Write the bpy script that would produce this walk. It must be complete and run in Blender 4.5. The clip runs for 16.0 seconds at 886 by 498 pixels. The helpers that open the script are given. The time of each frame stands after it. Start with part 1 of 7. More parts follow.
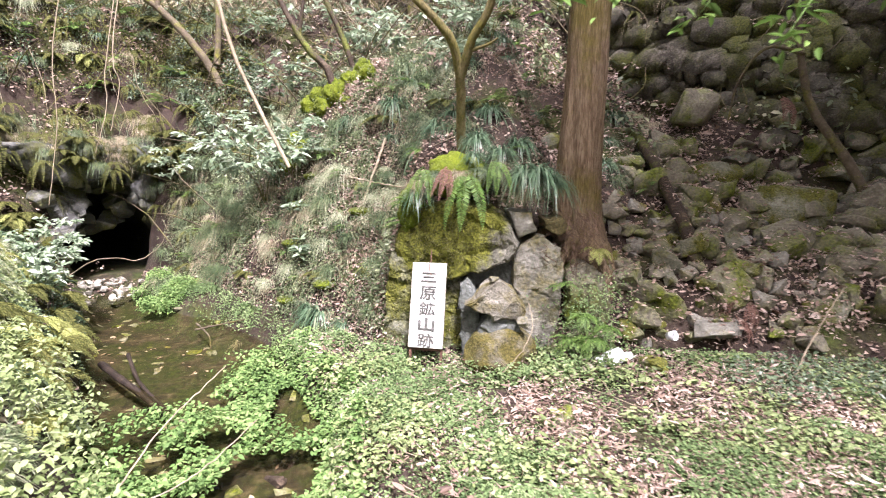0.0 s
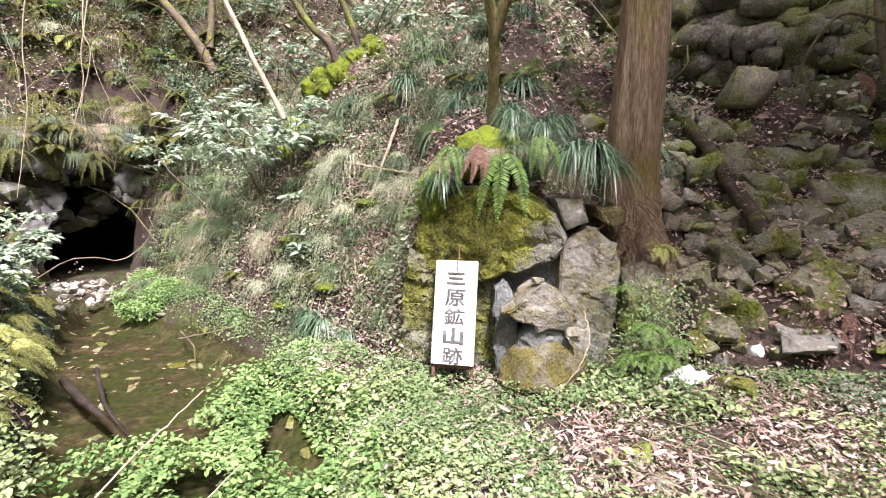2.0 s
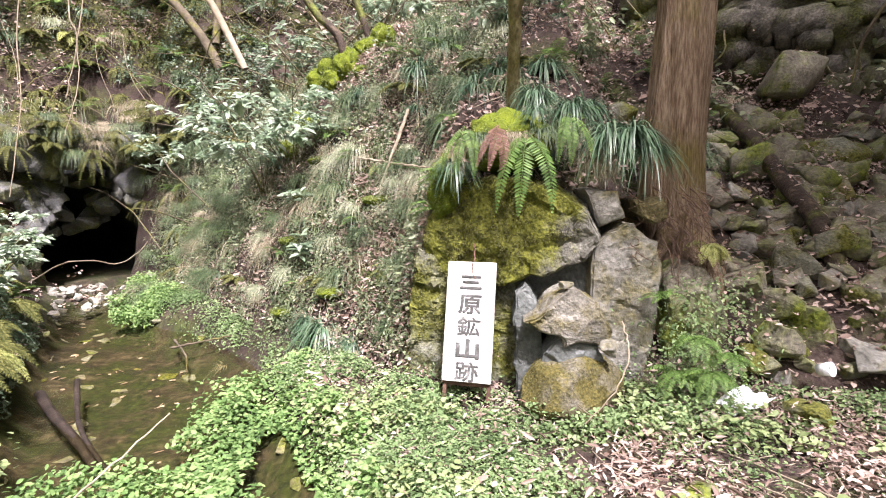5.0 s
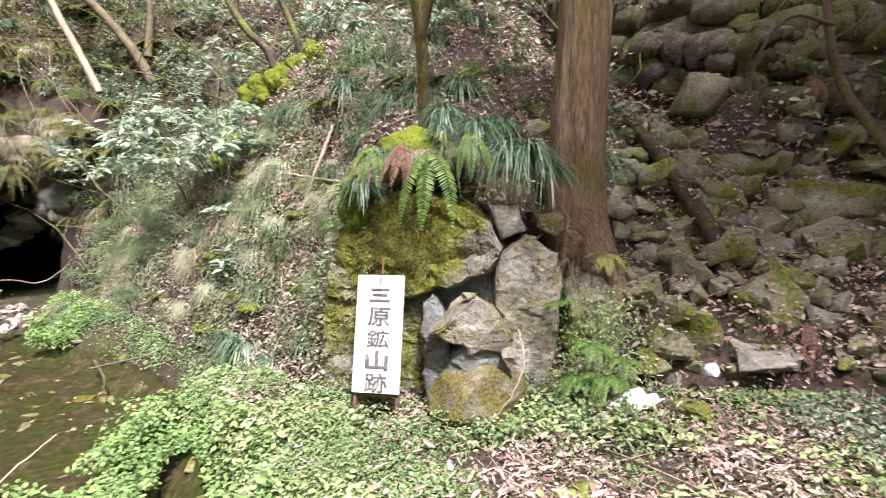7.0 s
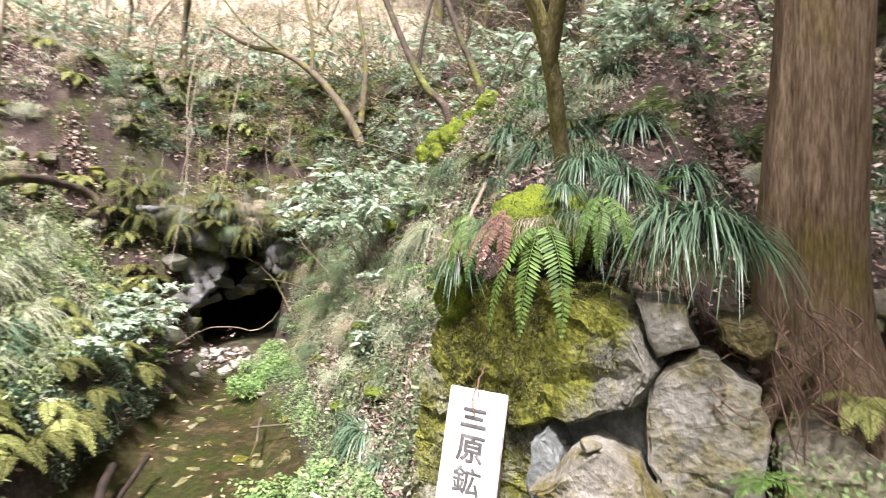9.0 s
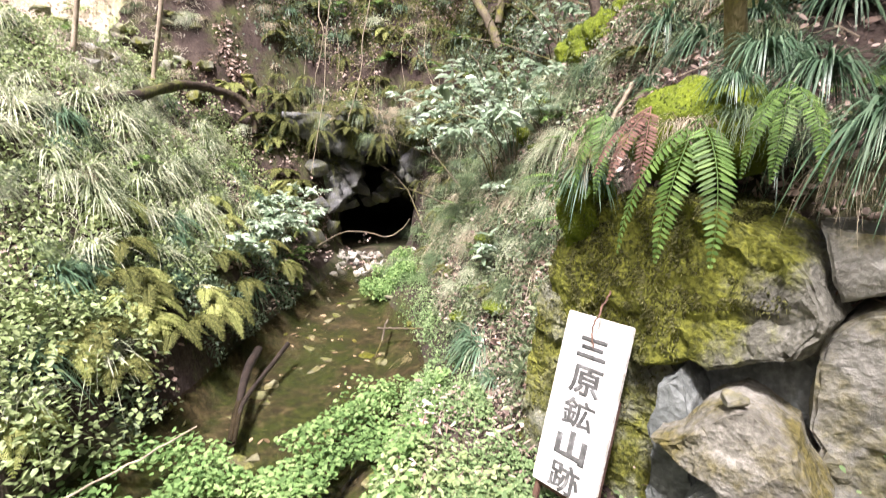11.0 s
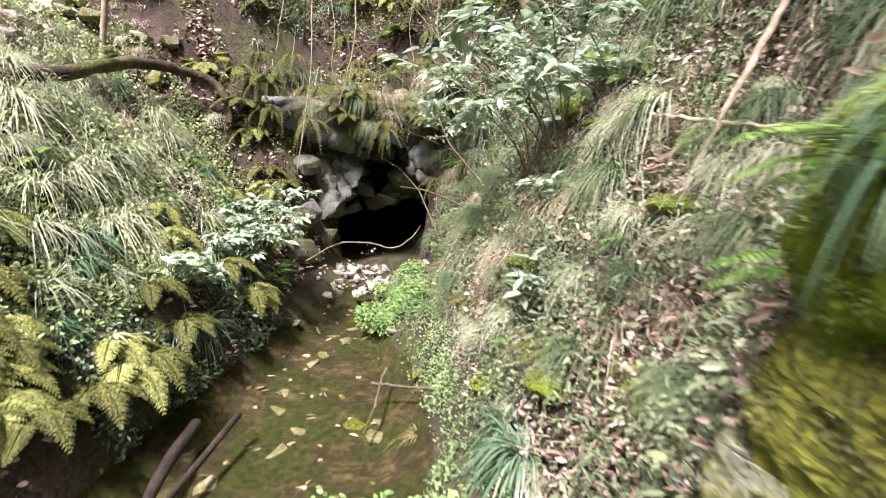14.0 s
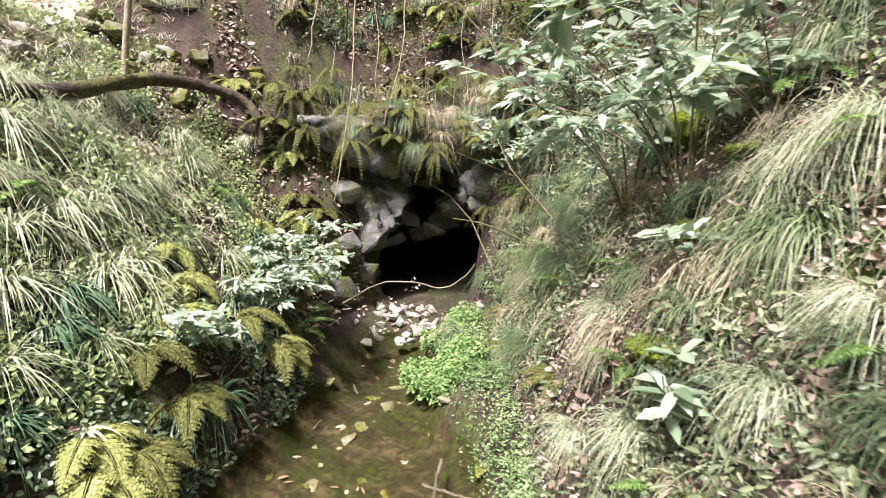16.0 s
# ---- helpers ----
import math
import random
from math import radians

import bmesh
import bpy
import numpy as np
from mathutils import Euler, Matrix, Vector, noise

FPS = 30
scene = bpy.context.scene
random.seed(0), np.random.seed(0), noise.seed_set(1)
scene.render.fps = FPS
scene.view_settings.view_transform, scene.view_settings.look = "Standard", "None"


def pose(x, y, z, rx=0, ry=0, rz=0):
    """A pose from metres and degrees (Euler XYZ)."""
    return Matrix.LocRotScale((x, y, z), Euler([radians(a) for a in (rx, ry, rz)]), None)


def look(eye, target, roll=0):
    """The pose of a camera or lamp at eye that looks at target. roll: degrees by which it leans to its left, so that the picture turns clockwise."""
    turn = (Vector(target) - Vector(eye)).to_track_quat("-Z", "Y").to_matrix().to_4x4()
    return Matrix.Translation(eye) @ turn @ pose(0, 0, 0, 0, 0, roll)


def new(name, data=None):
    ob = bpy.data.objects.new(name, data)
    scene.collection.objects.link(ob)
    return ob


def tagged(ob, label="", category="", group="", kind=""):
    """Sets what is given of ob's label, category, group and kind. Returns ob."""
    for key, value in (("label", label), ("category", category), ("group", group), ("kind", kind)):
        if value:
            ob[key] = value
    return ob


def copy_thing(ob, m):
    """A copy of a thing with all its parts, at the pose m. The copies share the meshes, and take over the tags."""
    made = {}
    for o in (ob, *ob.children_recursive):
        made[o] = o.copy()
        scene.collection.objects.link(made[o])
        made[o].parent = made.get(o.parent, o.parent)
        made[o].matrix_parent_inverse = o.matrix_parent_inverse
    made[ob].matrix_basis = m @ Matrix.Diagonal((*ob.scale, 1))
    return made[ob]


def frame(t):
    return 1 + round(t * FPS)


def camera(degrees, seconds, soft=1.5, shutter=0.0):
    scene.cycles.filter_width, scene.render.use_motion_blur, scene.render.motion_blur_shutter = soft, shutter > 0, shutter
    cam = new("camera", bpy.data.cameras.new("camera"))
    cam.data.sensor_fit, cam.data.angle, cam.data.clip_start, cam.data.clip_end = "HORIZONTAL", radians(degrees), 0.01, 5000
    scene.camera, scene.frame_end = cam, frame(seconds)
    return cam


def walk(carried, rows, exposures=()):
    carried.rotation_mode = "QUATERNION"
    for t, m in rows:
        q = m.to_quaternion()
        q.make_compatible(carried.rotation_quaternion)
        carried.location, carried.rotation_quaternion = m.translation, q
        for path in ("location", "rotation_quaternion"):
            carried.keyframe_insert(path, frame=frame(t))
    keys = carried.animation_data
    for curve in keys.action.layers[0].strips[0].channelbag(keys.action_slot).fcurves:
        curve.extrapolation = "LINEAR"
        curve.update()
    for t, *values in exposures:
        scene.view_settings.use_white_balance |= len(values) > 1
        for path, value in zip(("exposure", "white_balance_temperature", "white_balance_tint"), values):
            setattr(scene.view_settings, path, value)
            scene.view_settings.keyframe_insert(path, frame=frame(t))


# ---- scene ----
cam = camera(79.6, 16.0, soft=1.1, shutter=0.5)
METRES, EYE, TILT, LEAN, TURN = 6.5, 1.5, -23.5, 0.0, 0.0
ROWS = [
    (0.0, 0.0, 0.0, 0.0, 0.07, 14.69, 0.25),
    (0.5, -0.0208, 0.0374, 0.0074, -0.07, 14.67, 0.05),
    (1.0, -0.0222, 0.068, 0.008, -0.12, 15.09, 0.2),
    (1.5, -0.0244, 0.1005, 0.0137, -0.08, 14.96, 0.24),
    (2.0, -0.0332, 0.1228, 0.0219, -0.02, 15.16, 0.12),
    (2.5, -0.041, 0.1489, 0.0268, 0.07, 15.1, 0.06),
    (3.0, -0.0528, 0.1607, 0.0302, 0.11, 15.25, 0.04),
    (3.5, -0.037, 0.1643, 0.0318, 0.56, 15.45, 0.03),
    (6.0, -0.0299, 0.2114, 0.0351, 1.77, 16.04, -0.69),
    (6.5, -0.0186, 0.2112, 0.0372, 1.35, 16.21, -0.45),
    (7.0, 0.0175, 0.1813, 0.0305, -2.38, 17.24, 1.55),
    (7.5, -0.0133, 0.1885, 0.0397, -4.56, 16.69, 1.88),
    (8.0, 0.004, 0.218, 0.0592, -1.11, 16.84, 0.41),
    (8.5, 0.0502, 0.2794, 0.094, 10.4, 20.8, -4.41),
    (9.0, 0.1016, 0.3144, 0.1156, 20.94, 20.84, -8.61),
    (9.5, 0.1179, 0.315, 0.1307, 26.74, 19.31, -11.09),
    (10.0, 0.1031, 0.334, 0.1293, 32.42, 16.95, -13.44),
    (12.5, 0.0844, 0.426, 0.1389, 34.42, -0.52, -13.81),
    (13.0, 0.0458, 0.4793, 0.15, 33.48, 2.6, -13.21),
    (13.5, 0.0059, 0.5023, 0.1647, 35.22, 7.07, -14.03),
    (14.0, -0.0447, 0.5352, 0.1868, 37.04, 8.12, -14.65),
    (14.5, -0.0792, 0.5618, 0.1997, 37.6, 9.0, -14.78),
    (15.0, -0.1116, 0.5866, 0.222, 38.88, 8.92, -15.08),
    (15.5, -0.1322, 0.6021, 0.2298, 40.35, 9.01, -15.52),
    (16.0, -0.1575, 0.6085, 0.2324, 41.01, 8.93, -15.79),
]
walk(cam, [(t, pose(0, 0, EYE, TILT, LEAN, TURN) @ pose(METRES * x, METRES * y, METRES * z, 90 + pitch, roll, yaw)) for t, x, y, z, yaw, pitch, roll in ROWS],
     exposures=((0.0, 1.66, 6300, 19), (8.0, 1.64, 6350, 17), (10.0, 1.74, 6350, 14), (12.3, 1.34, 6450, 16), (13.2, 1.24, 6450, 15), (14.0, 1.63, 6450, 16), (16.0, 1.6, 6450, 13)))

# ---- world, sun, exposure ----
world = bpy.data.worlds.new("sky")
scene.world = world
world.use_nodes = True
wn, wl = world.node_tree.nodes, world.node_tree.links
sky = wn.new("ShaderNodeTexSky")
sky.sky_type, sky.sun_disc = "NISHITA", False
SUN_EL, SUN_AZ = 60.0, 162.0          # degrees; azimuth clockwise from +y
sky.sun_elevation, sky.sun_rotation = radians(SUN_EL), radians(SUN_AZ)
sky.air_density, sky.dust_density, sky.ozone_density = 0.6, 7.0, 0.5
wn["Background"].inputs["Strength"].default_value = 0.095
wl.new(sky.outputs["Color"], wn["Background"].inputs["Color"])
sun_data = bpy.data.lights.new("sun", "SUN")
sun_data.energy, sun_data.angle, sun_data.color = 5.0, radians(8), (1.0, 0.95, 0.975)
sun = new("sun", sun_data)
sun.matrix_world = look((math.sin(radians(SUN_AZ)) * 10, math.cos(radians(SUN_AZ)) * 10, 10 * math.tan(radians(SUN_EL))), (0, 0, 0))


# ---- materials ----
def nodes_of(name):
    m = bpy.data.materials.new(name)
    m.use_nodes = True
    return m, m.node_tree.nodes, m.node_tree.links


def ramp(n, stops):
    r = n.new("ShaderNodeValToRGB")
    e = r.color_ramp.elements
    while len(e) < len(stops):
        e.new(0.5)
    for k, (p, c) in zip(e, stops):
        k.position, k.color = p, (*c, 1)
    return r


def surface(name, stops, scale=3.0, rough=0.85, bump=0.4, fine=40.0, spec=0.3, moss=None, moss_amount=0.5, moss_scale=2.0, stretch=(1, 1, 1), lean=None):
    """A rough natural surface: colour at two scales, relief, and moss or dirt in patches."""
    m, n, l = nodes_of(name)
    b = n["Principled BSDF"]
    co = n.new("ShaderNodeTexCoord")
    mp = n.new("ShaderNodeMapping")
    mp.inputs["Scale"].default_value = stretch
    geo = n.new("ShaderNodeNewGeometry")
    l.new(geo.outputs["Position"], mp.inputs["Vector"])
    a = n.new("ShaderNodeTexNoise")
    a.inputs["Scale"].default_value, a.inputs["Detail"].default_value, a.inputs["Roughness"].default_value = scale, 8, 0.65
    f = n.new("ShaderNodeTexNoise")
    f.inputs["Scale"].default_value, f.inputs["Detail"].default_value = fine, 6
    l.new(mp.outputs["Vector"], a.inputs["Vector"])
    l.new(mp.outputs["Vector"], f.inputs["Vector"])
    mix = n.new("ShaderNodeMath")
    mix.operation = "MULTIPLY_ADD"
    mix.inputs[1].default_value = 0.45
    l.new(f.outputs["Fac"], mix.inputs[0])
    sc = n.new("ShaderNodeMath")
    sc.operation = "MULTIPLY_ADD"
    sc.inputs[1].default_value, sc.inputs[2].default_value = 0.75, -0.1
    l.new(a.outputs["Fac"], sc.inputs[0])
    l.new(sc.outputs[0], mix.inputs[2])
    r = ramp(n, stops)
    l.new(mix.outputs[0], r.inputs["Fac"])
    colour = r.outputs["Color"]
    if moss:
        k = n.new("ShaderNodeTexNoise")
        k.inputs["Scale"].default_value, k.inputs["Detail"].default_value, k.inputs["Roughness"].default_value = moss_scale, 7, 0.7
        l.new(geo.outputs["Position"], k.inputs["Vector"])
        moss_fac = k.outputs["Fac"]
        if lean:                          # moss favours one side and the top
            dot = n.new("ShaderNodeVectorMath")
            dot.operation = "DOT_PRODUCT"
            dot.inputs[1].default_value = lean[:3]
            l.new(geo.outputs["Position"], dot.inputs[0])
            ad = n.new("ShaderNodeMath")
            ad.operation = "ADD"
            ad.inputs[1].default_value = lean[3]
            l.new(dot.outputs["Value"], ad.inputs[0])
            ad2 = n.new("ShaderNodeMath")
            ad2.operation = "ADD"
            l.new(ad.outputs[0], ad2.inputs[0])
            l.new(moss_fac, ad2.inputs[1])
            moss_fac = ad2.outputs[0]
        kr = ramp(n, [(0.62 - 0.3 * moss_amount, (0, 0, 0)), (0.78 - 0.3 * moss_amount, (1, 1, 1))])
        l.new(moss_fac, kr.inputs["Fac"])
        mr = ramp(n, [(0.3, moss[0]), (0.7, moss[1])])
        l.new(f.outputs["Fac"], mr.inputs["Fac"])
        mx = n.new("ShaderNodeMixRGB")
        l.new(kr.outputs["Color"], mx.inputs["Fac"])
        l.new(colour, mx.inputs["Color1"])
        l.new(mr.outputs["Color"], mx.inputs["Color2"])
        colour = mx.outputs["Color"]
    l.new(colour, b.inputs["Base Color"])
    b.inputs["Roughness"].default_value = rough
    b.inputs["Specular IOR Level"].default_value = spec
    bp = n.new("ShaderNodeBump")
    bp.inputs["Strength"].default_value, bp.inputs["Distance"].default_value = bump, 0.03
    l.new(mix.outputs[0], bp.inputs["Height"])
    l.new(bp.outputs["Normal"], b.inputs["Normal"])
    return m


def leaf_mat(name, stops, rough=0.5, spec=0.4, through_light=0.3, dull=0.28):
    """Leaves: each island takes its own shade from the ramp; some light comes through."""
    stops = [(p, tuple(c * (1 - dull) + dull * g * (0.3 * k[0] + 0.6 * k[1] + 0.1 * k[2]) for c, g in zip(k, (1.08, 0.97, 1.0)))) for p, k in stops]
    m, n, l = nodes_of(name)
    b = n["Principled BSDF"]
    geo = n.new("ShaderNodeNewGeometry")
    a = n.new("ShaderNodeTexNoise")
    a.inputs["Scale"].default_value, a.inputs["Detail"].default_value = 2.2, 3
    l.new(geo.outputs["Position"], a.inputs["Vector"])
    s = n.new("ShaderNodeMath")
    s.operation = "MULTIPLY_ADD"
    s.inputs[1].default_value = 0.62
    l.new(geo.outputs["Random Per Island"], s.inputs[0])
    s2 = n.new("ShaderNodeMath")
    s2.operation = "MULTIPLY_ADD"
    s2.inputs[1].default_value, s2.inputs[2].default_value = 0.9, -0.26
    l.new(a.outputs["Fac"], s2.inputs[0])
    l.new(s2.outputs[0], s.inputs[2])
    r = ramp(n, stops)
    l.new(s.outputs[0], r.inputs["Fac"])
    l.new(r.outputs["Color"], b.inputs["Base Color"])
    b.inputs["Roughness"].default_value, b.inputs["Specular IOR Level"].default_value = rough, spec
    t = n.new("ShaderNodeBsdfTranslucent")
    l.new(r.outputs["Color"], t.inputs["Color"])
    mx = n.new("ShaderNodeMixShader")
    mx.inputs["Fac"].default_value = through_light
    l.new(b.outputs[0], mx.inputs[1])
    l.new(t.outputs[0], mx.inputs[2])
    l.new(mx.outputs[0], n["Material Output"].inputs["Surface"])
    return m


MOSS = ((0.035, 0.05, 0.008), (0.16, 0.19, 0.02))
M_soil = surface("soil", [(0.25, (0.011, 0.007, 0.006)), (0.5, (0.036, 0.024, 0.019)), (0.75, (0.09, 0.068, 0.053))], 2.5, 0.95, 0.9, moss=((0.02, 0.028, 0.008), (0.075, 0.09, 0.02)), moss_amount=0.45, moss_scale=1.3)
M_rock = surface("grey_rock", [(0.25, (0.05, 0.045, 0.033)), (0.5, (0.18, 0.165, 0.125)), (0.75, (0.38, 0.355, 0.28))], 6, 0.85, 1.0, moss=MOSS, moss_amount=0.55, moss_scale=3)
M_slab = surface("pale_slab", [(0.25, (0.065, 0.063, 0.052)), (0.5, (0.19, 0.184, 0.156)), (0.78, (0.37, 0.36, 0.32))], 6, 0.85, 0.9, moss=((0.07, 0.065, 0.015), (0.2, 0.17, 0.05)), moss_amount=0.5, moss_scale=2.2)
M_moss_rock = surface("mossy_rock", [(0.25, (0.05, 0.05, 0.035)), (0.5, (0.16, 0.16, 0.12)), (0.75, (0.34, 0.34, 0.28))], 4, 0.9, 0.9, 60, moss=((0.03, 0.036, 0.006), (0.15, 0.15, 0.025)), moss_amount=0.7, moss_scale=3.5)
M_bigslab = surface("moss_grown_slab", [(0.25, (0.045, 0.044, 0.033)), (0.5, (0.125, 0.12, 0.096)), (0.78, (0.31, 0.3, 0.26))], 5, 0.9, 0.9, 60, moss=((0.036, 0.04, 0.006), (0.17, 0.175, 0.024)), moss_amount=0.72, moss_scale=5, lean=(-1.2, 0, 0.4, 0.17))
M_topmoss = surface("moss_topped_rock", [(0.25, (0.05, 0.047, 0.036)), (0.5, (0.14, 0.13, 0.108)), (0.78, (0.32, 0.305, 0.27))], 5, 0.9, 0.8, 60, moss=((0.045, 0.038, 0.016), (0.13, 0.11, 0.045)), moss_amount=0.55, moss_scale=5, lean=(0, 0, 0.9, -0.36))
M_darkrock = surface("dark_rock", [(0.25, (0.025, 0.024, 0.019)), (0.5, (0.1, 0.095, 0.078)), (0.78, (0.28, 0.27, 0.235))], 6, 0.7, 1.0, moss=((0.02, 0.03, 0.006), (0.09, 0.11, 0.02)), moss_amount=0.4, moss_scale=1.5)
M_mouthrock = surface("wet_mine_rock", [(0.25, (0.02, 0.02, 0.019)), (0.5, (0.075, 0.075, 0.073)), (0.78, (0.24, 0.24, 0.235))], 6, 0.5, 1.0, 50, 0.4, moss=((0.03, 0.035, 0.006), (0.12, 0.125, 0.02)), moss_amount=0.55, moss_scale=2.2)
# near-black rock: the dark of the tunnel's depth is in the colour
M_cave = surface("unlit_cave_rock", [(0.25, (0.01, 0.01, 0.009)), (0.6, (0.05, 0.05, 0.045)), (0.8, (0.12, 0.12, 0.11))], 3, 0.8, 0.8)
M_white = surface("white_stone", [(0.25, (0.09, 0.082, 0.066)), (0.5, (0.26, 0.245, 0.205)), (0.8, (0.58, 0.56, 0.5))], 5, 0.8, 0.4)
M_bark = surface("cedar_bark", [(0.25, (0.045, 0.028, 0.017)), (0.45, (0.135, 0.094, 0.06)), (0.7, (0.29, 0.225, 0.155))], 30, 0.95, 1.0, 120, 0.12, moss=((0.075, 0.062, 0.018), (0.19, 0.15, 0.055)), moss_amount=0.46, moss_scale=1.8, stretch=(1, 1, 0.11))
M_mosstrunk = surface("mossy_olive_bark", [(0.25, (0.05, 0.04, 0.018)), (0.5, (0.15, 0.125, 0.055)), (0.78, (0.26, 0.225, 0.12))], 18, 0.9, 0.8, 70, moss=((0.06, 0.06, 0.01), (0.2, 0.18, 0.035)), moss_amount=0.55, moss_scale=5, stretch=(1, 1, 0.35))
M_ochre = surface("ochre_stained_rock", [(0.25, (0.055, 0.05, 0.038)), (0.5, (0.16, 0.15, 0.122)), (0.78, (0.34, 0.325, 0.285))], 6, 0.9, 0.9, 60, moss=((0.05, 0.044, 0.012), (0.15, 0.125, 0.04)), moss_amount=0.55, moss_scale=4)
M_bronze = surface("olive_brown_mossy_rock", [(0.25, (0.05, 0.045, 0.033)), (0.5, (0.13, 0.12, 0.09)), (0.78, (0.27, 0.25, 0.2))], 6, 0.95, 0.9, 60, moss=((0.035, 0.032, 0.008), (0.13, 0.11, 0.03)), moss_amount=0.95, moss_scale=4)
M_root = surface("brown_root", [(0.25, (0.035, 0.02, 0.013)), (0.5, (0.1, 0.063, 0.042)), (0.78, (0.2, 0.135, 0.095))], 9, 0.95, 0.4)
M_wetwood = surface("waterlogged_wood", [(0.25, (0.008, 0.006, 0.005)), (0.55, (0.028, 0.02, 0.015)), (0.8, (0.08, 0.06, 0.045))], 8, 0.6, 0.6)
M_hollow = surface("blue_grey_rock", [(0.25, (0.035, 0.038, 0.035)), (0.5, (0.1, 0.108, 0.1)), (0.78, (0.23, 0.242, 0.23))], 5, 0.85, 0.6, 45)
M_twig = surface("grey_twig", [(0.25, (0.12, 0.09, 0.06)), (0.55, (0.3, 0.25, 0.18)), (0.8, (0.5, 0.44, 0.35))], 8, 0.85, 0.3)
M_branch = surface("mossy_branch", [(0.25, (0.035, 0.026, 0.016)), (0.55, (0.105, 0.085, 0.058)), (0.8, (0.2, 0.165, 0.12))], 7, 0.9, 0.6, moss=((0.05, 0.06, 0.01), (0.17, 0.16, 0.03)), moss_amount=0.5, moss_scale=4)
M_log = surface("wet_log", [(0.25, (0.012, 0.009, 0.007)), (0.55, (0.045, 0.031, 0.021)), (0.8, (0.16, 0.12, 0.08))], 6, 0.8, 0.8, moss=MOSS, moss_amount=0.3, moss_scale=1.8)

# ---- terrain ----
# foot of the banks, walked from the left bank round the mine mouth to the right-hand cliff,
# each corner with its rise: the heights at the distances in RISE_D
RISE_D = (0.0, 0.12, 0.3, 0.6, 1.0, 1.6, 2.4, 3.2, 4.5, 7.0, 14.0)
LEFT = (-0.40, -0.10, 0.05, 0.25, 0.62, 1.20, 1.95, 2.60, 3.10, 3.40, 4.20)
LEFT2 = (-0.40, -0.05, 0.15, 0.50, 0.95, 1.60, 2.30, 2.90, 3.35, 4.10, 9.50)
MOUTH = (-0.45, 1.20, 1.75, 2.35, 3.10, 4.15, 4.55, 4.70, 4.95, 5.80, 11.5)
BANK = (-0.30, 0.10, 0.50, 1.00, 1.60, 2.45, 2.95, 3.35, 4.10, 5.60, 9.50)
BANK2 = (-0.22, 0.05, 0.40, 0.85, 1.45, 2.40, 2.95, 3.35, 4.10, 5.60, 9.50)
FACE = (-0.08, 0.70, 1.25, 1.72, 2.00, 2.35, 2.80, 3.20, 3.90, 5.40, 9.50)
ROOTS = (-0.05, 0.35, 0.60, 0.95, 1.30, 1.65, 2.10, 2.55, 3.30, 4.80, 9.00)
GULLY = (-0.08, 0.10, 0.26, 0.50, 0.82, 1.18, 1.58, 1.95, 2.60, 3.90, 9.50)
CLIFF = (-0.10, 0.02, 0.10, 0.25, 0.42, 0.75, 1.15, 2.80, 4.40, 6.20, 11.0)
TOE = [((-5.0, -4.0), LEFT), ((-1.7, 1.0), LEFT), ((-1.65, 2.2), LEFT), ((-2.4, 3.1), LEFT), ((-3.1, 4.3), LEFT), ((-3.8, 5.2), LEFT2),
       ((-4.35, 6.1), LEFT2), ((-5.35, 7.25), LEFT2), ((-5.95, 8.35), MOUTH), ((-5.2, 9.15), MOUTH), ((-4.1, 8.32), BANK), ((-3.2, 7.22), BANK),
       ((-2.2, 6.15), BANK), ((-1.2, 5.25), BANK2), ((-0.66, 4.74), BANK2), ((-0.45, 4.66), FACE), ((0.75, 4.5), FACE), ((1.15, 4.5), ROOTS), ((1.6, 4.35), GULLY),
       ((2.6, 4.1), GULLY), ((4.4, 3.9), CLIFF), ((8.0, 3.0), CLIFF), ((40.0, -6.0), CLIFF)]
STREAM = [((-5.6, 8.8), 0.45), ((-4.8, 7.6), 0.45), ((-4.3, 6.95), 0.5), ((-3.5, 6.0), 0.8), ((-2.75, 5.1), 1.0), ((-2.15, 4.2), 0.95), ((-1.5, 3.35), 0.8),
          ((-1.1, 2.4), 0.5), ((-1.1, 1.0), 0.5), ((-4.0, -4.0), 0.5)]
WATER_Z = -0.42
MOUTH_AT, MOUTH_IN, MOUTH_SIDE = np.array((-5.57, 8.75)), np.array((-0.70, 0.714)), np.array((0.714, 0.70))


def along(px, py, line):
    """Distance of points to a line of corners, the values there, and the side (+ right of the way walked)."""
    best = np.full(px.shape, 1e9)
    val = None
    side = np.zeros(px.shape)
    for ((ax, ay), va), ((bx, by), vb) in zip(line[:-1], line[1:]):
        dx, dy = bx - ax, by - ay
        u = np.clip(((px - ax) * dx + (py - ay) * dy) / (dx * dx + dy * dy), 0, 1)
        d = np.hypot(px - ax - u * dx, py - ay - u * dy)
        va, vb = np.atleast_1d(np.array(va, float)), np.atleast_1d(np.array(vb, float))
        v = va + (vb - va) * u[..., None]
        if val is None:
            val = np.zeros(v.shape)
        near = d < best
        val = np.where(near[..., None], v, val)
        side = np.where(near, dx * (py - ay) - dy * (px - ax), side)
        best = np.minimum(best, d)
    return best, val, side


def inside_floor(px, py):
    poly = [c for c, _ in TOE] + [(40, -80), (-60, -80)]
    r = np.zeros(px.shape, bool)
    for (ax, ay), (bx, by) in zip(poly, poly[1:] + poly[:1]):
        if ay != by:
            r ^= ((ay > py) != (by > py)) & (px < (bx - ax) * (py - ay) / (by - ay) + ax)
    return r


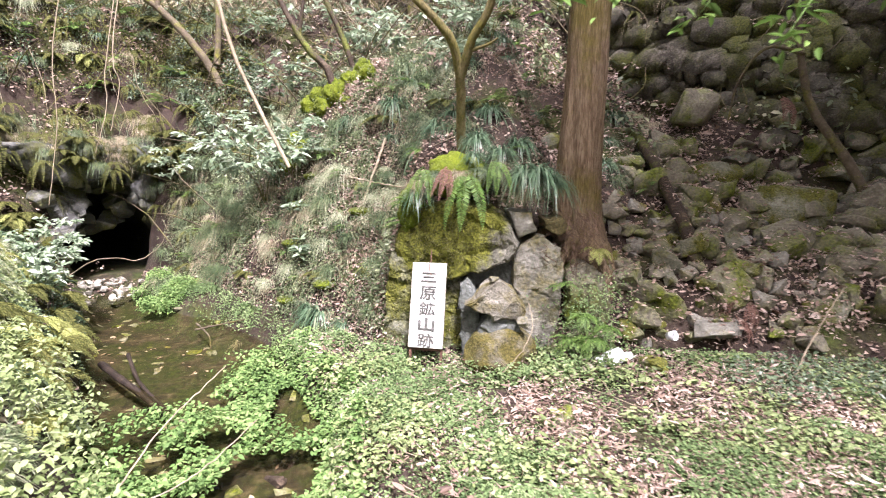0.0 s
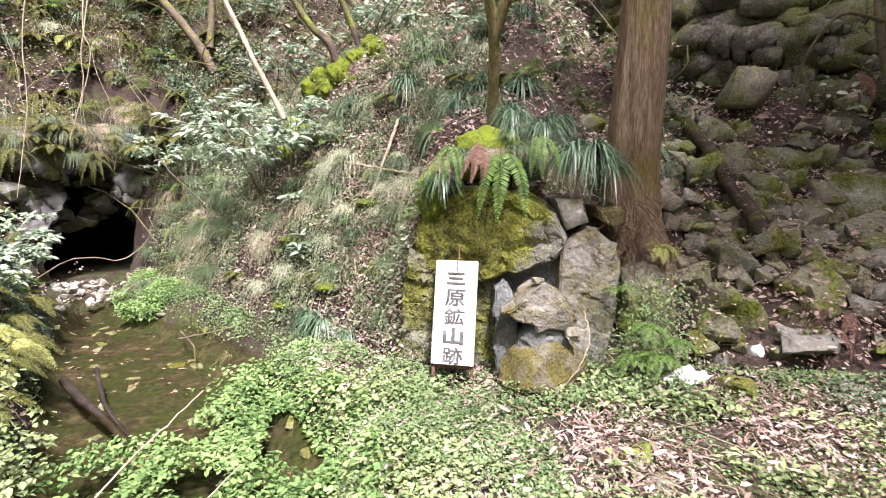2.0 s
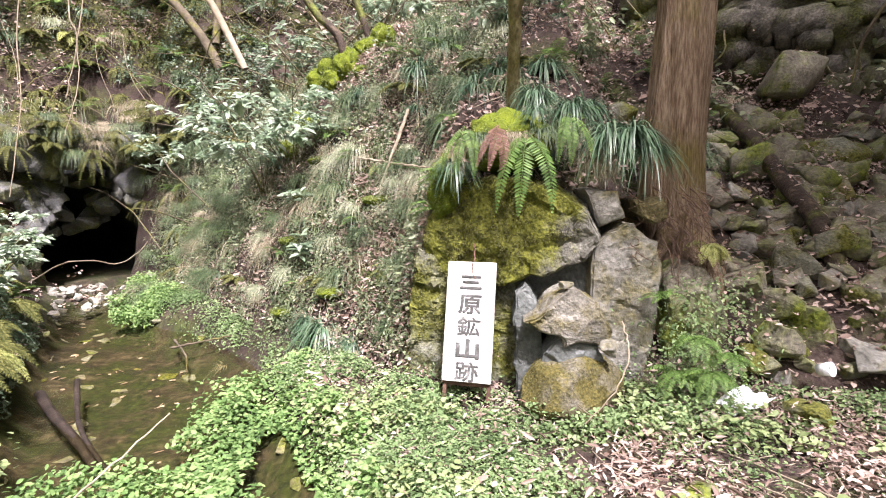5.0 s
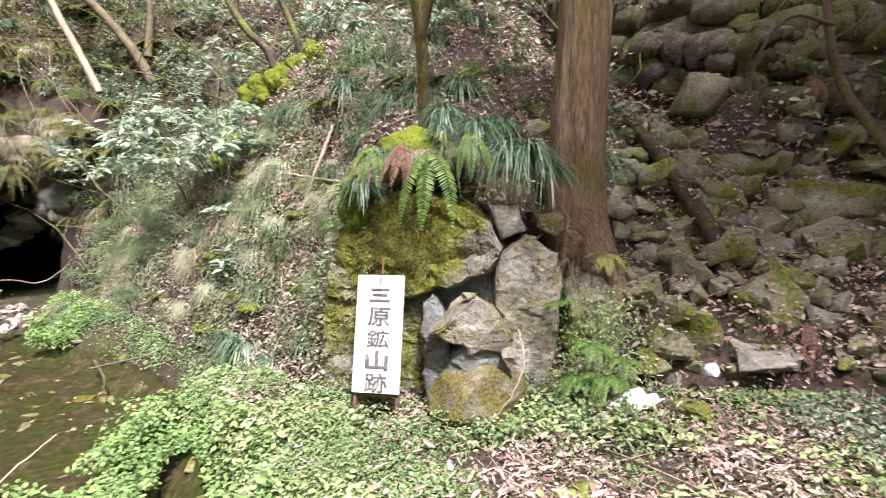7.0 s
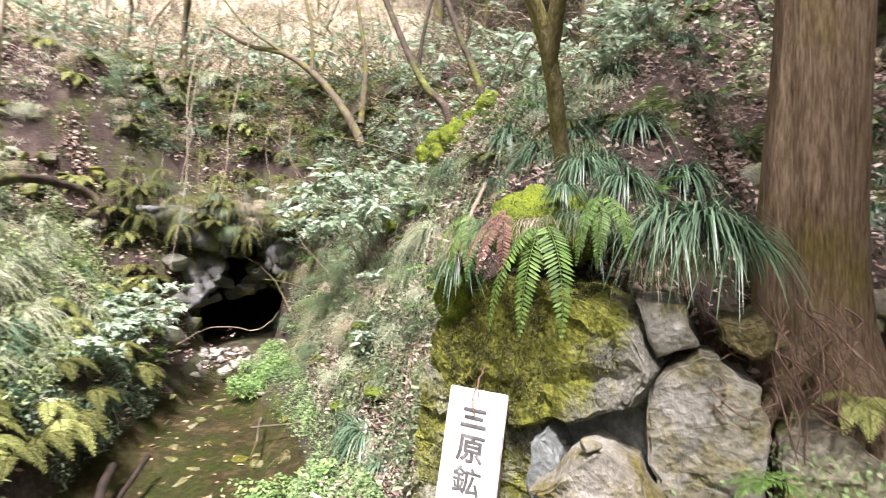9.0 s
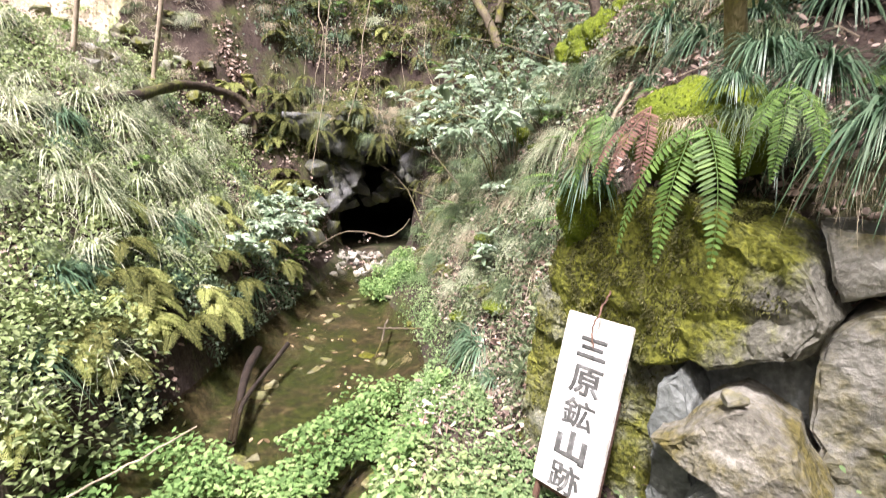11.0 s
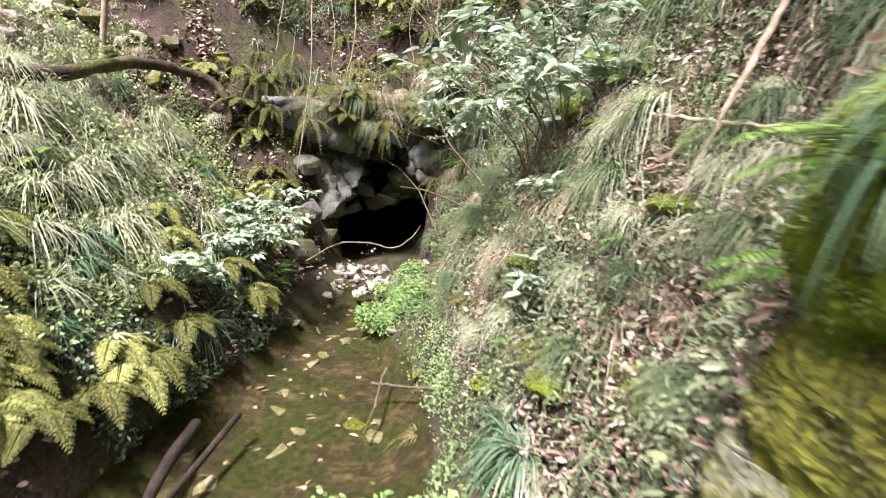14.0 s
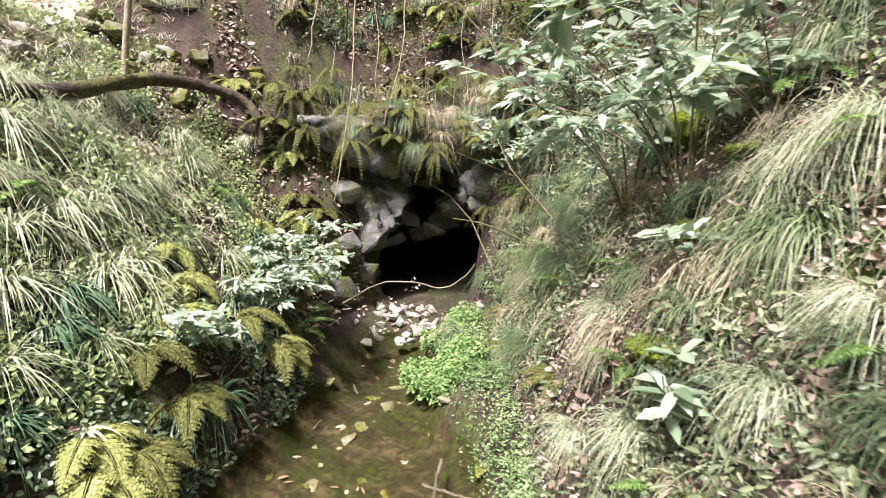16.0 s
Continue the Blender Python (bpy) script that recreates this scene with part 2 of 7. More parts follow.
def lumps(px, py, cell, seed):
    """Smooth value noise, -1 to 1."""
    rng = np.random.RandomState(seed)
    tab = rng.uniform(-1, 1, (256, 256))
    gx, gy = px / cell, py / cell
    ix, iy = np.floor(gx).astype(int), np.floor(gy).astype(int)
    fx, fy = gx - ix, gy - iy
    fx, fy = fx * fx * (3 - 2 * fx), fy * fy * (3 - 2 * fy)
    t = lambda a, b: tab[a % 256, b % 256]
    return (t(ix, iy) * (1 - fx) + t(ix + 1, iy) * fx) * (1 - fy) + (t(ix, iy + 1) * (1 - fx) + t(ix + 1, iy + 1) * fx) * fy


def rise_at(rows, d):
    h = np.zeros(d.shape)
    for i in range(len(RISE_D) - 1):
        u = np.clip((d - RISE_D[i]) / (RISE_D[i + 1] - RISE_D[i]), 0, 1)
        h = np.where(d >= RISE_D[i], rows[..., i] + (rows[..., i + 1] - rows[..., i]) * u, h)
    return h + np.clip(d - 14, 0, 60) * 0.6


def axis_steps(lo, hi, step, far):
    mid = list(np.arange(lo, hi + 1e-6, step))
    out, s = [], step
    while not out or out[-1] < far:
        s *= 1.16
        out.append((out[-1] if out else 0) + s)
    return np.array([lo - o for o in reversed(out)] + mid + [hi + o for o in out])


GX, GY = axis_steps(-8.5, 5.5, 0.07, 400), axis_steps(0.5, 11.0, 0.07, 400)
PX, PY = np.meshgrid(GX, GY)
d_toe, rows_toe, _ = along(PX, PY, TOE)
on_floor = inside_floor(PX, PY)
d_str, half_str, _ = along(PX, PY, STREAM)
half_str = half_str[..., 0] + 0.08 * lumps(PX, PY, 0.5, 3)
flat = -0.22 + 0.10 * np.clip((PX - 0.2) / 2.5, 0, 1) + 0.06 * np.clip((PY - 3) / 1.5, 0, 1) + 0.03 * lumps(PX, PY, 0.6, 5)
bed = -0.62 + 0.05 * lumps(PX, PY, 0.35, 6)
bar = np.clip(1.6 * np.exp(-((PX + 5.45) ** 2 + (PY - 8.2) ** 2) / 0.22), 0, 1)
bed = bed + 0.32 * bar
cut = np.clip((half_str - d_str) / 0.28 + 0.5, 0, 1)
cut = cut * cut * (3 - 2 * cut)
GZ = np.where(on_floor, flat * (1 - cut) + bed * cut, rise_at(rows_toe, d_toe))
for _ in range(4):                       # soften the meeting of the slopes
    s = GZ.copy()
    s[1:-1, 1:-1] = (GZ[1:-1, 1:-1] * 4 + GZ[:-2, 1:-1] + GZ[2:, 1:-1] + GZ[1:-1, :-2] + GZ[1:-1, 2:]) / 8
    GZ = s
wild = np.clip(d_toe / 0.6, 0, 1) * (~on_floor)
GZ = GZ + wild * (0.16 * lumps(PX, PY, 0.9, 7) + 0.08 * lumps(PX, PY, 0.35, 8) + 0.03 * lumps(PX, PY, 0.15, 9)) + np.clip((d_toe - 8) / 10, 0, 1) * 1.2 * lumps(PX, PY, 7, 10)


def ground(x, y):
    """Height of the ground, from the grid."""
    x, y = np.asarray(x, float), np.asarray(y, float)
    i, j = np.clip(np.searchsorted(GX, x) - 1, 0, len(GX) - 2), np.clip(np.searchsorted(GY, y) - 1, 0, len(GY) - 2)
    u, v = (x - GX[i]) / (GX[i + 1] - GX[i]), (y - GY[j]) / (GY[j + 1] - GY[j])
    return (GZ[j, i] * (1 - u) + GZ[j, i + 1] * u) * (1 - v) + (GZ[j + 1, i] * (1 - u) + GZ[j + 1, i + 1] * u) * v


def ground_normal(x, y, e=0.08):
    nx, ny = (ground(x - e, y) - ground(x + e, y)) / (2 * e), (ground(x, y - e) - ground(x, y + e)) / (2 * e)
    n = np.stack([nx, ny, np.ones_like(nx)], -1)
    return n / np.linalg.norm(n, axis=-1, keepdims=True)
# ---- terrain mesh ----
def part(name, mesh, material, parent=None, label="", smooth=False):
    """Links a mesh (or a bmesh) as one object under a thing or a part."""
    if isinstance(mesh, bmesh.types.BMesh):
        me = bpy.data.meshes.new(name)
        mesh.to_mesh(me)
        mesh.free()
        mesh = me
    if material is not None and not mesh.materials:
        mesh.materials.append(material)
    if smooth:
        mesh.polygons.foreach_set("use_smooth", np.ones(len(mesh.polygons), bool))
    ob = new(name, mesh)
    if parent is not None:
        ob.parent = parent
    if label:
        ob["label"] = label
    return ob


def thing(name, at, label, category, group="", kind="", rz=0.0):
    ob = new(name)
    ob.empty_display_size = 0.1
    ob.matrix_world = pose(*at, 0, 0, rz)
    return tagged(ob, label, category, group, kind)


def grid_mesh(name, verts, quads):
    """A mesh from arrays of vertices and four-cornered faces."""
    verts, quads = np.asarray(verts, np.float32), np.asarray(quads, np.int32)
    me = bpy.data.meshes.new(name)
    me.vertices.add(len(verts))
    me.vertices.foreach_set("co", verts.ravel())
    k = quads.shape[1]
    me.loops.add(quads.size)
    me.loops.foreach_set("vertex_index", quads.ravel())
    me.polygons.add(len(quads))
    me.polygons.foreach_set("loop_start", np.arange(0, quads.size, k, dtype=np.int32))
    me.update(calc_edges=True)
    return me


ny, nx = PX.shape
tv = np.stack([PX, PY, GZ], -1).reshape(-1, 3)
idx = np.arange(ny * nx).reshape(ny, nx)
tq = np.stack([idx[:-1, :-1], idx[:-1, 1:], idx[1:, 1:], idx[1:, :-1]], -1).reshape(-1, 4)
mid = tv[tq].mean(1)
mu, ms = (mid[:, :2] - MOUTH_AT) @ MOUTH_SIDE, (mid[:, :2] - MOUTH_AT) @ MOUTH_IN
mouth_hole = (mu > -0.62) & (mu < 0.8) & (ms > -0.12) & (ms < 0.75) & (mid[:, 2] < 1.9) & (mid[:, 2] > -0.45)
terrain = part("ground", grid_mesh("ground", tv, tq[~mouth_hole]), M_soil, None, "", True)
# dry turf of the clearing, its sunlit brightness put into the pale colour
M_turf = surface("sunlit_pale_turf", [(0.25, (0.12, 0.1, 0.065)), (0.5, (0.32, 0.28, 0.2)), (0.75, (0.54, 0.5, 0.38))], 3, 0.95, 0.9, 30, moss=((0.09, 0.11, 0.03), (0.26, 0.28, 0.1)), moss_amount=0.4, moss_scale=0.9)
terrain.data.materials.append(M_turf)
gm = mid[~mouth_hole]
g_d, g_z, _ = along(gm[:, 0], gm[:, 1], [(c, float(i)) for i, (c, _) in enumerate(TOE)])
turf = (~inside_floor(gm[:, 0], gm[:, 1])) & (gm[:, 0] < -6.2 - 0.12 * np.clip(gm[:, 1] - 12, 0, 20)) & (g_d + 0.5 * lumps(gm[:, 0], gm[:, 1], 0.8, 97) > 2.7)
terrain.data.polygons.foreach_set("material_index", turf.astype(np.int32))
tagged(terrain, "steep damp earth slopes and valley floor with moss", "ground", kind="structure")


# ---- small builders ----
def unit(v):
    return v / np.maximum(np.linalg.norm(v, axis=-1, keepdims=True), 1e-9)


def leaves(pos, way, up, length, width, fold=0.25, droop=0.0):
    """Leaf blades with a folded midrib: six corners, two faces."""
    way, up = unit(np.asarray(way, float)), np.asarray(up, float)
    side = unit(np.cross(way, up))
    up = np.cross(side, way)
    L, W = np.broadcast_to(length, len(pos))[:, None], np.broadcast_to(width, len(pos))[:, None]
    dz = np.zeros((len(pos), 3))
    dz[:, 2] = -droop
    f = fold * W
    v = np.stack([pos, pos + way * L * 0.28 + side * W * 0.42 + up * f * 0.5 + dz * L * 0.1, pos + way * L * 0.68 + side * W * 0.4 + up * f * 0.5 + dz * L * 0.45,
                  pos + way * L + dz * L, pos + way * L * 0.68 - side * W * 0.4 + up * f * 0.5 + dz * L * 0.45, pos + way * L * 0.28 - side * W * 0.42 + up * f * 0.5 + dz * L * 0.1], 1)
    b = np.arange(len(pos))[:, None] * 6
    q = np.concatenate([b + [0, 1, 2, 3], b + [0, 3, 4, 5]])
    return v.reshape(-1, 3), q


def blades(pos, way, length, width, droop, steps=4):
    """Grass blades that arch over under their weight."""
    pos, way = np.asarray(pos, float), unit(np.asarray(way, float))
    n = len(pos)
    L, W, D = (np.broadcast_to(a, n)[:, None] for a in (length, width, droop))
    side = unit(np.cross(way, np.array([0.0, 0, 1])) + 1e-6)
    out = []
    for k in range(steps + 1):
        s = k / steps
        c = pos + way * L * s
        c = c + np.array([0, 0, -1.0]) * D * L * s * s
        w = W * 0.5 * (1 - s ** 1.6) + 0.0004
        out += [c - side * w, c + side * w]
    v = np.stack(out, 1)
    m = 2 * (steps + 1)
    b = np.arange(n)[:, None] * m
    q = np.concatenate([b + [2 * k, 2 * k + 1, 2 * k + 3, 2 * k + 2] for k in range(steps)])
    return v.reshape(-1, 3), q


def joined(batches):
    vs, qs, o = [], [], 0
    for v, q in batches:
        vs.append(v)
        qs.append(q + o)
        o += len(v)
    return np.concatenate(vs), np.concatenate(qs)


def tube(points, radii, sides=7, rough=0.0, seed=0):
    """A tapering limb through points: vertices and faces."""
    p = np.asarray(points, float)
    r = np.asarray(radii, float)
    rng = np.random.RandomState(seed)
    t = np.gradient(p, axis=0)
    t = unit(t)
    ref = np.array([0.31, 0.17, 0.93]) if abs(t[0][2]) < 0.8 else np.array([1.0, 0.1, 0])
    a = unit(np.cross(t, ref))
    b = np.cross(t, a)
    ang = np.linspace(0, 2 * np.pi, sides, endpoint=False)
    wob = 1 + rough * rng.uniform(-1, 1, (len(p), sides))
    v = p[:, None] + (a[:, None] * np.cos(ang)[None, :, None] + b[:, None] * np.sin(ang)[None, :, None]) * (r[:, None] * wob)[..., None]
    i = np.arange(len(p) * sides).reshape(len(p), sides)
    j = np.roll(i, -1, 1)
    q = np.stack([i[:-1], j[:-1], j[1:], i[1:]], -1).reshape(-1, 4)
    return v.reshape(-1, 3), q


def smooth_line(pts, n):
    """A rounded line of n points through corners."""
    p = np.asarray(pts, float)
    p = np.vstack([2 * p[0] - p[1], p, 2 * p[-1] - p[-2]])
    out = []
    for s in np.linspace(0, len(p) - 3 - 1e-6, n):
        i, u = int(s), s - int(s)
        a, b, c, d = p[i:i + 4]
        out.append(0.5 * (2 * b + (c - a) * u + (2 * a - 5 * b + 4 * c - d) * u * u + (3 * b - a - 3 * c + d) * u ** 3))
    return np.array(out)


def limb(name, pts, r0, r1, material, parent=None, label="", n=14, sides=7, rough=0.08, seed=1, wander=0.0):
    p = smooth_line(pts, n)
    if wander:
        rng = np.random.RandomState(seed)
        p[1:-1] += rng.normal(0, wander, (n - 2, 3))
    v, q = tube(p, np.linspace(r0, r1, n), sides, rough, seed)
    return part(name, grid_mesh(name, v, q), material, parent, label, True)


def rock_mesh(name, size, seed, points=16, bevel=0.08, squash=1.0):
    """An angular stone: the hull of scattered corners, its edges broken."""
    rng = np.random.RandomState(seed)
    bm = bmesh.new()
    for _ in range(points):
        d = unit(rng.normal(0, 1, 3))
        d = np.sign(d) * np.abs(d) ** 0.7
        bm.verts.new(Vector(d * rng.uniform(0.8, 1.0) * np.array(size) * 0.5))
    hull = bmesh.ops.convex_hull(bm, input=bm.verts)
    bmesh.ops.delete(bm, geom=[g for g in hull["geom_interior"] if isinstance(g, bmesh.types.BMVert)], context="VERTS")
    bmesh.ops.dissolve_limit(bm, angle_limit=radians(14), verts=bm.verts, edges=bm.edges)
    bmesh.ops.bevel(bm, geom=list(bm.edges), offset=min(size) * bevel * 0.4, segments=1, affect="EDGES", clamp_overlap=True)
    bmesh.ops.triangulate(bm, faces=bm.faces)
    bmesh.ops.subdivide_edges(bm, edges=[e for e in bm.edges if e.calc_length() > max(size) * 0.18], cuts=1)
    bmesh.ops.triangulate(bm, faces=bm.faces)
    off = Vector(rng.uniform(0, 50, 3))
    k = min(size)
    for v in bm.verts:
        v.co += v.co.normalized() * (noise.noise(v.co * (2.2 / k) + off) * 0.08 + noise.noise(v.co * (7 / k) + off) * 0.035) * k
    me = bpy.data.meshes.new(name)
    bm.to_mesh(me)
    bm.free()
    return me


def slab_mesh(name, outline, depth, seed, rough=0.028, cell=0.026, bulge=0.05):
    """A split stone face: an outline in x and z, with real depth along y and a worn, uneven front."""
    rng = np.random.RandomState(seed)
    bm = bmesh.new()
    pts = []
    o = np.array(outline, float)
    for a, b in zip(o, np.roll(o, -1, 0)):
        k = max(2, int(np.hypot(*(b - a)) / 0.07))
        for i in range(k):
            pts.append(a + (b - a) * i / k + rng.normal(0, 0.008, 2))
    f = bm.faces.new([bm.verts.new((p[0], 0, p[1])) for p in pts])
    ext = bmesh.ops.extrude_face_region(bm, geom=[f])
    for v in ext["geom"]:
        if isinstance(v, bmesh.types.BMVert):
            v.co.y += depth
    bmesh.ops.recalc_face_normals(bm, faces=bm.faces)
    front = [e for e in bm.edges if all(abs(v.co.y) < 1e-6 for v in e.verts)]
    bmesh.ops.bevel(bm, geom=front, offset=0.012, segments=2, affect="EDGES", clamp_overlap=True)
    bmesh.ops.triangulate(bm, faces=bm.faces)
    for _ in range(5):
        long = [e for e in bm.edges if e.calc_length() > cell * 1.6]
        if not long:
            break
        bmesh.ops.subdivide_edges(bm, edges=long, cuts=1)
        bmesh.ops.triangulate(bm, faces=bm.faces)
    c = o.mean(0)
    reach = np.hypot(*(o - c).T).max()
    off = Vector(rng.uniform(0, 50, 3))
    for v in bm.verts:
        s = max(0, 1 - (math.hypot(v.co.x - c[0], v.co.z - c[1]) / reach) ** 2)
        dist, cells = noise.voronoi(v.co * 4.2 + off)
        facet = noise.cell(cells[0] * 3.7) * 0.5
        n3 = noise.noise_vector(v.co * 5 + off) * rough + noise.noise_vector(v.co * 16 + off) * rough * 0.5 + noise.noise_vector(v.co * 40 + off) * rough * 0.25
        v.co += n3
        v.co.y += (facet + (dist[0] - dist[1]) * 0.6) * rough * 1.3
        v.co.y -= bulge * s
    me = bpy.data.meshes.new(name)
    bm.to_mesh(me)
    bm.free()
    return me


# ---- water ----
M_water, n_, l_ = nodes_of("stream_water")
n_.remove(n_["Principled BSDF"])
clear_ = n_.new("ShaderNodeBsdfTransparent")
clear_.inputs["Color"].default_value = (0.8, 0.78, 0.58, 1)
gloss_ = n_.new("ShaderNodeBsdfGlossy")
gloss_.inputs["Roughness"].default_value = 0.09
w_ = n_.new("ShaderNodeTexNoise")
w_.inputs["Scale"].default_value, w_.inputs["Detail"].default_value = 9.0, 3
wb_ = n_.new("ShaderNodeBump")
wb_.inputs["Strength"].default_value, wb_.inputs["Distance"].default_value = 0.35, 0.03
fr_ = n_.new("ShaderNodeFresnel")
fr_.inputs["IOR"].default_value = 1.18
g_ = n_.new("ShaderNodeNewGeometry")
mx_ = n_.new("ShaderNodeMixShader")
l_.new(g_.outputs["Position"], w_.inputs["Vector"])
l_.new(w_.outputs["Fac"], wb_.inputs["Height"])
l_.new(wb_.outputs["Normal"], gloss_.inputs["Normal"])
l_.new(fr_.outputs["Fac"], mx_.inputs["Fac"])
l_.new(clear_.outputs[0], mx_.inputs[1])
l_.new(gloss_.outputs[0], mx_.inputs[2])
l_.new(mx_.outputs[0], n_["Material Output"].inputs["Surface"])
line = smooth_line([c for c, _ in [((-6.3, 9.6), 0)] + STREAM[:9]], 60)
halves = np.interp(np.linspace(0, 1, 60), np.linspace(0, 1, 10), [0.9] + [w for _, w in STREAM[:9]]) + 0.22
tn = unit(np.gradient(line, axis=0))
nn = np.stack([-tn[:, 1], tn[:, 0]], -1)
cols = np.linspace(-1, 1, 9)
wv = np.concatenate([np.concatenate([line + nn * (halves * c)[:, None], np.full((60, 1), WATER_Z)], 1)[:, None] for c in cols], 1).reshape(-1, 3)
wi = np.arange(60 * 9).reshape(60, 9)
WQ = np.stack([wi[:-1, :-1], wi[:-1, 1:], wi[1:, 1:], wi[1:, :-1]], -1).reshape(-1, 4)
e1, e2 = wv[WQ[0, 1]] - wv[WQ[0, 0]], wv[WQ[0, 3]] - wv[WQ[0, 0]]
if e1[0] * e2[1] - e1[1] * e2[0] < 0:     # the surface faces up
    WQ = WQ[:, ::-1]
water = part("water", grid_mesh("water", wv, WQ), M_water, None, "", True)
water.visible_shadow = False
M_bed = surface("stream_silt", [(0.25, (0.006, 0.0045, 0.003)), (0.5, (0.03, 0.023, 0.013)), (0.75, (0.13, 0.1, 0.062))], 5, 0.9, 0.8, 22, moss=((0.008, 0.011, 0.003), (0.036, 0.046, 0.009)), moss_amount=0.65, moss_scale=2.6)
bv = wv.copy()
bv[:, 2] = np.minimum(ground(bv[:, 0], bv[:, 1]) + 0.012, -0.28)
bed_sheet = part("stream_bed", grid_mesh("stream_bed", bv, WQ), M_bed, None, "", True)
tagged(bed_sheet, "brown silt stream bed with green algae", "stream bed", kind="structure")
tagged(water, "shallow clear brown-green stream over a muddy bed", "water", kind="structure")

# ---- mine mouth ----
def mouth_frame(u, s, z):
    p = MOUTH_AT + MOUTH_SIDE * u + MOUTH_IN * s
    return np.array((p[0], p[1], z))


def mouth_half(z):
    """Left and right edges of the opening at a height: wide below, a narrow cleft above."""
    lo = -0.62 + 0.22 * np.clip((z - 0.35) / 0.3, 0, 1) + 0.32 * np.clip((z - 0.7) / 0.7, 0, 1)
    hi = 0.76 - 0.18 * np.clip((z - 0.5) / 0.3, 0, 1) - 0.36 * np.clip((z - 0.75) / 0.7, 0, 1)
    return lo, hi


sv, sq = [], []
steps_in = np.array([-0.05, 0.15, 0.5, 1.0, 1.7, 2.6, 3.6, 4.6])
RING = 26
for k, s in enumerate(steps_in):
    for j in range(RING):
        a = 2 * np.pi * j / RING
        z = 0.42 + 0.98 * math.sin(a) * (1 - 0.06 * k)
        lo, hi = mouth_half(np.array(max(z, -0.3)))
        c = math.cos(a)
        edge = hi if c > 0 else lo
        u = edge * min(1, abs(c) * 1.9) * (1 + 0.05 * k)
        j3 = noise.noise_vector(Vector((u * 2.5, s * 2, z * 2.5))) * (0.16 if k else 0.05)
        sv.append(mouth_frame(u + j3.x, s + j3.y * 0.5, z + j3.z))
ri = np.arange(len(steps_in) * RING).reshape(-1, RING)
rj = np.roll(ri, -1, 1)
sq = np.stack([ri[:-1], ri[1:], rj[1:], rj[:-1]], -1).reshape(-1, 4).tolist()
sv.append(mouth_frame(0, 4.8, 0.4))
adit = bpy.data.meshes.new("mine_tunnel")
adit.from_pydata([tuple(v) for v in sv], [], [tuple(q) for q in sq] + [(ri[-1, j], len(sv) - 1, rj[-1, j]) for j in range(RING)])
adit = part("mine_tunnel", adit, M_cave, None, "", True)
tagged(adit, "flooded mine tunnel cut in rock, its darkness put into the colour", "tunnel", kind="structure")
def facets(a, b, n, depth, slope, seed):
    """A broken face: each patch round a scattered point is its own tilted plane."""
    r = np.random.RandomState(seed)
    c = np.stack([r.uniform(-1.5, 1.5, n), r.uniform(-0.8, 1.9, n)], -1)
    k = ((a[..., None] - c[:, 0]) ** 2 + (b[..., None] - c[:, 1]) ** 2).argmin(-1)
    t, u = r.uniform(-slope, slope, n), r.uniform(-slope, slope, n)
    return r.uniform(-depth, depth, n)[k] + t[k] * (a - c[k, 0]) + u[k] * (b - c[k, 1])


# rock face round the mouth
fu, fz = np.linspace(-1.5, 1.5, 101), np.linspace(-0.75, 1.85, 88)
FU, FZ = np.meshgrid(fu, fz)
lo, hi = mouth_half(FZ)
jit = 0.10 * lumps(FU + 9, FZ + 9, 0.22, 21) + 0.05 * lumps(FU + 9, FZ + 9, 0.09, 22)
opening = (FU > lo + jit) & (FU < hi + jit) & (FZ < 1.42 + jit) & (FZ > -0.7)
FS = 0.02 - 0.28 * np.clip(np.abs(FU) - 0.6, 0, 1) ** 1.0 + 0.24 * np.clip(FZ - 0.9, 0, 2) + facets(0.8 * FU + 0.5 * FZ, 0.9 * FZ - 0.35 * FU, 14, 0.12, 0.5, 23) + facets(FU + 0.6 * FZ, 0.5 * FZ - 0.3 * FU, 60, 0.018, 0.22, 24) + 0.012 * lumps(FU + 5, FZ + 5, 0.05, 25) + 0.02 * lumps(FU + 5, FZ + 5, 0.16, 26) - 0.12
fv = np.stack([mouth_frame(0, 0, 0)[0] + MOUTH_SIDE[0] * FU + MOUTH_IN[0] * FS, MOUTH_AT[1] + MOUTH_SIDE[1] * FU + MOUTH_IN[1] * FS, FZ], -1).reshape(-1, 3)
fi = np.arange(FU.size).reshape(FU.shape)
fq = np.stack([fi[:-1, :-1], fi[:-1, 1:], fi[1:, 1:], fi[1:, :-1]], -1).reshape(-1, 4)
shut = ~opening.ravel()[fq].any(1)
face = part("wall_mine_mouth", grid_mesh("wall_mine_mouth", fv, fq[shut]), M_mouthrock, None, "", False)
sol = face.modifiers.new("depth", "SOLIDIFY")
sol.thickness, sol.offset = 0.18, 0
tagged(face, "dark wet rock face around a collapsed mine mouth", "rock face", kind="structure")

# ---- shaded cliff behind the gully ----
def broken(a, b, lo_a, hi_a, lo_b, hi_b, n, depth, slope, seed):
    """Relief of a broken rock face: tilted patches round scattered points."""
    r = np.random.RandomState(seed)
    c = np.stack([r.uniform(lo_a, hi_a, n), r.uniform(lo_b, hi_b, n)], -1)
    k = ((a[..., None] - c[:, 0]) ** 2 + (b[..., None] - c[:, 1]) ** 2).argmin(-1)
    t, u = r.uniform(-slope, slope, n), r.uniform(-slope, slope, n)
    return r.uniform(-depth, depth, n)[k] + t[k] * (a - c[k, 0]) + u[k] * (b - c[k, 1])


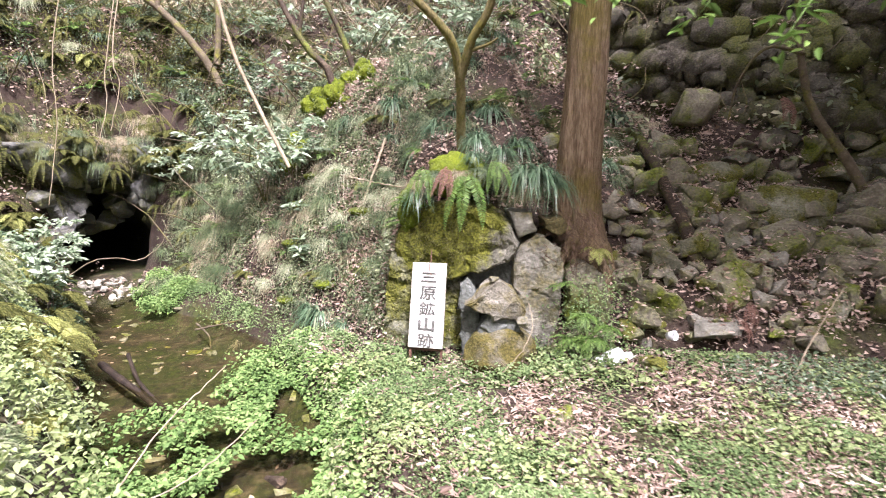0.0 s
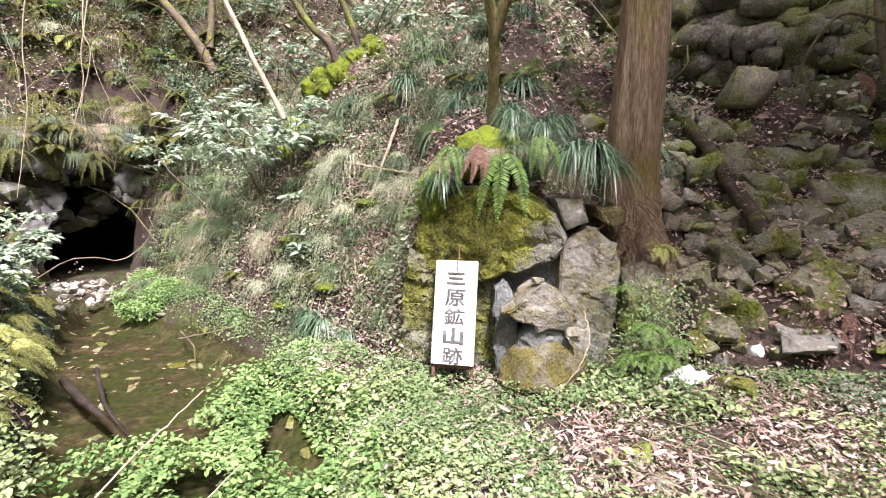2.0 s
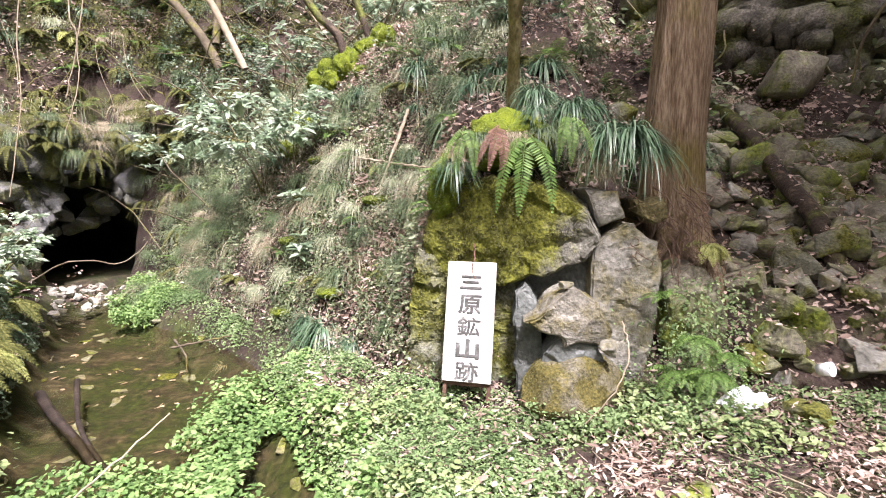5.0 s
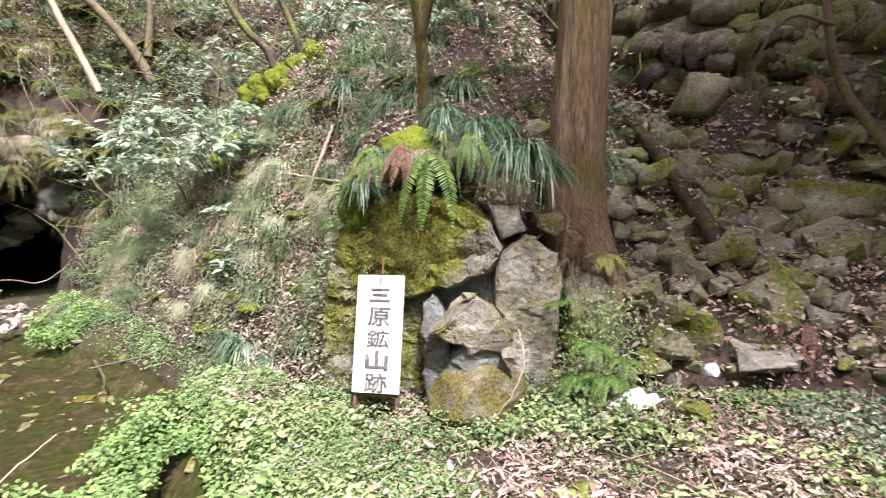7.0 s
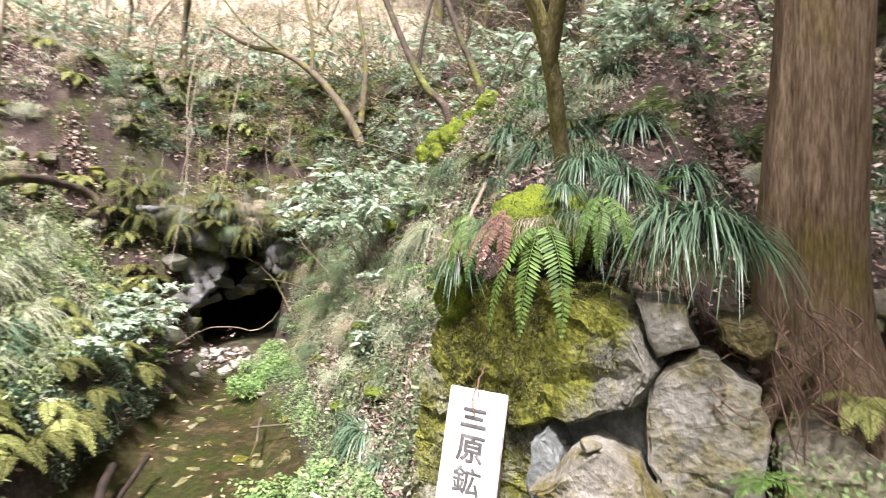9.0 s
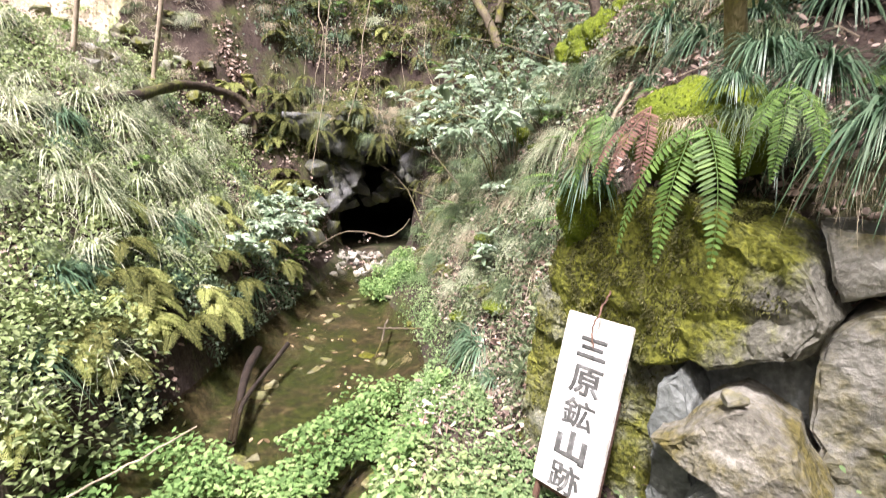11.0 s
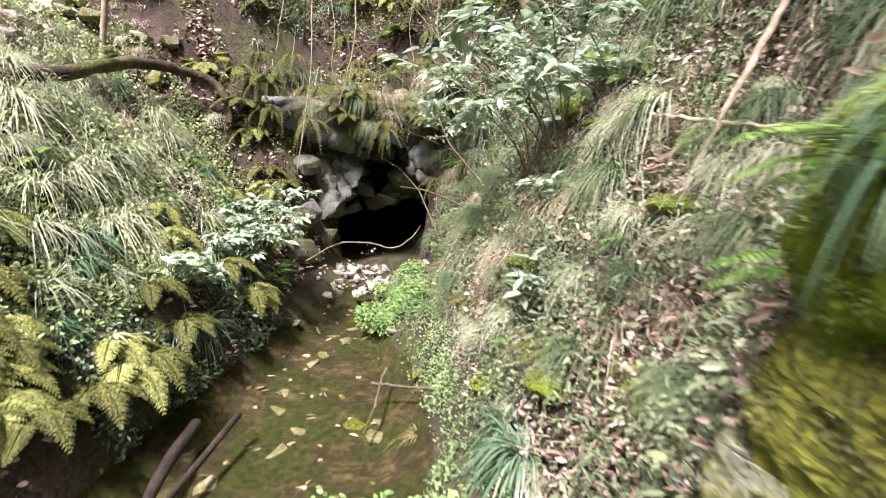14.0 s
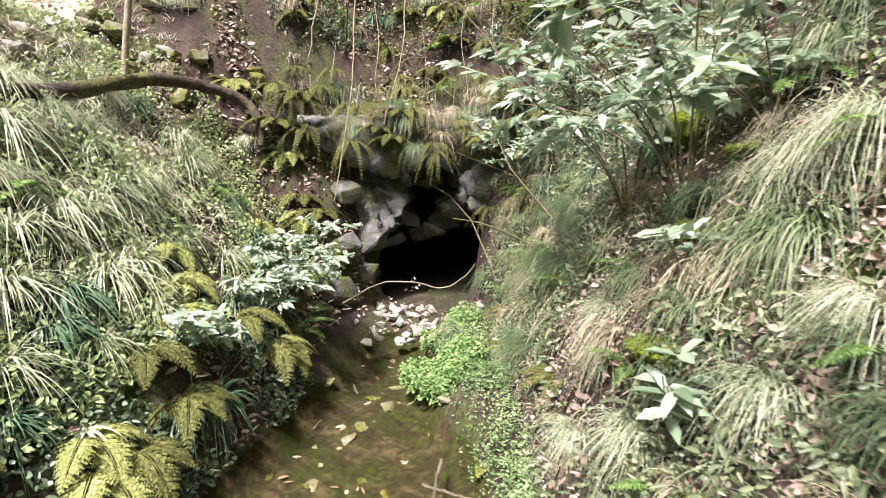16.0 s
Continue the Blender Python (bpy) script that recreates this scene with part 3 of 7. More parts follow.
CL_A, CL_B = np.array((1.75, 8.0)), np.array((8.2, 5.3))
CL_LEN = float(np.hypot(*(CL_B - CL_A)))
CL_U = (CL_B - CL_A) / CL_LEN
CL_N = np.array((CL_U[1], -CL_U[0]))       # towards the gully


def cliff_at(u, z, out=0.0):
    """A place on the cliff: metres along it, height, and metres out from its mean face."""
    p = CL_A + CL_U * u + CL_N * (out - 0.22 * (z - 1.5) - 0.35 * max(0.0, 1.2 - u))
    return np.array((p[0], p[1], z))


cu_, cz_ = np.meshgrid(np.linspace(0, CL_LEN, 190), np.linspace(0.9, 5.6, 130))
warp = 0.12 * lumps(cu_ + 3, cz_ + 7, 0.8, 91)
tier = (cz_ + 0.16 * cu_ + warp) / 0.62
tier = tier - np.floor(tier)
co_ = 0.06 * (0.5 + 0.5 * lumps(cu_, cz_, 0.5, 96)) * (1 - np.clip(tier / 0.82, 0, 1) ** 2) + broken(cu_ + 0.3 * cz_, 1.5 * cz_, 0, 8.5, 1.3, 8.6, 90, 0.13, 0.3, 92) + broken(cu_, 1.8 * cz_, 0, 7.2, 1.5, 10.2, 600, 0.06, 0.4, 93) + 0.05 * lumps(cu_, cz_, 0.2, 94) + 0.02 * lumps(cu_, cz_, 0.07, 95)
co_ = co_ - 0.22 * (cz_ - 1.5) - 0.35 * np.clip(1.2 - cu_, 0, 2)
cv_ = np.stack([CL_A[0] + CL_U[0] * cu_ + CL_N[0] * co_, CL_A[1] + CL_U[1] * cu_ + CL_N[1] * co_, cz_], -1).reshape(-1, 3)
ci_ = np.arange(cu_.size).reshape(cu_.shape)
# dark mossy rock; its colour carries part of the cliff's shade
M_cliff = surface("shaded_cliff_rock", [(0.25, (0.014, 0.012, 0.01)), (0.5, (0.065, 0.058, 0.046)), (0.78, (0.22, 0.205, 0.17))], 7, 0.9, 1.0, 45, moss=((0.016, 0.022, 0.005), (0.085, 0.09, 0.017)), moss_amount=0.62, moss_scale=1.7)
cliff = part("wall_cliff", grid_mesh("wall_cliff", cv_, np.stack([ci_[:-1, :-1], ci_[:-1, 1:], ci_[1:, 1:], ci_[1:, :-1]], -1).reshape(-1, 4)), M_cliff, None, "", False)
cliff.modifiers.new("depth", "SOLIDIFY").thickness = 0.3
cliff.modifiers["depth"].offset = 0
tagged(cliff, "dark mossy broken rock cliff, shade in its colour and from added trees", "cliff", kind="structure")

# ---- cedar ----
cedar = thing("cedar_tree", (1.29, 4.93, 0.8), "tall cedar with reddish fibrous bark, roots gripping the rocks", "tree")
zz = np.array([-0.55, -0.25, 0.0, 0.2, 0.45, 0.7, 1.0, 1.5, 2.2, 3.5, 6, 10, 14])
rr = np.array([0.32, 0.29, 0.235, 0.205, 0.195, 0.19, 0.185, 0.178, 0.175, 0.165, 0.15, 0.12, 0.06])
cx = np.array([0.1, 0.07, 0.0, -0.02, -0.03, -0.03, -0.02, 0.0, 0.02, 0.04, 0.06, 0.06, 0.06])
SIDES = 96
ang = np.linspace(0, 2 * np.pi, SIDES, endpoint=False)
tvv = []
for z, r, x in zip(np.interp(np.linspace(0, 1, 110) ** 1.6 * 12, np.arange(13), zz), np.interp(np.linspace(0, 1, 110) ** 1.6 * 12, np.arange(13), rr), np.interp(np.linspace(0, 1, 110) ** 1.6 * 12, np.arange(13), cx)):
    flare = max(0, 1 - (z + 0.55) / 1.9)
    for a in ang:
        f = 1 + 0.022 * math.sin(9 * a + 0.6 * z) + 0.016 * math.sin(17 * a + 1.7 + 0.5 * z) + 0.035 * noise.noise(Vector((6 * math.cos(a), 6 * math.sin(a), 0.9 * z))) + 0.022 * noise.noise(Vector((15 * math.cos(a), 15 * math.sin(a), 2.2 * z))) + flare * 0.22 * max(0, math.cos(a - 2.9)) ** 2 + flare * 0.12 * math.sin(4 * a + 1)
        tvv.append((x + r * f * math.cos(a), r * f * math.sin(a), z))
ti = np.arange(110 * SIDES).reshape(110, SIDES)
tj = np.roll(ti, -1, 1)
part("trunk", grid_mesh("trunk", tvv, np.stack([ti[:-1], tj[:-1], tj[1:], ti[1:]], -1).reshape(-1, 4)), M_bark, cedar, "", True)

for k, (pts, r0) in enumerate([([(-0.1, -0.18, 0.1), (-0.25, -0.3, -0.12), (-0.35, -0.42, -0.45)], 0.07), ([(0.05, -0.2, 0.0), (0.02, -0.36, -0.25), (0.05, -0.45, -0.6)], 0.06), ([(-0.16, 0.0, 0.2), (-0.42, -0.12, 0.1), (-0.62, -0.3, -0.1)], 0.06)]):
    limb("root", pts, r0, 0.02, M_bark, cedar, "", 12, 9, 0.12, 20 + k)

# ---- name board ----
M_board = surface("weathered_white_paint", [(0.2, (0.4, 0.385, 0.35)), (0.4, (0.66, 0.655, 0.63)), (0.8, (0.74, 0.735, 0.715))], 12, 0.6, 0.08, 60, 0.35, moss=((0.3, 0.26, 0.2), (0.58, 0.56, 0.52)), moss_amount=0.62, moss_scale=16)
M_rust = surface("rusty_brown_iron", [(0.25, (0.04, 0.022, 0.016)), (0.55, (0.11, 0.06, 0.042)), (0.8, (0.22, 0.13, 0.09))], 14, 0.85, 0.3)
M_ink = surface("faded_black_paint", [(0.25, (0.03, 0.03, 0.027)), (0.55, (0.08, 0.08, 0.075)), (0.8, (0.24, 0.24, 0.23))], 20, 0.8, 0.1)
BOARD_W, BOARD_H = 0.295, 0.715
board = thing("name_board", (-0.145, 4.285, -0.13), "weathered white board lettered in black, leaning on the mossy rock", "sign")
board.matrix_world = pose(-0.16, 4.24, -0.12, -15, 0, -13)


def box_mesh(name, x0, x1, y0, y1, z0, z1, bev=0.003):
    bm = bmesh.new()
    bmesh.ops.create_cube(bm, size=1)
    for v in bm.verts:
        v.co = ((x0 + x1) / 2 + v.co.x * (x1 - x0), (y0 + y1) / 2 + v.co.y * (y1 - y0), (z0 + z1) / 2 + v.co.z * (z1 - z0))
    bmesh.ops.bevel(bm, geom=list(bm.edges), offset=bev, segments=2, affect="EDGES")
    me = bpy.data.meshes.new(name)
    bm.to_mesh(me)
    bm.free()
    return me


part("panel", box_mesh("panel", -BOARD_W / 2, BOARD_W / 2, -0.012, 0.012, 0.125, 0.125 + BOARD_H), M_board, board)
for sx in (-1, 1):
    part("leg", box_mesh("leg", sx * BOARD_W / 2 - 0.011 - sx * 0.014, sx * BOARD_W / 2 + 0.011 - sx * 0.014, 0.013, 0.035, -0.03, 0.55), M_rust, board, "rusty brown iron leg")
part("bottom_rail", box_mesh("bottom_rail", -BOARD_W / 2 + 0.01, BOARD_W / 2 - 0.01, 0.014, 0.03, 0.1, 0.135), M_rust, board)
for k, ch in enumerate("三原鉱山跡"):
    cu = bpy.data.curves.new("letter", "FONT")
    cu.body, cu.size, cu.align_x, cu.extrude, cu.bevel_depth, cu.bevel_resolution = ch, 0.118, "CENTER", 0.0008, (0.006, 0.0032, 0.0024, 0.005, 0.0026)[k], 0
    tmp = new("letter_tmp", cu)
    bpy.context.view_layer.update()
    me = bpy.data.meshes.new_from_object(tmp.evaluated_get(bpy.context.evaluated_depsgraph_get()))
    bpy.data.objects.remove(tmp)
    co = np.array([v.co[:] for v in me.vertices])
    wx, wy = np.ptp(co[:, 0]), np.ptp(co[:, 1])
    cxm, cym = (co[:, 0].max() + co[:, 0].min()) / 2, (co[:, 1].max() + co[:, 1].min()) / 2
    fit_w, fit_h = (0.145, 0.118) if k else (0.135, 0.085)
    zc = 0.125 + BOARD_H - (0.125 + 0.132 * k)
    for v in me.vertices:
        v.co = ((v.co.x - cxm) * fit_w / wx, -0.0135 - v.co.z * 0.3, zc + (v.co.y - cym) * fit_h / wy)
    part("letter", me, M_ink, board)

def moss_fuzz(ob, n, seed, length=0.016, keep=None, mat=None):
    """Short moss shoots standing on the upward and front faces of a stone, as a part of it."""
    me = ob.data
    me.calc_loop_triangles()
    co = np.empty(len(me.vertices) * 3, np.float32)
    me.vertices.foreach_get("co", co)
    co = co.reshape(-1, 3)
    tri = np.array([t.vertices[:] for t in me.loop_triangles])
    a, b, c = co[tri[:, 0]], co[tri[:, 1]], co[tri[:, 2]]
    nr = np.cross(b - a, c - a)
    area = np.linalg.norm(nr, axis=1)
    r = np.random.RandomState(seed)
    t = r.choice(len(tri), n, p=area / area.sum())
    u, v = r.uniform(0, 1, (n, 1)), r.uniform(0, 1, (n, 1))
    fl = (u + v) > 1
    u, v = np.where(fl, 1 - u, u), np.where(fl, 1 - v, v)
    p = a[t] + (b[t] - a[t]) * u + (c[t] - a[t]) * v
    nn_ = unit(nr[t])
    m = (lumps(p[:, 0] + 9, p[:, 2] + 9, 0.16, seed) + 0.7 * lumps(p[:, 0] + 9, p[:, 2] + 9, 0.05, seed + 1) + nn_[:, 2] * 0.8) > -0.4
    if keep:
        m &= keep(p)
    p, nn_ = p[m], nn_[m]
    w = nn_ + r.normal(0, 0.5, p.shape) + [0, 0, 0.2]
    return part("moss", grid_mesh("moss", *leaves(p - nn_ * 0.003, w, nn_[:, [1, 2, 0]], length * r.uniform(0.5, 1.4, len(p)), length * 0.45, 0.2, 0.3)), mat or M_mossleaf, ob, "short olive-green moss")


M_mossleaf = leaf_mat("moss_shoots", [(0.05, (0.025, 0.028, 0.005)), (0.45, (0.085, 0.09, 0.012)), (0.8, (0.17, 0.172, 0.024)), (1.0, (0.29, 0.28, 0.05))], 0.8, 0.15, 0.25)

# ---- rocks at the foot of the mound ----
STONES = "stones of the rock face"
def slab(name, y, outline, depth, seed, mat, label, turn=0.0, fuzz=0, where=None, **kw):
    ob = part(name, slab_mesh(name, outline, depth, seed, **kw), mat, None, "", False)
    ob.matrix_world = pose(0, y, 0, 0, 0, turn)
    if fuzz:
        moss_fuzz(ob, fuzz, seed, keep=where)
    return tagged(ob, label, "rock", STONES)


slab("rock_slab", 4.52, [(-0.42, 0.95), (-0.3, 1.12), (-0.01, 1.2), (0.32, 1.16), (0.56, 1.02), (0.65, 0.87), (0.57, 0.7), (0.40, 0.63), (0.25, 0.615), (0.11, 0.55), (-0.1, 0.57), (-0.44, 0.6)], 0.75, 11, M_bigslab, "thick overhanging rock slab covered with moss", turn=-16, bulge=0.05, fuzz=70000, where=lambda p: (p[:, 0] - 0.4 * (p[:, 2] - 0.9) + 0.25 * lumps(p[:, 0] + 5, p[:, 2] + 5, 0.12, 9) < 0.36) & (p[:, 1] < 0.45))
slab("rock_pillar", 4.56, [(-0.46, 0.75), (0.1, 0.7), (0.17, 0.52), (0.19, -0.2), (-0.58, -0.2), (-0.52, 0.3)], 0.5, 12, M_moss_rock, "upright mossy rock block under the overhang", turn=-8, bulge=0.03, fuzz=16000)
slab("rock_slab", 4.40, [(0.61, 0.80), (0.70, 0.87), (0.79, 0.93), (0.88, 0.89), (1.0, 0.82), (1.04, 0.69), (1.02, 0.4), (0.97, 0.05), (0.95, -0.2), (0.6, -0.2), (0.64, 0.2), (0.60, 0.55)], 0.45, 17, M_slab, "large upright pale grey rock slab with stains", turn=4, bulge=0.02, rough=0.016, fuzz=900, where=lambda p: p[:, 2] + 0.3 * lumps(p[:, 0], p[:, 2], 0.1, 4) < 0.2)
slab("rock_block", 4.56, [(0.1, 0.72), (0.7, 0.78), (0.72, -0.2), (0.12, -0.2)], 0.3, 14, M_hollow, "blue-grey rock at the back of the hollow", rough=0.02)
slab("rock_block", 4.42, [(0.14, 0.50), (0.2, 0.58), (0.27, 0.5), (0.31, 0.2), (0.33, -0.2), (0.16, -0.2)], 0.2, 18, M_hollow, "pale blue-grey split rock in the hollow", turn=-6, rough=0.018)
slab("rock_block", 4.25, [(0.29, 0.18), (0.38, 0.28), (0.58, 0.26), (0.64, 0.16), (0.62, -0.2), (0.27, -0.2)], 0.3, 19, M_hollow, "pale lichen-grey stone under the wedge-shaped boulder", rough=0.02)
slab("rock_block", 4.44, [(0.55, 1.12), (0.74, 1.13), (0.8, 0.97), (0.64, 0.9)], 0.4, 15, M_slab, "grey stone wedged beneath the roots", rough=0.016)
slab("rock_block", 4.46, [(0.84, 1.06), (1.02, 1.08), (1.1, 0.98), (0.98, 0.93), (0.86, 0.96)], 0.35, 20, M_topmoss, "brown earthy stone held by the roots", rough=0.02)
slab("rock_block", 4.52, [(1.08, 0.62), (1.22, 0.68), (1.4, 0.55), (1.45, 0.2), (1.38, -0.1), (1.1, -0.1), (1.06, 0.3)], 0.35, 16, M_rock, "grey stone block at the tree's foot")
b1 = slab("boulder", 4.21, [(0.18, 0.385), (0.27, 0.46), (0.36, 0.55), (0.45, 0.575), (0.58, 0.5), (0.68, 0.335), (0.63, 0.245), (0.5, 0.275), (0.42, 0.262), (0.37, 0.31), (0.28, 0.337)], 0.42, 21, M_ochre, "pale wedge-shaped boulder with moss on top", bulge=0.045, rough=0.02)


def stone(name, at, size, seed, mat, label, group=STONES, rot=(0, 0, 0), points=16):
    ob = part(name, rock_mesh(name, size, seed, points), mat, None, "", False)
    ob.matrix_world = pose(*at, *rot)
    return tagged(ob, label, "rock", group)


b2 = stone("boulder", (0.47, 4.27, -0.06), (0.66, 0.5, 0.5), 43, M_bronze, "broad mossy boulder half buried in the ground", rot=(6, -8, 40), points=40)
stone("stone", (0.41, 4.22, 0.60), (0.10, 0.09, 0.05), 33, M_slab, "small flat grey stone lying on the boulder")
stone("stone", (0.65, 4.17, 0.25), (0.12, 0.09, 0.13), 34, M_slab, "pale lichen-crusted stone beside the boulder")
moss_fuzz(b2, 2500, 6, 0.012)

# ---- plants: leaf colours ----
M_herb = leaf_mat("small_herb", [(0.1, (0.07, 0.125, 0.04)), (0.45, (0.16, 0.26, 0.085)), (0.8, (0.26, 0.38, 0.14)), (1.0, (0.42, 0.48, 0.25))], 0.65, 0.15, 0.4, 0.16)
M_darkivy = leaf_mat("dark_ivy", [(0.05, (0.03, 0.06, 0.024)), (0.5, (0.075, 0.135, 0.055)), (0.9, (0.15, 0.23, 0.1)), (1.0, (0.3, 0.36, 0.2))], 0.4, 0.5, 0.15)
M_cress = leaf_mat("water_cress", [(0.1, (0.05, 0.12, 0.018)), (0.5, (0.13, 0.27, 0.04)), (0.9, (0.27, 0.42, 0.1))], 0.6, 0.18, 0.35, 0.24)
M_litter = leaf_mat("dead_leaves", [(0.05, (0.06, 0.035, 0.025)), (0.35, (0.23, 0.16, 0.125)), (0.7, (0.45, 0.345, 0.295)), (0.93, (0.62, 0.51, 0.45)), (1.0, (0.74, 0.64, 0.57))], 0.6, 0.3, 0.1, 0.0)
M_straw = leaf_mat("dry_grass", [(0.05, (0.09, 0.075, 0.035)), (0.4, (0.24, 0.2, 0.1)), (0.7, (0.42, 0.37, 0.22)), (1.0, (0.58, 0.53, 0.37))], 0.7, 0.25, 0.2)
# lighter copy of the dry grass; the hillside's sunlight is in its colour
M_sunlit_grass = leaf_mat("sunlit_dry_grass", [(0.05, (0.25, 0.22, 0.13)), (0.4, (0.45, 0.41, 0.28)), (0.7, (0.62, 0.58, 0.44)), (1.0, (0.76, 0.73, 0.6))], 0.7, 0.25, 0.3)
M_grass = leaf_mat("bank_grass", [(0.05, (0.03, 0.06, 0.02)), (0.4, (0.08, 0.15, 0.045)), (0.75, (0.19, 0.26, 0.09)), (1.0, (0.36, 0.36, 0.18))], 0.5, 0.4, 0.25)
M_palegrass = leaf_mat("pale_grass", [(0.05, (0.09, 0.15, 0.05)), (0.3, (0.26, 0.34, 0.15)), (0.6, (0.46, 0.5, 0.29)), (1.0, (0.7, 0.69, 0.5))], 0.45, 0.4, 0.3)
M_sedge = leaf_mat("dark_sedge", [(0.05, (0.025, 0.06, 0.025)), (0.5, (0.075, 0.155, 0.075)), (0.85, (0.17, 0.26, 0.14)), (1.0, (0.34, 0.36, 0.2))], 0.4, 0.45, 0.25, 0.15)
M_fern = leaf_mat("green_fern", [(0.05, (0.04, 0.08, 0.012)), (0.5, (0.09, 0.18, 0.025)), (1.0, (0.2, 0.32, 0.06))], 0.55, 0.25, 0.3, 0.12)
M_fern_dull = leaf_mat("olive_fern", [(0.05, (0.035, 0.042, 0.01)), (0.5, (0.095, 0.105, 0.022)), (1.0, (0.22, 0.215, 0.06))], 0.7, 0.15, 0.3, 0.1)
M_fern_pale = leaf_mat("yellowed_fern", [(0.05, (0.11, 0.14, 0.03)), (0.5, (0.26, 0.29, 0.075)), (1.0, (0.46, 0.46, 0.17))], 0.7, 0.15, 0.35, 0.08)
M_fern_dead = leaf_mat("rust_red_dead_fern", [(0.05, (0.07, 0.03, 0.02)), (0.5, (0.18, 0.082, 0.052)), (1.0, (0.32, 0.18, 0.12))], 0.8, 0.2, 0.15)
M_shrub = leaf_mat("evergreen_leaf", [(0.05, (0.07, 0.14, 0.06)), (0.4, (0.2, 0.32, 0.16)), (0.75, (0.4, 0.53, 0.34)), (1.0, (0.62, 0.7, 0.56))], 0.28, 0.9, 0.35)
M_herb_big = leaf_mat("bright_herb", [(0.05, (0.1, 0.16, 0.03)), (0.5, (0.22, 0.32, 0.07)), (1.0, (0.38, 0.46, 0.16))], 0.5, 0.4, 0.3)
M_ivy = leaf_mat("bank_leaves", [(0.05, (0.03, 0.055, 0.018)), (0.4, (0.1, 0.15, 0.05)), (0.75, (0.21, 0.27, 0.1)), (1.0, (0.42, 0.43, 0.24))], 0.45, 0.45, 0.2)
M_canopy = leaf_mat("forest_leaf", [(0.05, (0.012, 0.028, 0.01)), (0.5, (0.04, 0.075, 0.02)), (1.0, (0.1, 0.15, 0.04))], 0.45, 0.4, 0.25)
M_mossy = surface("bright_moss", [(0.25, (0.035, 0.05, 0.006)), (0.5, (0.1, 0.13, 0.012)), (0.78, (0.2, 0.24, 0.025))], 7, 0.95, 1.0, 70, 0.15)
M_yellow = leaf_mat("yellow_strap_leaf", [(0.05, (0.4, 0.45, 0.1)), (1.0, (0.7, 0.7, 0.32))], 0.5, 0.4, 0.3)

rng = np.random.RandomState(7)
ZONE = [(c, float(i)) for i, (c, _) in enumerate(TOE)]


def scatter(n, box, keep, seed, slope_gain=3.0):
    """About n places on the ground of a box (x0, x1, y0, y1); keep() gives each place's chance."""
    r = np.random.RandomState(seed)
    out = []
    got = 0
    for _ in range(30):
        x, y = r.uniform(box[0], box[1], n), r.uniform(box[2], box[3], n)
        d, z, _ = along(x, y, ZONE)
        ds, hs, side = along(x, y, STREAM)
        nr = ground_normal(x, y)
        p = keep(x, y, d, z[..., 0], inside_floor(x, y), ds - hs[..., 0], side) * np.clip(1 / nr[:, 2], 1, slope_gain) / slope_gain
        k = r.uniform(0, 1, n) < p
        out.append(np.concatenate([np.stack([x, y, ground(x, y)], -1)[k], nr[k]], 1))
        got += k.sum()
        if got >= n:
            break
    o = np.concatenate(out)[:n]
    return o[:, :3], o[:, 3:], r


def rand_way(r, n, flat=0.3):
    a = r.uniform(0, 2 * np.pi, n)
    return np.stack([np.cos(a), np.sin(a), r.normal(0, flat, n)], -1)


def stuff(name, batch, mat, label, category):
    ob = part(name, grid_mesh(name, *batch), mat)
    return tagged(ob, label, category, kind="stuff")


def patch(x, y, cell, seed, lo=-0.2, hi=0.3):
    return np.clip((lumps(x + 50, y + 50, cell, seed) - lo) / (hi - lo), 0, 1)


# low green herbs on the flat ground
P, N, r = scatter(105000, (-4.6, 4.2, 1.2, 8.0), lambda x, y, d, z, f, s, _: f * np.clip((s + 0.04) / 0.1, 0, 1) * (0.15 + 0.85 * patch(x, y, 0.45, 41)) * np.where(x > 0.4, 0.12 + 0.88 * patch(x, y, 0.5, 42, -0.1, 0.2), 1), 1, 1.0)
P = P + N * r.uniform(0.0, 1.0, (len(P), 1)) * (0.04 + 0.07 * patch(P[:, 0], P[:, 1], 0.22, 61))[:, None]
stuff("low_herbs", leaves(P, rand_way(r, len(P)), N + r.normal(0, 0.4, N.shape), 0.010 + 0.026 * r.uniform(0, 1, len(P)) ** 1.6, r.uniform(0.008, 0.021, len(P)), 0.2), M_herb, "dense low green clover-like herbs covering the valley floor", "ground cover")
P, N, r = scatter(9000, (-1.6, 4.0, 1.4, 4.4), lambda x, y, d, z, f, s, _: f * (s > 0.05) * patch(x, y, 0.33, 62, 0.1, 0.35), 36, 1.0)
P = P + N * r.uniform(0.02, 0.12, (len(P), 1))
stuff("leafy_herbs", leaves(P, rand_way(r, len(P), 0.3), N + r.normal(0, 0.4, N.shape), r.uniform(0.022, 0.05, len(P)), r.uniform(0.016, 0.034, len(P)), 0.2, 0.2), M_herb_big, "patches of taller yellow-green herbs on the valley floor", "ground cover")
r = np.random.RandomState(39)
P = np.stack([r.uniform(-0.6, 1.35, 3600), r.uniform(3.85, 4.22, 3600), np.zeros(3600)], -1)
P[:, 2] = ground(P[:, 0], P[:, 1]) + r.uniform(0, 1, 3600) ** 1.3 * (0.05 + 0.11 * patch(P[:, 0], P[:, 1], 0.16, 67))
stuff("rock_foot_herbs", leaves(P, rand_way(r, 3600, 0.3), np.tile([0, -0.2, 1.0], (3600, 1)) + r.normal(0, 0.4, P.shape), r.uniform(0.016, 0.042, 3600), r.uniform(0.012, 0.028, 3600), 0.2, 0.2), M_herb, "green herbs crowding the foot of the rocks", "ground cover")
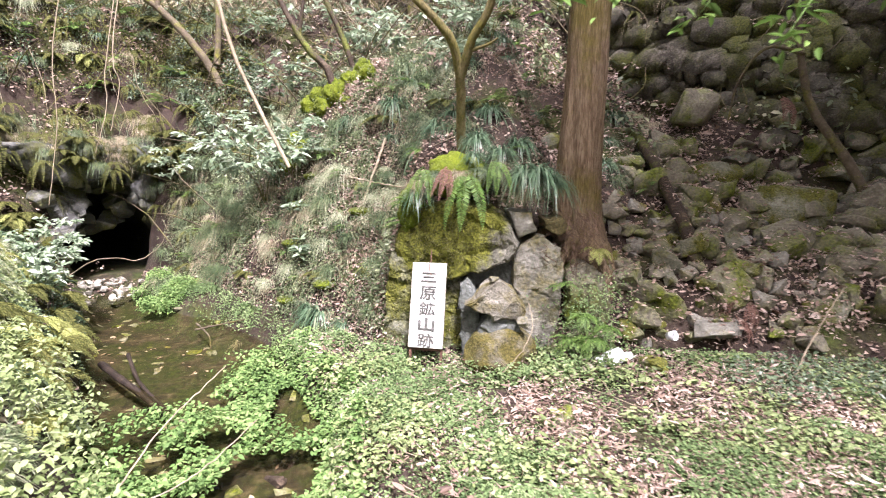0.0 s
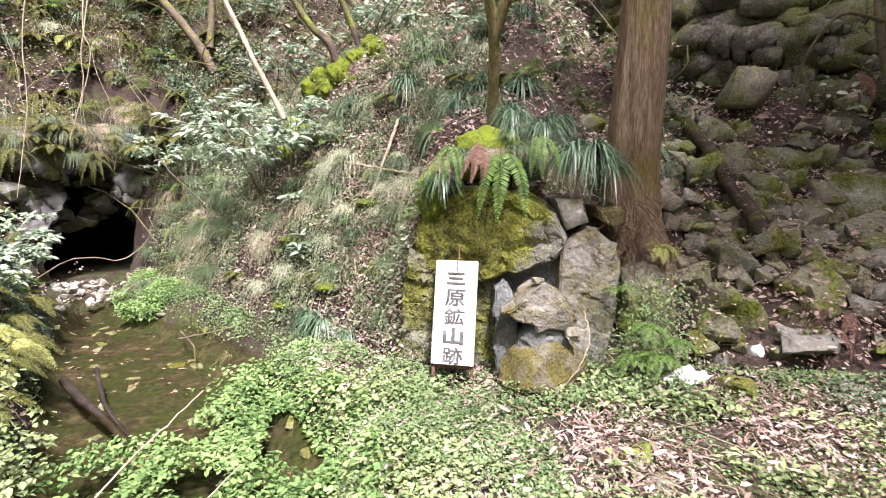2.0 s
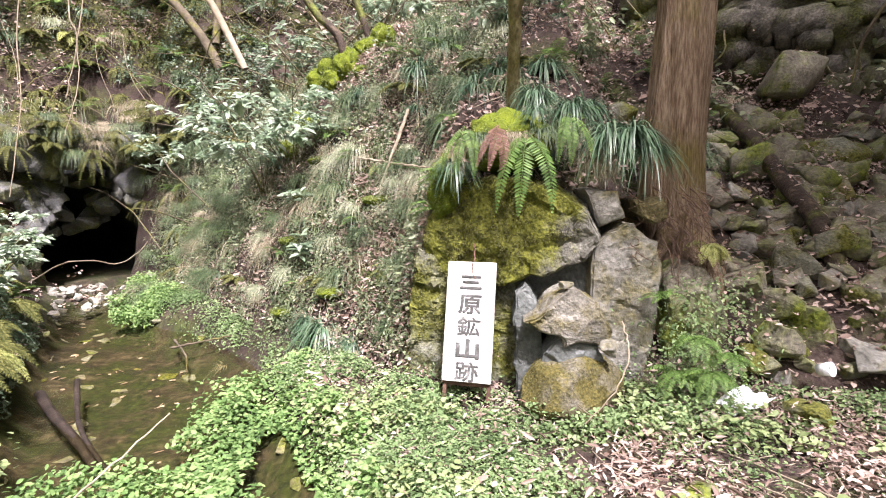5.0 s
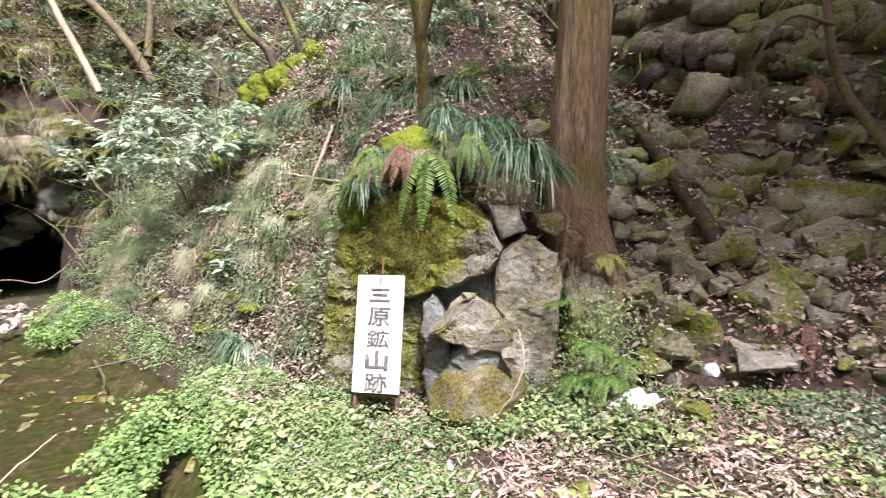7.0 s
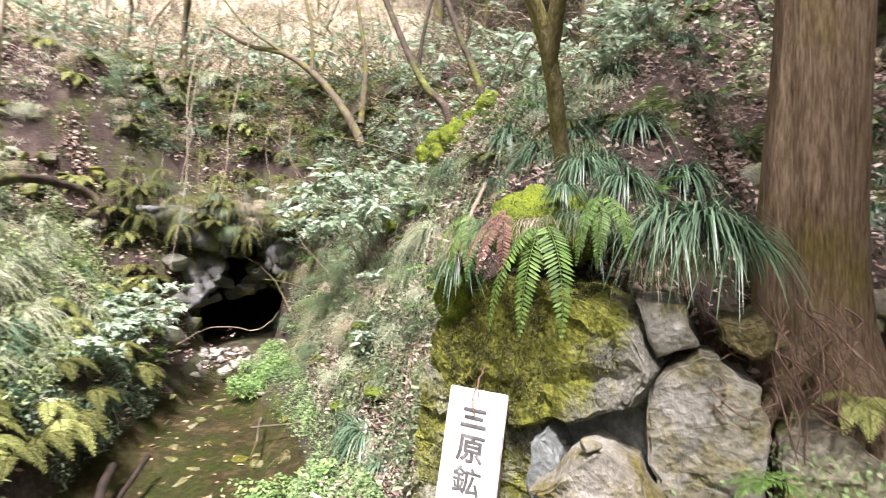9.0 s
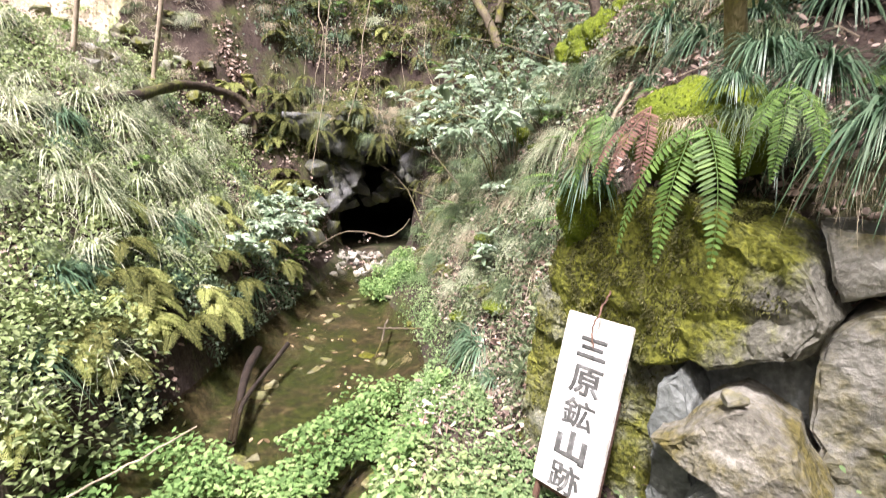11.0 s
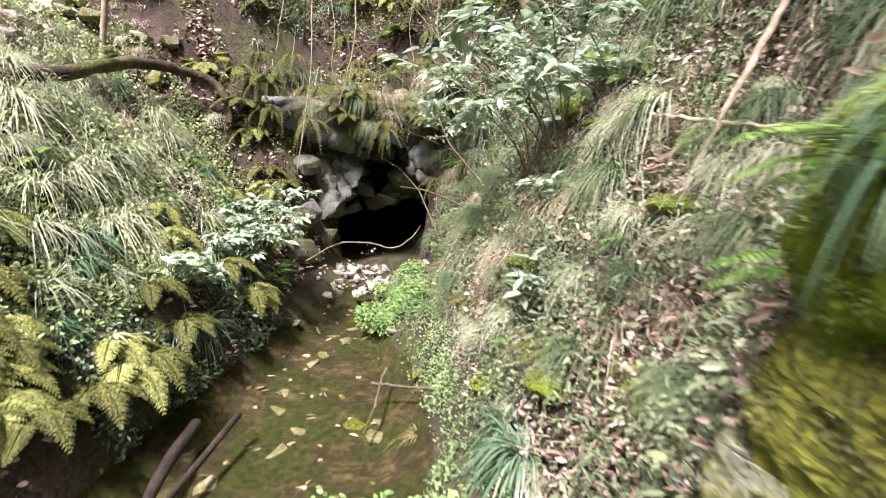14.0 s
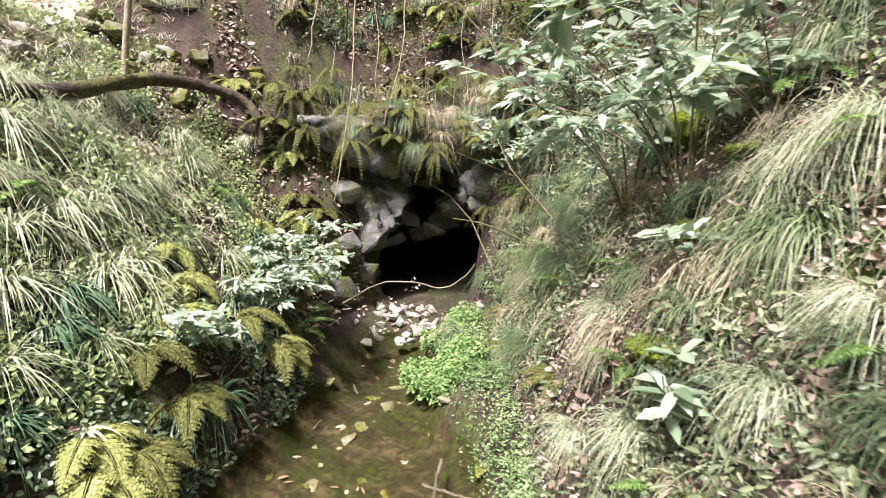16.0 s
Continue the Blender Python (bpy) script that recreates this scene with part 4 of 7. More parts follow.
# fallen leaves on the flat ground
P, N, r = scatter(34000, (-2.0, 5.0, 1.2, 5.0), lambda x, y, d, z, f, s, _: f * (s > 0.05) * np.where(x > 0.35, np.maximum(0.14 + 0.86 * patch(x, y, 0.42, 43, -0.15, 0.25), 0.8 * (d < 0.45) * (x > 1.3)), 0.16 + 0.2 * patch(x, y, 0.3, 44)), 2, 1.0)
P = P + N * r.uniform(0.005, 0.09, (len(P), 1))
stuff("fallen_leaves", leaves(P, rand_way(r, len(P), 0.35), N + r.normal(0, 1.0, N.shape), 0.012 + 0.085 * r.uniform(0, 1, len(P)) ** 2.4, 0.004 + 0.024 * r.uniform(0, 1, len(P)) ** 1.5, r.uniform(-0.7, 1.0, (len(P), 1)), 0.05), M_litter, "loose brown and buff fallen leaves on the ground", "leaf litter")
# dark ivy on the low bank beside the path
P, N, r = scatter(2000, (1.9, 4.6, 2.7, 4.5), lambda x, y, d, z, f, s, _: (np.hypot((x - 2.8) / 0.55, (y - 3.65) / 0.4) + 0.5 * lumps(x, y, 0.3, 63) < 1) * 1.0, 37, 1.0)
P = P + N * (r.uniform(0.0, 0.16, (len(P), 1)))
stuff("dark_ivy", leaves(P, rand_way(r, len(P), 0.3) - [0, 0.2, 0.1], N + r.normal(0, 0.45, N.shape), r.uniform(0.02, 0.045, len(P)), r.uniform(0.015, 0.03, len(P)), 0.2, 0.2), M_darkivy, "low mound of dark green ivy leaves", "creepers")
# water cress along the near side of the stream
P, N, r = scatter(15000, (-3.0, 0.0, 1.6, 5.6), lambda x, y, d, z, f, s, side: f * (s < 0.2) * np.clip((x + 2.25 + 0.3 * lumps(x, y, 0.4, 60)) / 0.3, 0, 1) * (y < 5.2) * np.maximum(patch(x, y, 0.28, 45, -0.3, 0.05), 0.9 * (s > -0.1)), 3, 1.0)
z = np.maximum(P[:, 2], WATER_Z) + (r.uniform(0, 1, len(P)) ** 0.7) * (0.04 + 0.11 * patch(P[:, 0], P[:, 1], 0.25, 46))
P[:, 2] = z
stuff("water_cress", leaves(P, rand_way(r, len(P), 0.35), np.tile([0, 0, 1.0], (len(P), 1)) + r.normal(0, 0.4, P.shape), r.uniform(0.02, 0.05, len(P)), r.uniform(0.018, 0.04, len(P)), 0.15, 0.15), M_cress, "bright green water cress growing in the stream margin", "water plant")
# the fresh green patch near the mine mouth
P, N, r = scatter(5000, (-4.7, -3.3, 6.6, 8.2), lambda x, y, d, z, f, s, side: (np.hypot((x + 3.8) / 0.4, (y - 7.15) / 0.27) < 1) * 0.5 + (np.hypot((x + 4.45) / 0.3, (y - 7.95) / 0.3) < 1) * 0.3, 4, 1.0)
P[:, 2] = np.maximum(P[:, 2], WATER_Z) + r.uniform(0, 0.15, len(P))
stuff("fresh_herb_patch", leaves(P, rand_way(r, len(P), 0.4), np.tile([0, 0, 1.0], (len(P), 1)) + r.normal(0, 0.4, P.shape), r.uniform(0.02, 0.045, len(P)), r.uniform(0.015, 0.03, len(P)), 0.15, 0.2), M_cress, "fresh pale green leafy herbs at the water's edge", "water plant")


def downslope(N, r, out=0.6, spread=0.5):
    w = N * out
    w[:, 2] += 0.35
    return w + r.normal(0, spread, N.shape)


def tufts(P, N, r, per, spread):
    """Each place becomes a tuft of several blades."""
    k = np.repeat(np.arange(len(P)), per)
    return P[k] + r.normal(0, spread, (len(k), 3)) * [1, 1, 0.3], N[k], k


near_bank = lambda z, f, d: (~f) & (z > 9.3) & (z < 14.9)
# slope of the mound: hanging grass, small leaves, dead leaves
P, N, r = scatter(350, (-5.2, 0.4, 4.5, 9.5), lambda x, y, d, z, f, s, _: near_bank(z, f, d) * (d < 2.6) * (0.04 + 0.96 * patch(x, y, 0.4, 47, 0.1, 0.4)), 5)
P, N, tk = tufts(P, N, r, 13, 0.02)
stuff("bank_grass", blades(P, downslope(N, r, 0.6, 0.5), r.uniform(0.5, 1.0, len(P)) * r.uniform(0.15, 0.42, tk.max() + 1)[tk], r.uniform(0.004, 0.008, len(P)), r.uniform(0.6, 1.4, len(P))), M_grass, "tufts of green grass hanging down the earth bank", "grass")
P, N, r = scatter(500, (-5.2, 0.4, 4.5, 9.5), lambda x, y, d, z, f, s, _: near_bank(z, f, d) * (d < 2.8) * patch(x, y, 0.5, 48, 0.0, 0.4), 6)
P, N, tk = tufts(P, N, r, 12, 0.02)
stuff("dry_bank_grass", blades(P, downslope(N, r, 0.6, 0.5), r.uniform(0.5, 1.0, len(P)) * r.uniform(0.12, 0.38, tk.max() + 1)[tk], r.uniform(0.003, 0.007, len(P)), r.uniform(0.7, 1.6, len(P))), M_straw, "dry straw-coloured grass hanging down the bank", "grass")
P, N, r = scatter(46000, (-5.4, 0.8, 4.5, 10.0), lambda x, y, d, z, f, s, _: near_bank(z, f, d) * (d < 3.5) * (0.1 + 0.9 * patch(x, y, 0.3, 49, -0.1, 0.2)), 8)
P = P + N * r.uniform(0, 0.12, (len(P), 1))
stuff("bank_leaves", leaves(P, downslope(N, r, 0.5, 0.7), N + r.normal(0, 0.5, N.shape), 0.015 + 0.05 * r.uniform(0, 1, len(P)) ** 2, r.uniform(0.009, 0.024, len(P)), 0.25, 0.25), M_ivy, "small mixed green leaves and creepers covering the bank", "creepers")
P, N, r = scatter(42000, (-3.6, 4.5, 4.2, 11.0), lambda x, y, d, z, f, s, _: (~f) * (z > 11) * (z < 20.5) * np.where(z > 15, 0.15 + 0.45 * patch(x, y, 0.5, 64), 0.3 + 0.7 * (np.abs(x + 0.75 + 0.12 * (y - 5)) < 0.33 + 0.2 * lumps(x, y, 0.4, 3))) * (d < 5), 9)
P = P + N * r.uniform(0.0, 1.0, (len(P), 1)) * np.where(P[:, :1] > 1.45, 0.13, 0.04)
stuff("slope_litter", leaves(P, rand_way(r, len(P), 0.5) + N * 0.2, N + r.normal(0, 0.5, N.shape), 0.016 + 0.062 * r.uniform(0, 1, len(P)) ** 2, 0.008 + 0.03 * r.uniform(0, 1, len(P)) ** 1.5, r.uniform(-0.5, 1.0, (len(P), 1)), 0.1), M_litter, "drifts of dead brown leaves on the slope", "leaf litter")
# left bank
left_bank = lambda z, f: (~f) & (z < 8.6)
P, N, r = scatter(500, (-8.0, -1.5, 1.0, 9.0), lambda x, y, d, z, f, s, _: left_bank(z, f) * (z < 7.0) * (d < 2.6) * (d > 0.8) * (0.1 + 0.9 * patch(x, y, 0.55, 50, 0.0, 0.3)), 10)
P, N, tk = tufts(P, N, r, 15, 0.02)
stuff("pale_bank_grass", blades(P, downslope(N, r, 0.6, 0.55), r.uniform(0.5, 1.0, len(P)) * r.uniform(0.18, 0.5, tk.max() + 1)[tk], r.uniform(0.005, 0.012, len(P)), r.uniform(0.6, 1.3, len(P))), M_palegrass, "long pale arching grass on the stream bank", "grass")
P, N, r = scatter(42000, (-9.0, -1.4, 0.8, 10.0), lambda x, y, d, z, f, s, _: left_bank(z, f) * (d < 3.0) * (d > 0.32) * (z < 7.2) * (0.2 + 0.8 * patch(x, y, 0.4, 51)), 11)
P = P + N * r.uniform(0, 0.13, (len(P), 1))
stuff("bank_herbs", leaves(P, downslope(N, r, 0.3, 0.7), N + r.normal(0, 0.5, N.shape), r.uniform(0.02, 0.055, len(P)), r.uniform(0.014, 0.034, len(P)), 0.2, 0.2), M_herb_big, "mixed small green herbs on the stream bank", "herbs")
P, N, r = scatter(9000, (-9.0, -2.0, 1.0, 10.0), lambda x, y, d, z, f, s, _: left_bank(z, f) * patch(x, y, 0.6, 52), 12)
P = P + N * r.uniform(0, 0.05, (len(P), 1))
stuff("bank_litter", leaves(P, rand_way(r, len(P), 0.4), N + r.normal(0, 0.5, N.shape), r.uniform(0.03, 0.09, len(P)), r.uniform(0.015, 0.04, len(P)), 0.45, 0.1), M_litter, "dry buff leaves lying between the bank plants", "leaf litter")
P, N, r = scatter(4200, (-4.6, -1.6, 3.6, 7.6), lambda x, y, d, z, f, s, _: left_bank(z, f) * (d < 0.8) * patch(x, y, 0.35, 65), 38)
P = P + N * r.uniform(0, 0.1, (len(P), 1))
stuff("waterside_leaves", leaves(P, downslope(N, r, 0.4, 0.7), N + r.normal(0, 0.5, N.shape), r.uniform(0.02, 0.05, len(P)), r.uniform(0.014, 0.032, len(P)), 0.2, 0.25), M_darkivy, "dark green leaves hanging over the undercut bank", "creepers")
P, N, r = scatter(8000, (-3.3, -1.4, 1.0, 3.9), lambda x, y, d, z, f, s, _: left_bank(z, f) * (d < 1.3) * (0.3 + 0.7 * patch(x, y, 0.3, 53)), 13)
P = P + N * r.uniform(0.03, 0.28, (len(P), 1))
stuff("bright_bank_herbs", leaves(P, rand_way(r, len(P), 0.3) - [0, 0, 0.15], np.tile([0, 0, 1.0], (len(P), 1)) + r.normal(0, 0.35, P.shape), r.uniform(0.022, 0.06, len(P)), r.uniform(0.015, 0.04, len(P)), 0.15, 0.25), M_herb_big, "bright yellow-green broad-leaved herbs on the bank", "herbs")
# brow over the mine mouth
P, N, r = scatter(20000, (-8.6, -3.4, 7.8, 12.0), lambda x, y, d, z, f, s, _: (~f) * (z > 7.3) * (z < 10) * (d > 0.9) * (0.2 + 0.8 * patch(x, y, 0.3, 54)), 14)
P = P + N * r.uniform(0, 0.1, (len(P), 1))
stuff("brow_leaves", leaves(P, downslope(N, r, 0.5, 0.7), N + r.normal(0, 0.5, N.shape), r.uniform(0.02, 0.06, len(P)), r.uniform(0.014, 0.03, len(P)), 0.2, 0.3), M_fern_dull, "small leaves and ferns over the mine mouth", "creepers")
r = np.random.RandomState(15)
u, zz_ = r.uniform(-1.6, 1.6, 420), r.uniform(1.6, 2.4, 420)
sF = 0.02 - 0.28 * np.clip(np.abs(u) - 0.6, 0, 1) + 0.24 * np.clip(zz_ - 0.9, 0, 2) - 0.22
P = np.stack([MOUTH_AT[0] + MOUTH_SIDE[0] * u + MOUTH_IN[0] * sF, MOUTH_AT[1] + MOUTH_SIDE[1] * u + MOUTH_IN[1] * sF, zz_], -1)
out_w = np.tile([-MOUTH_IN[0], -MOUTH_IN[1], 0.1], (len(P), 1)) + r.normal(0, 0.35, P.shape)
stuff("hanging_brow_grass", blades(P, out_w, r.uniform(0.08, 0.26, len(P)), r.uniform(0.003, 0.008, len(P)), r.uniform(0.8, 2.0, len(P))), M_grass, "grass and rootlets hanging over the mine mouth", "grass")
P, N, r = scatter(24000, (-9.5, -3.2, 7.2, 12.0), lambda x, y, d, z, f, s, _: (~f) * (z > 5.8) * (z < 10.3) * (d > 0.8) * (0.06 + 0.94 * patch(x, y, 0.35, 57, 0.0, 0.35)) * np.where((z > 7.4) & (z < 9.1) & (d > 1.0) & (d < 2.6), 0.45, 1), 18)
P = P + N * r.uniform(0, 0.14, (len(P), 1))
stuff("upper_slope_leaves", leaves(P, downslope(N, r, 0.4, 0.7), N + r.normal(0, 0.5, N.shape), r.uniform(0.025, 0.07, len(P)), r.uniform(0.014, 0.032, len(P)), 0.2, 0.3), M_darkivy, "low green plants on the slope above the mine", "undergrowth")
P, N, r = scatter(7000, (-10, -3.2, 7.0, 12.0), lambda x, y, d, z, f, s, _: (~f) * (z < 10.3) * (d > 1.2) * patch(x, y, 0.5, 59, 0.1, 0.4), 19)
stuff("upper_slope_litter", leaves(P + N * 0.02, rand_way(r, len(P), 0.4), N + r.normal(0, 0.6, N.shape), r.uniform(0.03, 0.1, len(P)), r.uniform(0.015, 0.045, len(P)), 0.4, 0.1), M_litter, "dead leaves on the slope above the mine", "leaf litter")
# the woodland floor farther up
P, N, r = scatter(16000, (-14, 9, 6.5, 20), lambda x, y, d, z, f, s, _: (~f) * (d > 2.2) * (0.3 + 0.7 * patch(x, y, 0.8, 55)), 16)
stuff("woodland_litter", leaves(P + N * 0.03, rand_way(r, len(P), 0.4), N + r.normal(0, 0.5, N.shape), r.uniform(0.06, 0.16, len(P)), r.uniform(0.03, 0.07, len(P)), 0.4, 0.1), M_litter, "dead leaves covering the wooded hillside", "leaf litter")
P, N, r = scatter(15000, (-14, 9, 6.5, 20), lambda x, y, d, z, f, s, _: (~f) * (d > 2.2) * patch(x, y, 0.9, 56, 0.0, 0.3), 17)
P = P + N * r.uniform(0, 0.4, (len(P), 1))
stuff("undergrowth", leaves(P, rand_way(r, len(P), 0.5), N + r.normal(0, 0.6, N.shape), r.uniform(0.06, 0.13, len(P)), r.uniform(0.03, 0.06, len(P)), 0.2, 0.3), M_ivy, "straggling evergreen undergrowth on the hillside", "undergrowth")


# the sunlit hillside beyond the clearing
P, N, r = scatter(6000, (-20, 0, 6.5, 26), lambda x, y, d, z, f, s, _: (~f) * (d > 2.6) * (z < 11) * np.clip((d - 2.6) / 1.5, 0.15, 1), 34)
P, N, tk = tufts(P, N, r, 14, 0.12)
stuff("hillside_grass", blades(P, rand_way(r, len(P), 0.2) + [0, 0, 0.8], r.uniform(0.5, 1.0, len(P)) * r.uniform(0.2, 0.55, tk.max() + 1)[tk], r.uniform(0.012, 0.024, len(P)), r.uniform(0.4, 1.0, len(P)), 3), M_sunlit_grass, "dry grass covering the hillside, sunlight put into its pale colour", "grass")
r = np.random.RandomState(35)
tw = []
for k in range(1500):
    x, y = r.uniform(-19, -1), r.uniform(7, 24)
    d, z, _ = along(np.array(x), np.array(y), ZONE)
    if inside_floor(np.array(x), np.array(y)) or d < 3.0 or z[0] > 11.5:
        continue
    b = np.array([x, y, float(ground(x, y))])
    w = rand_way(r, 1, 0.3)[0] * [0.7, 0.7, 1]
    w[2] = abs(w[2]) + 0.5
    L = r.uniform(0.8, 2.6)
    tw.append(tube(smooth_line([b, b + w * L * 0.5 + r.normal(0, 0.12, 3), b + w * L + [0, 0, -0.3 * L]], 6), np.linspace(0.016, 0.005, 6), 4))
stuff("hillside_thicket", joined(tw), M_twig, "pale leafless thicket on the sunlit hillside", "thicket")


# ---- ferns ----
def frond_batch(length, width, arch, r, pinnae=22, start=0.12, rise=0.45, lacy=False):
    """One fern frond along +x that arches down: rib and paired leaflets."""
    s = np.linspace(0, 1, 12)
    rib = np.stack([length * s * (1 - 0.18 * arch * s), 0.02 * np.sin(3 * s), length * (rise * s - arch * s * s)], -1)
    b = [tube(rib, np.linspace(0.0035, 0.0008, 12), 4)]
    q = np.linspace(start, 0.985, pinnae)
    at = np.stack([np.interp(q, s, rib[:, k]) for k in range(3)], -1)
    tg = unit(np.stack([np.interp(q, s, np.gradient(rib[:, k])) for k in range(3)], -1))
    ll = width * np.sin(np.clip(0.22 + 0.78 * q, 0, 1) * np.pi) ** 0.8 * (1.12 - 0.3 * q) + 0.006
    if lacy:                              # each leaflet is itself feathered
        for sd in (-1, 1):
            w = unit(tg * 0.45 + np.array([0, sd, 0]) + r.normal(0, 0.08, at.shape))
            b.append(leaves(at, w, np.cross(tg, np.array([0, 1.0, 0])) * -1, ll, np.full(len(q), 0.004), 0.1, 0.25))
            for f in np.linspace(0.12, 0.92, 7):
                p2 = at + w * (ll * f)[:, None] - [0, 0, 1] * (0.25 * ll * f * f)[:, None]
                l2 = ll * 0.3 * (1.05 - f) + 0.004
                for s2 in (-1, 1):
                    b.append(leaves(p2, tg * s2 + w * 0.5 + r.normal(0, 0.15, w.shape), np.cross(tg, np.array([0, 1.0, 0])) * -1 + r.normal(0, 0.2, w.shape), l2, l2 * 0.55, 0.15, 0.2))
        return joined(b)
    for sd in (-1, 1):
        w = tg * 0.45 + np.array([0, sd, 0]) + r.normal(0, 0.06, at.shape)
        b.append(leaves(at, w, np.cross(tg, np.array([0, 1.0, 0])) * -1 + r.normal(0, 0.08, at.shape), ll, np.full(len(q), length / pinnae * 0.66), 0.15, 0.2))
    return joined(b)


FERNS = {}


def in_mouth(p):
    """Whether a place lies in the opening of the mine."""
    u, s = (np.array(p[:2]) - MOUTH_AT) @ MOUTH_SIDE, (np.array(p[:2]) - MOUTH_AT) @ MOUTH_IN
    return abs(u) < 0.72 and -0.5 < s < 1.3 and p[2] < 1.45


def fern(kind, at, rz, scale=1.0, tilt=(0, 0)):
    if in_mouth(at):
        return None
    count, length, width, arch, mat, label, fan = {
        "large": (3, 0.7, 0.078, 0.65, M_fern, "large glossy green fern hanging over the rock", 95),
        "green": (7, 0.42, 0.075, 0.75, M_fern, "green fern with arching fronds on the bank", 360),
        "dark": (9, 0.5, 0.085, 0.85, M_fern, "dense dark green fern beside the stones", 200),
        "olive": (8, 0.38, 0.09, 0.9, M_fern_dull, "olive-green drooping fern on the damp bank", 360),
        "pale": (6, 0.38, 0.1, 0.95, M_fern_pale, "yellowed pale fern fronds spread on the bank", 200),
        "hang": (8, 0.36, 0.036, 1.4, M_fern_dull, "dull fern hanging from the rock brow", 180),
        "dead": (3, 0.34, 0.035, 0.7, M_fern_dead, "dead rust-red fern fronds", 60)}[kind]
    if kind not in FERNS:
        root = thing("fern", (0, 0, 0), label, "fern", kind + " ferns")
        for k in range(count):
            r = np.random.RandomState(100 + k + len(FERNS) * 20)
            v, q = frond_batch(length * r.uniform(0.75, 1.1), width * r.uniform(0.85, 1.1), arch * r.uniform(0.7, 1.15), r, 27 if kind == "large" else 22, 0.12, 0.2 if kind == "large" else 0.45, kind in ("pale", "olive"))
            f = part("frond", grid_mesh("frond", v, q), mat, root)
            f.matrix_local = pose(0, 0, 0, 0, r.uniform(34, 58) if kind in ("large", "dead") else r.uniform(-25, 10), -fan / 2 + fan * (k + r.uniform(0.2, 0.8)) / count)
        FERNS[kind] = root
        root.matrix_world = pose(*at, tilt[0], tilt[1], rz) @ Matrix.Scale(scale, 4)
        return root
    c = copy_thing(FERNS[kind], Matrix())
    c.matrix_basis = pose(*at, tilt[0], tilt[1], rz) @ Matrix.Scale(scale, 4)
    return c


def off_water(x, y, gap=0.12):
    """The nearest place to the left that lies on the bank, clear of the stream."""
    while inside_floor(np.array(x), np.array(y)) or along(np.array(x), np.array(y), ZONE)[0] < gap:
        x -= 0.08
    return x


def on_ground(x, y, up=0.0):
    return (x, y, float(ground(x, y)) + up)


def out_way(x, y):
    """Degrees about z that face away from the slope."""
    n = ground_normal(np.array(x), np.array(y), 0.2)
    return math.degrees(math.atan2(n[1], n[0]))


# over the rock slab
fern("large", (0.19, 4.4, 1.46), -100, 0.82)
fern("large", (0.43, 4.38, 1.56), -85, 0.52)
fern("large", (-0.16, 4.46, 1.5), -110, 0.55)
fern("green", (-0.3, 4.5, 1.2), -110, 0.6)
fern("dead", (0.03, 4.39, 1.5), -112, 1.0)
fern("dead", (0.15, 4.15, -0.05), -10, 0.9)
fern("green", (0.98, 4.3, 0.52), -90, 0.5)
fern("pale", (1.32, 4.55, 0.78), -70, 0.5)
r = np.random.RandomState(61)
for x, y, k, s in [(-0.35, 4.9, "green", 0.8), (-0.75, 5.35, "pale", 0.5), (-1.1, 6.0, "green", 0.7), (-1.2, 6.5, "green", 0.8), (-0.95, 6.3, "pale", 0.5), (-1.9, 6.3, "green", 0.6), (-2.1, 6.8, "green", 0.8), (-2.5, 6.7, "olive", 0.7),
                   (-2.7, 7.2, "green", 0.8), (-3.1, 7.3, "green", 0.6), (-1.6, 5.9, "green", 0.6), (-1.35, 5.75, "olive", 0.7), (-3.5, 7.6, "olive", 0.7), (-1.5, 6.9, "green", 0.9), (-0.6, 6.0, "green", 0.7), (-3.9, 8.2, "olive", 0.8), (0.6, 5.2, "green", 0.7), (-0.2, 5.4, "green", 0.8)]:
    fern(k, on_ground(x, y), out_way(x, y) + r.uniform(-30, 30), s * r.uniform(0.9, 1.1))
for x, y, k, s in [(-3.15, 4.55, "olive", 1.0), (-3.5, 4.9, "olive", 1.1), (-3.4, 4.75, "pale", 1.0), (-3.75, 4.75, "pale", 1.0), (-3.9, 5.3, "olive", 1.1), (-4.3, 6.2, "pale", 1.0), (-4.45, 6.1, "olive", 1.1), (-4.5, 5.4, "pale", 1.0), (-4.75, 5.5, "pale", 1.1), (-2.95, 4.25, "olive", 0.9),
                   (-3.3, 4.1, "pale", 1.0), (-4.3, 4.3, "pale", 1.1), (-4.9, 4.8, "green", 1.0), (-5.3, 6.3, "green", 0.8), (-2.7, 3.7, "olive", 0.9), (-3.0, 3.5, "pale", 0.9), (-2.5, 3.1, "pale", 0.9), (-5.0, 6.9, "green", 0.9), (-5.6, 7.1, "green", 0.9), (-4.6, 6.45, "green", 0.9), (-6.1, 6.6, "green", 0.8), (-5.9, 7.4, "olive", 1.0), (-6.6, 7.4, "green", 0.9)]:
    x = off_water(x, y)
    fern(k, on_ground(x, y, 0.04), out_way(x, y) + r.uniform(-40, 40), s * r.uniform(0.9, 1.15))
for k in range(34):
    u, z = -1.5 + 3.0 * k / 33 + r.uniform(-0.08, 0.08), r.uniform(1.6, 2.5)
    p = mouth_frame(u, -0.25 - 0.25 * max(0, abs(u) - 0.6) + 0.24 * (z - 0.9), z)
    fern("hang", tuple(p), -45 + r.uniform(-40, 40), r.uniform(0.55, 0.85) if abs(u) < 0.8 else r.uniform(0.8, 1.2))
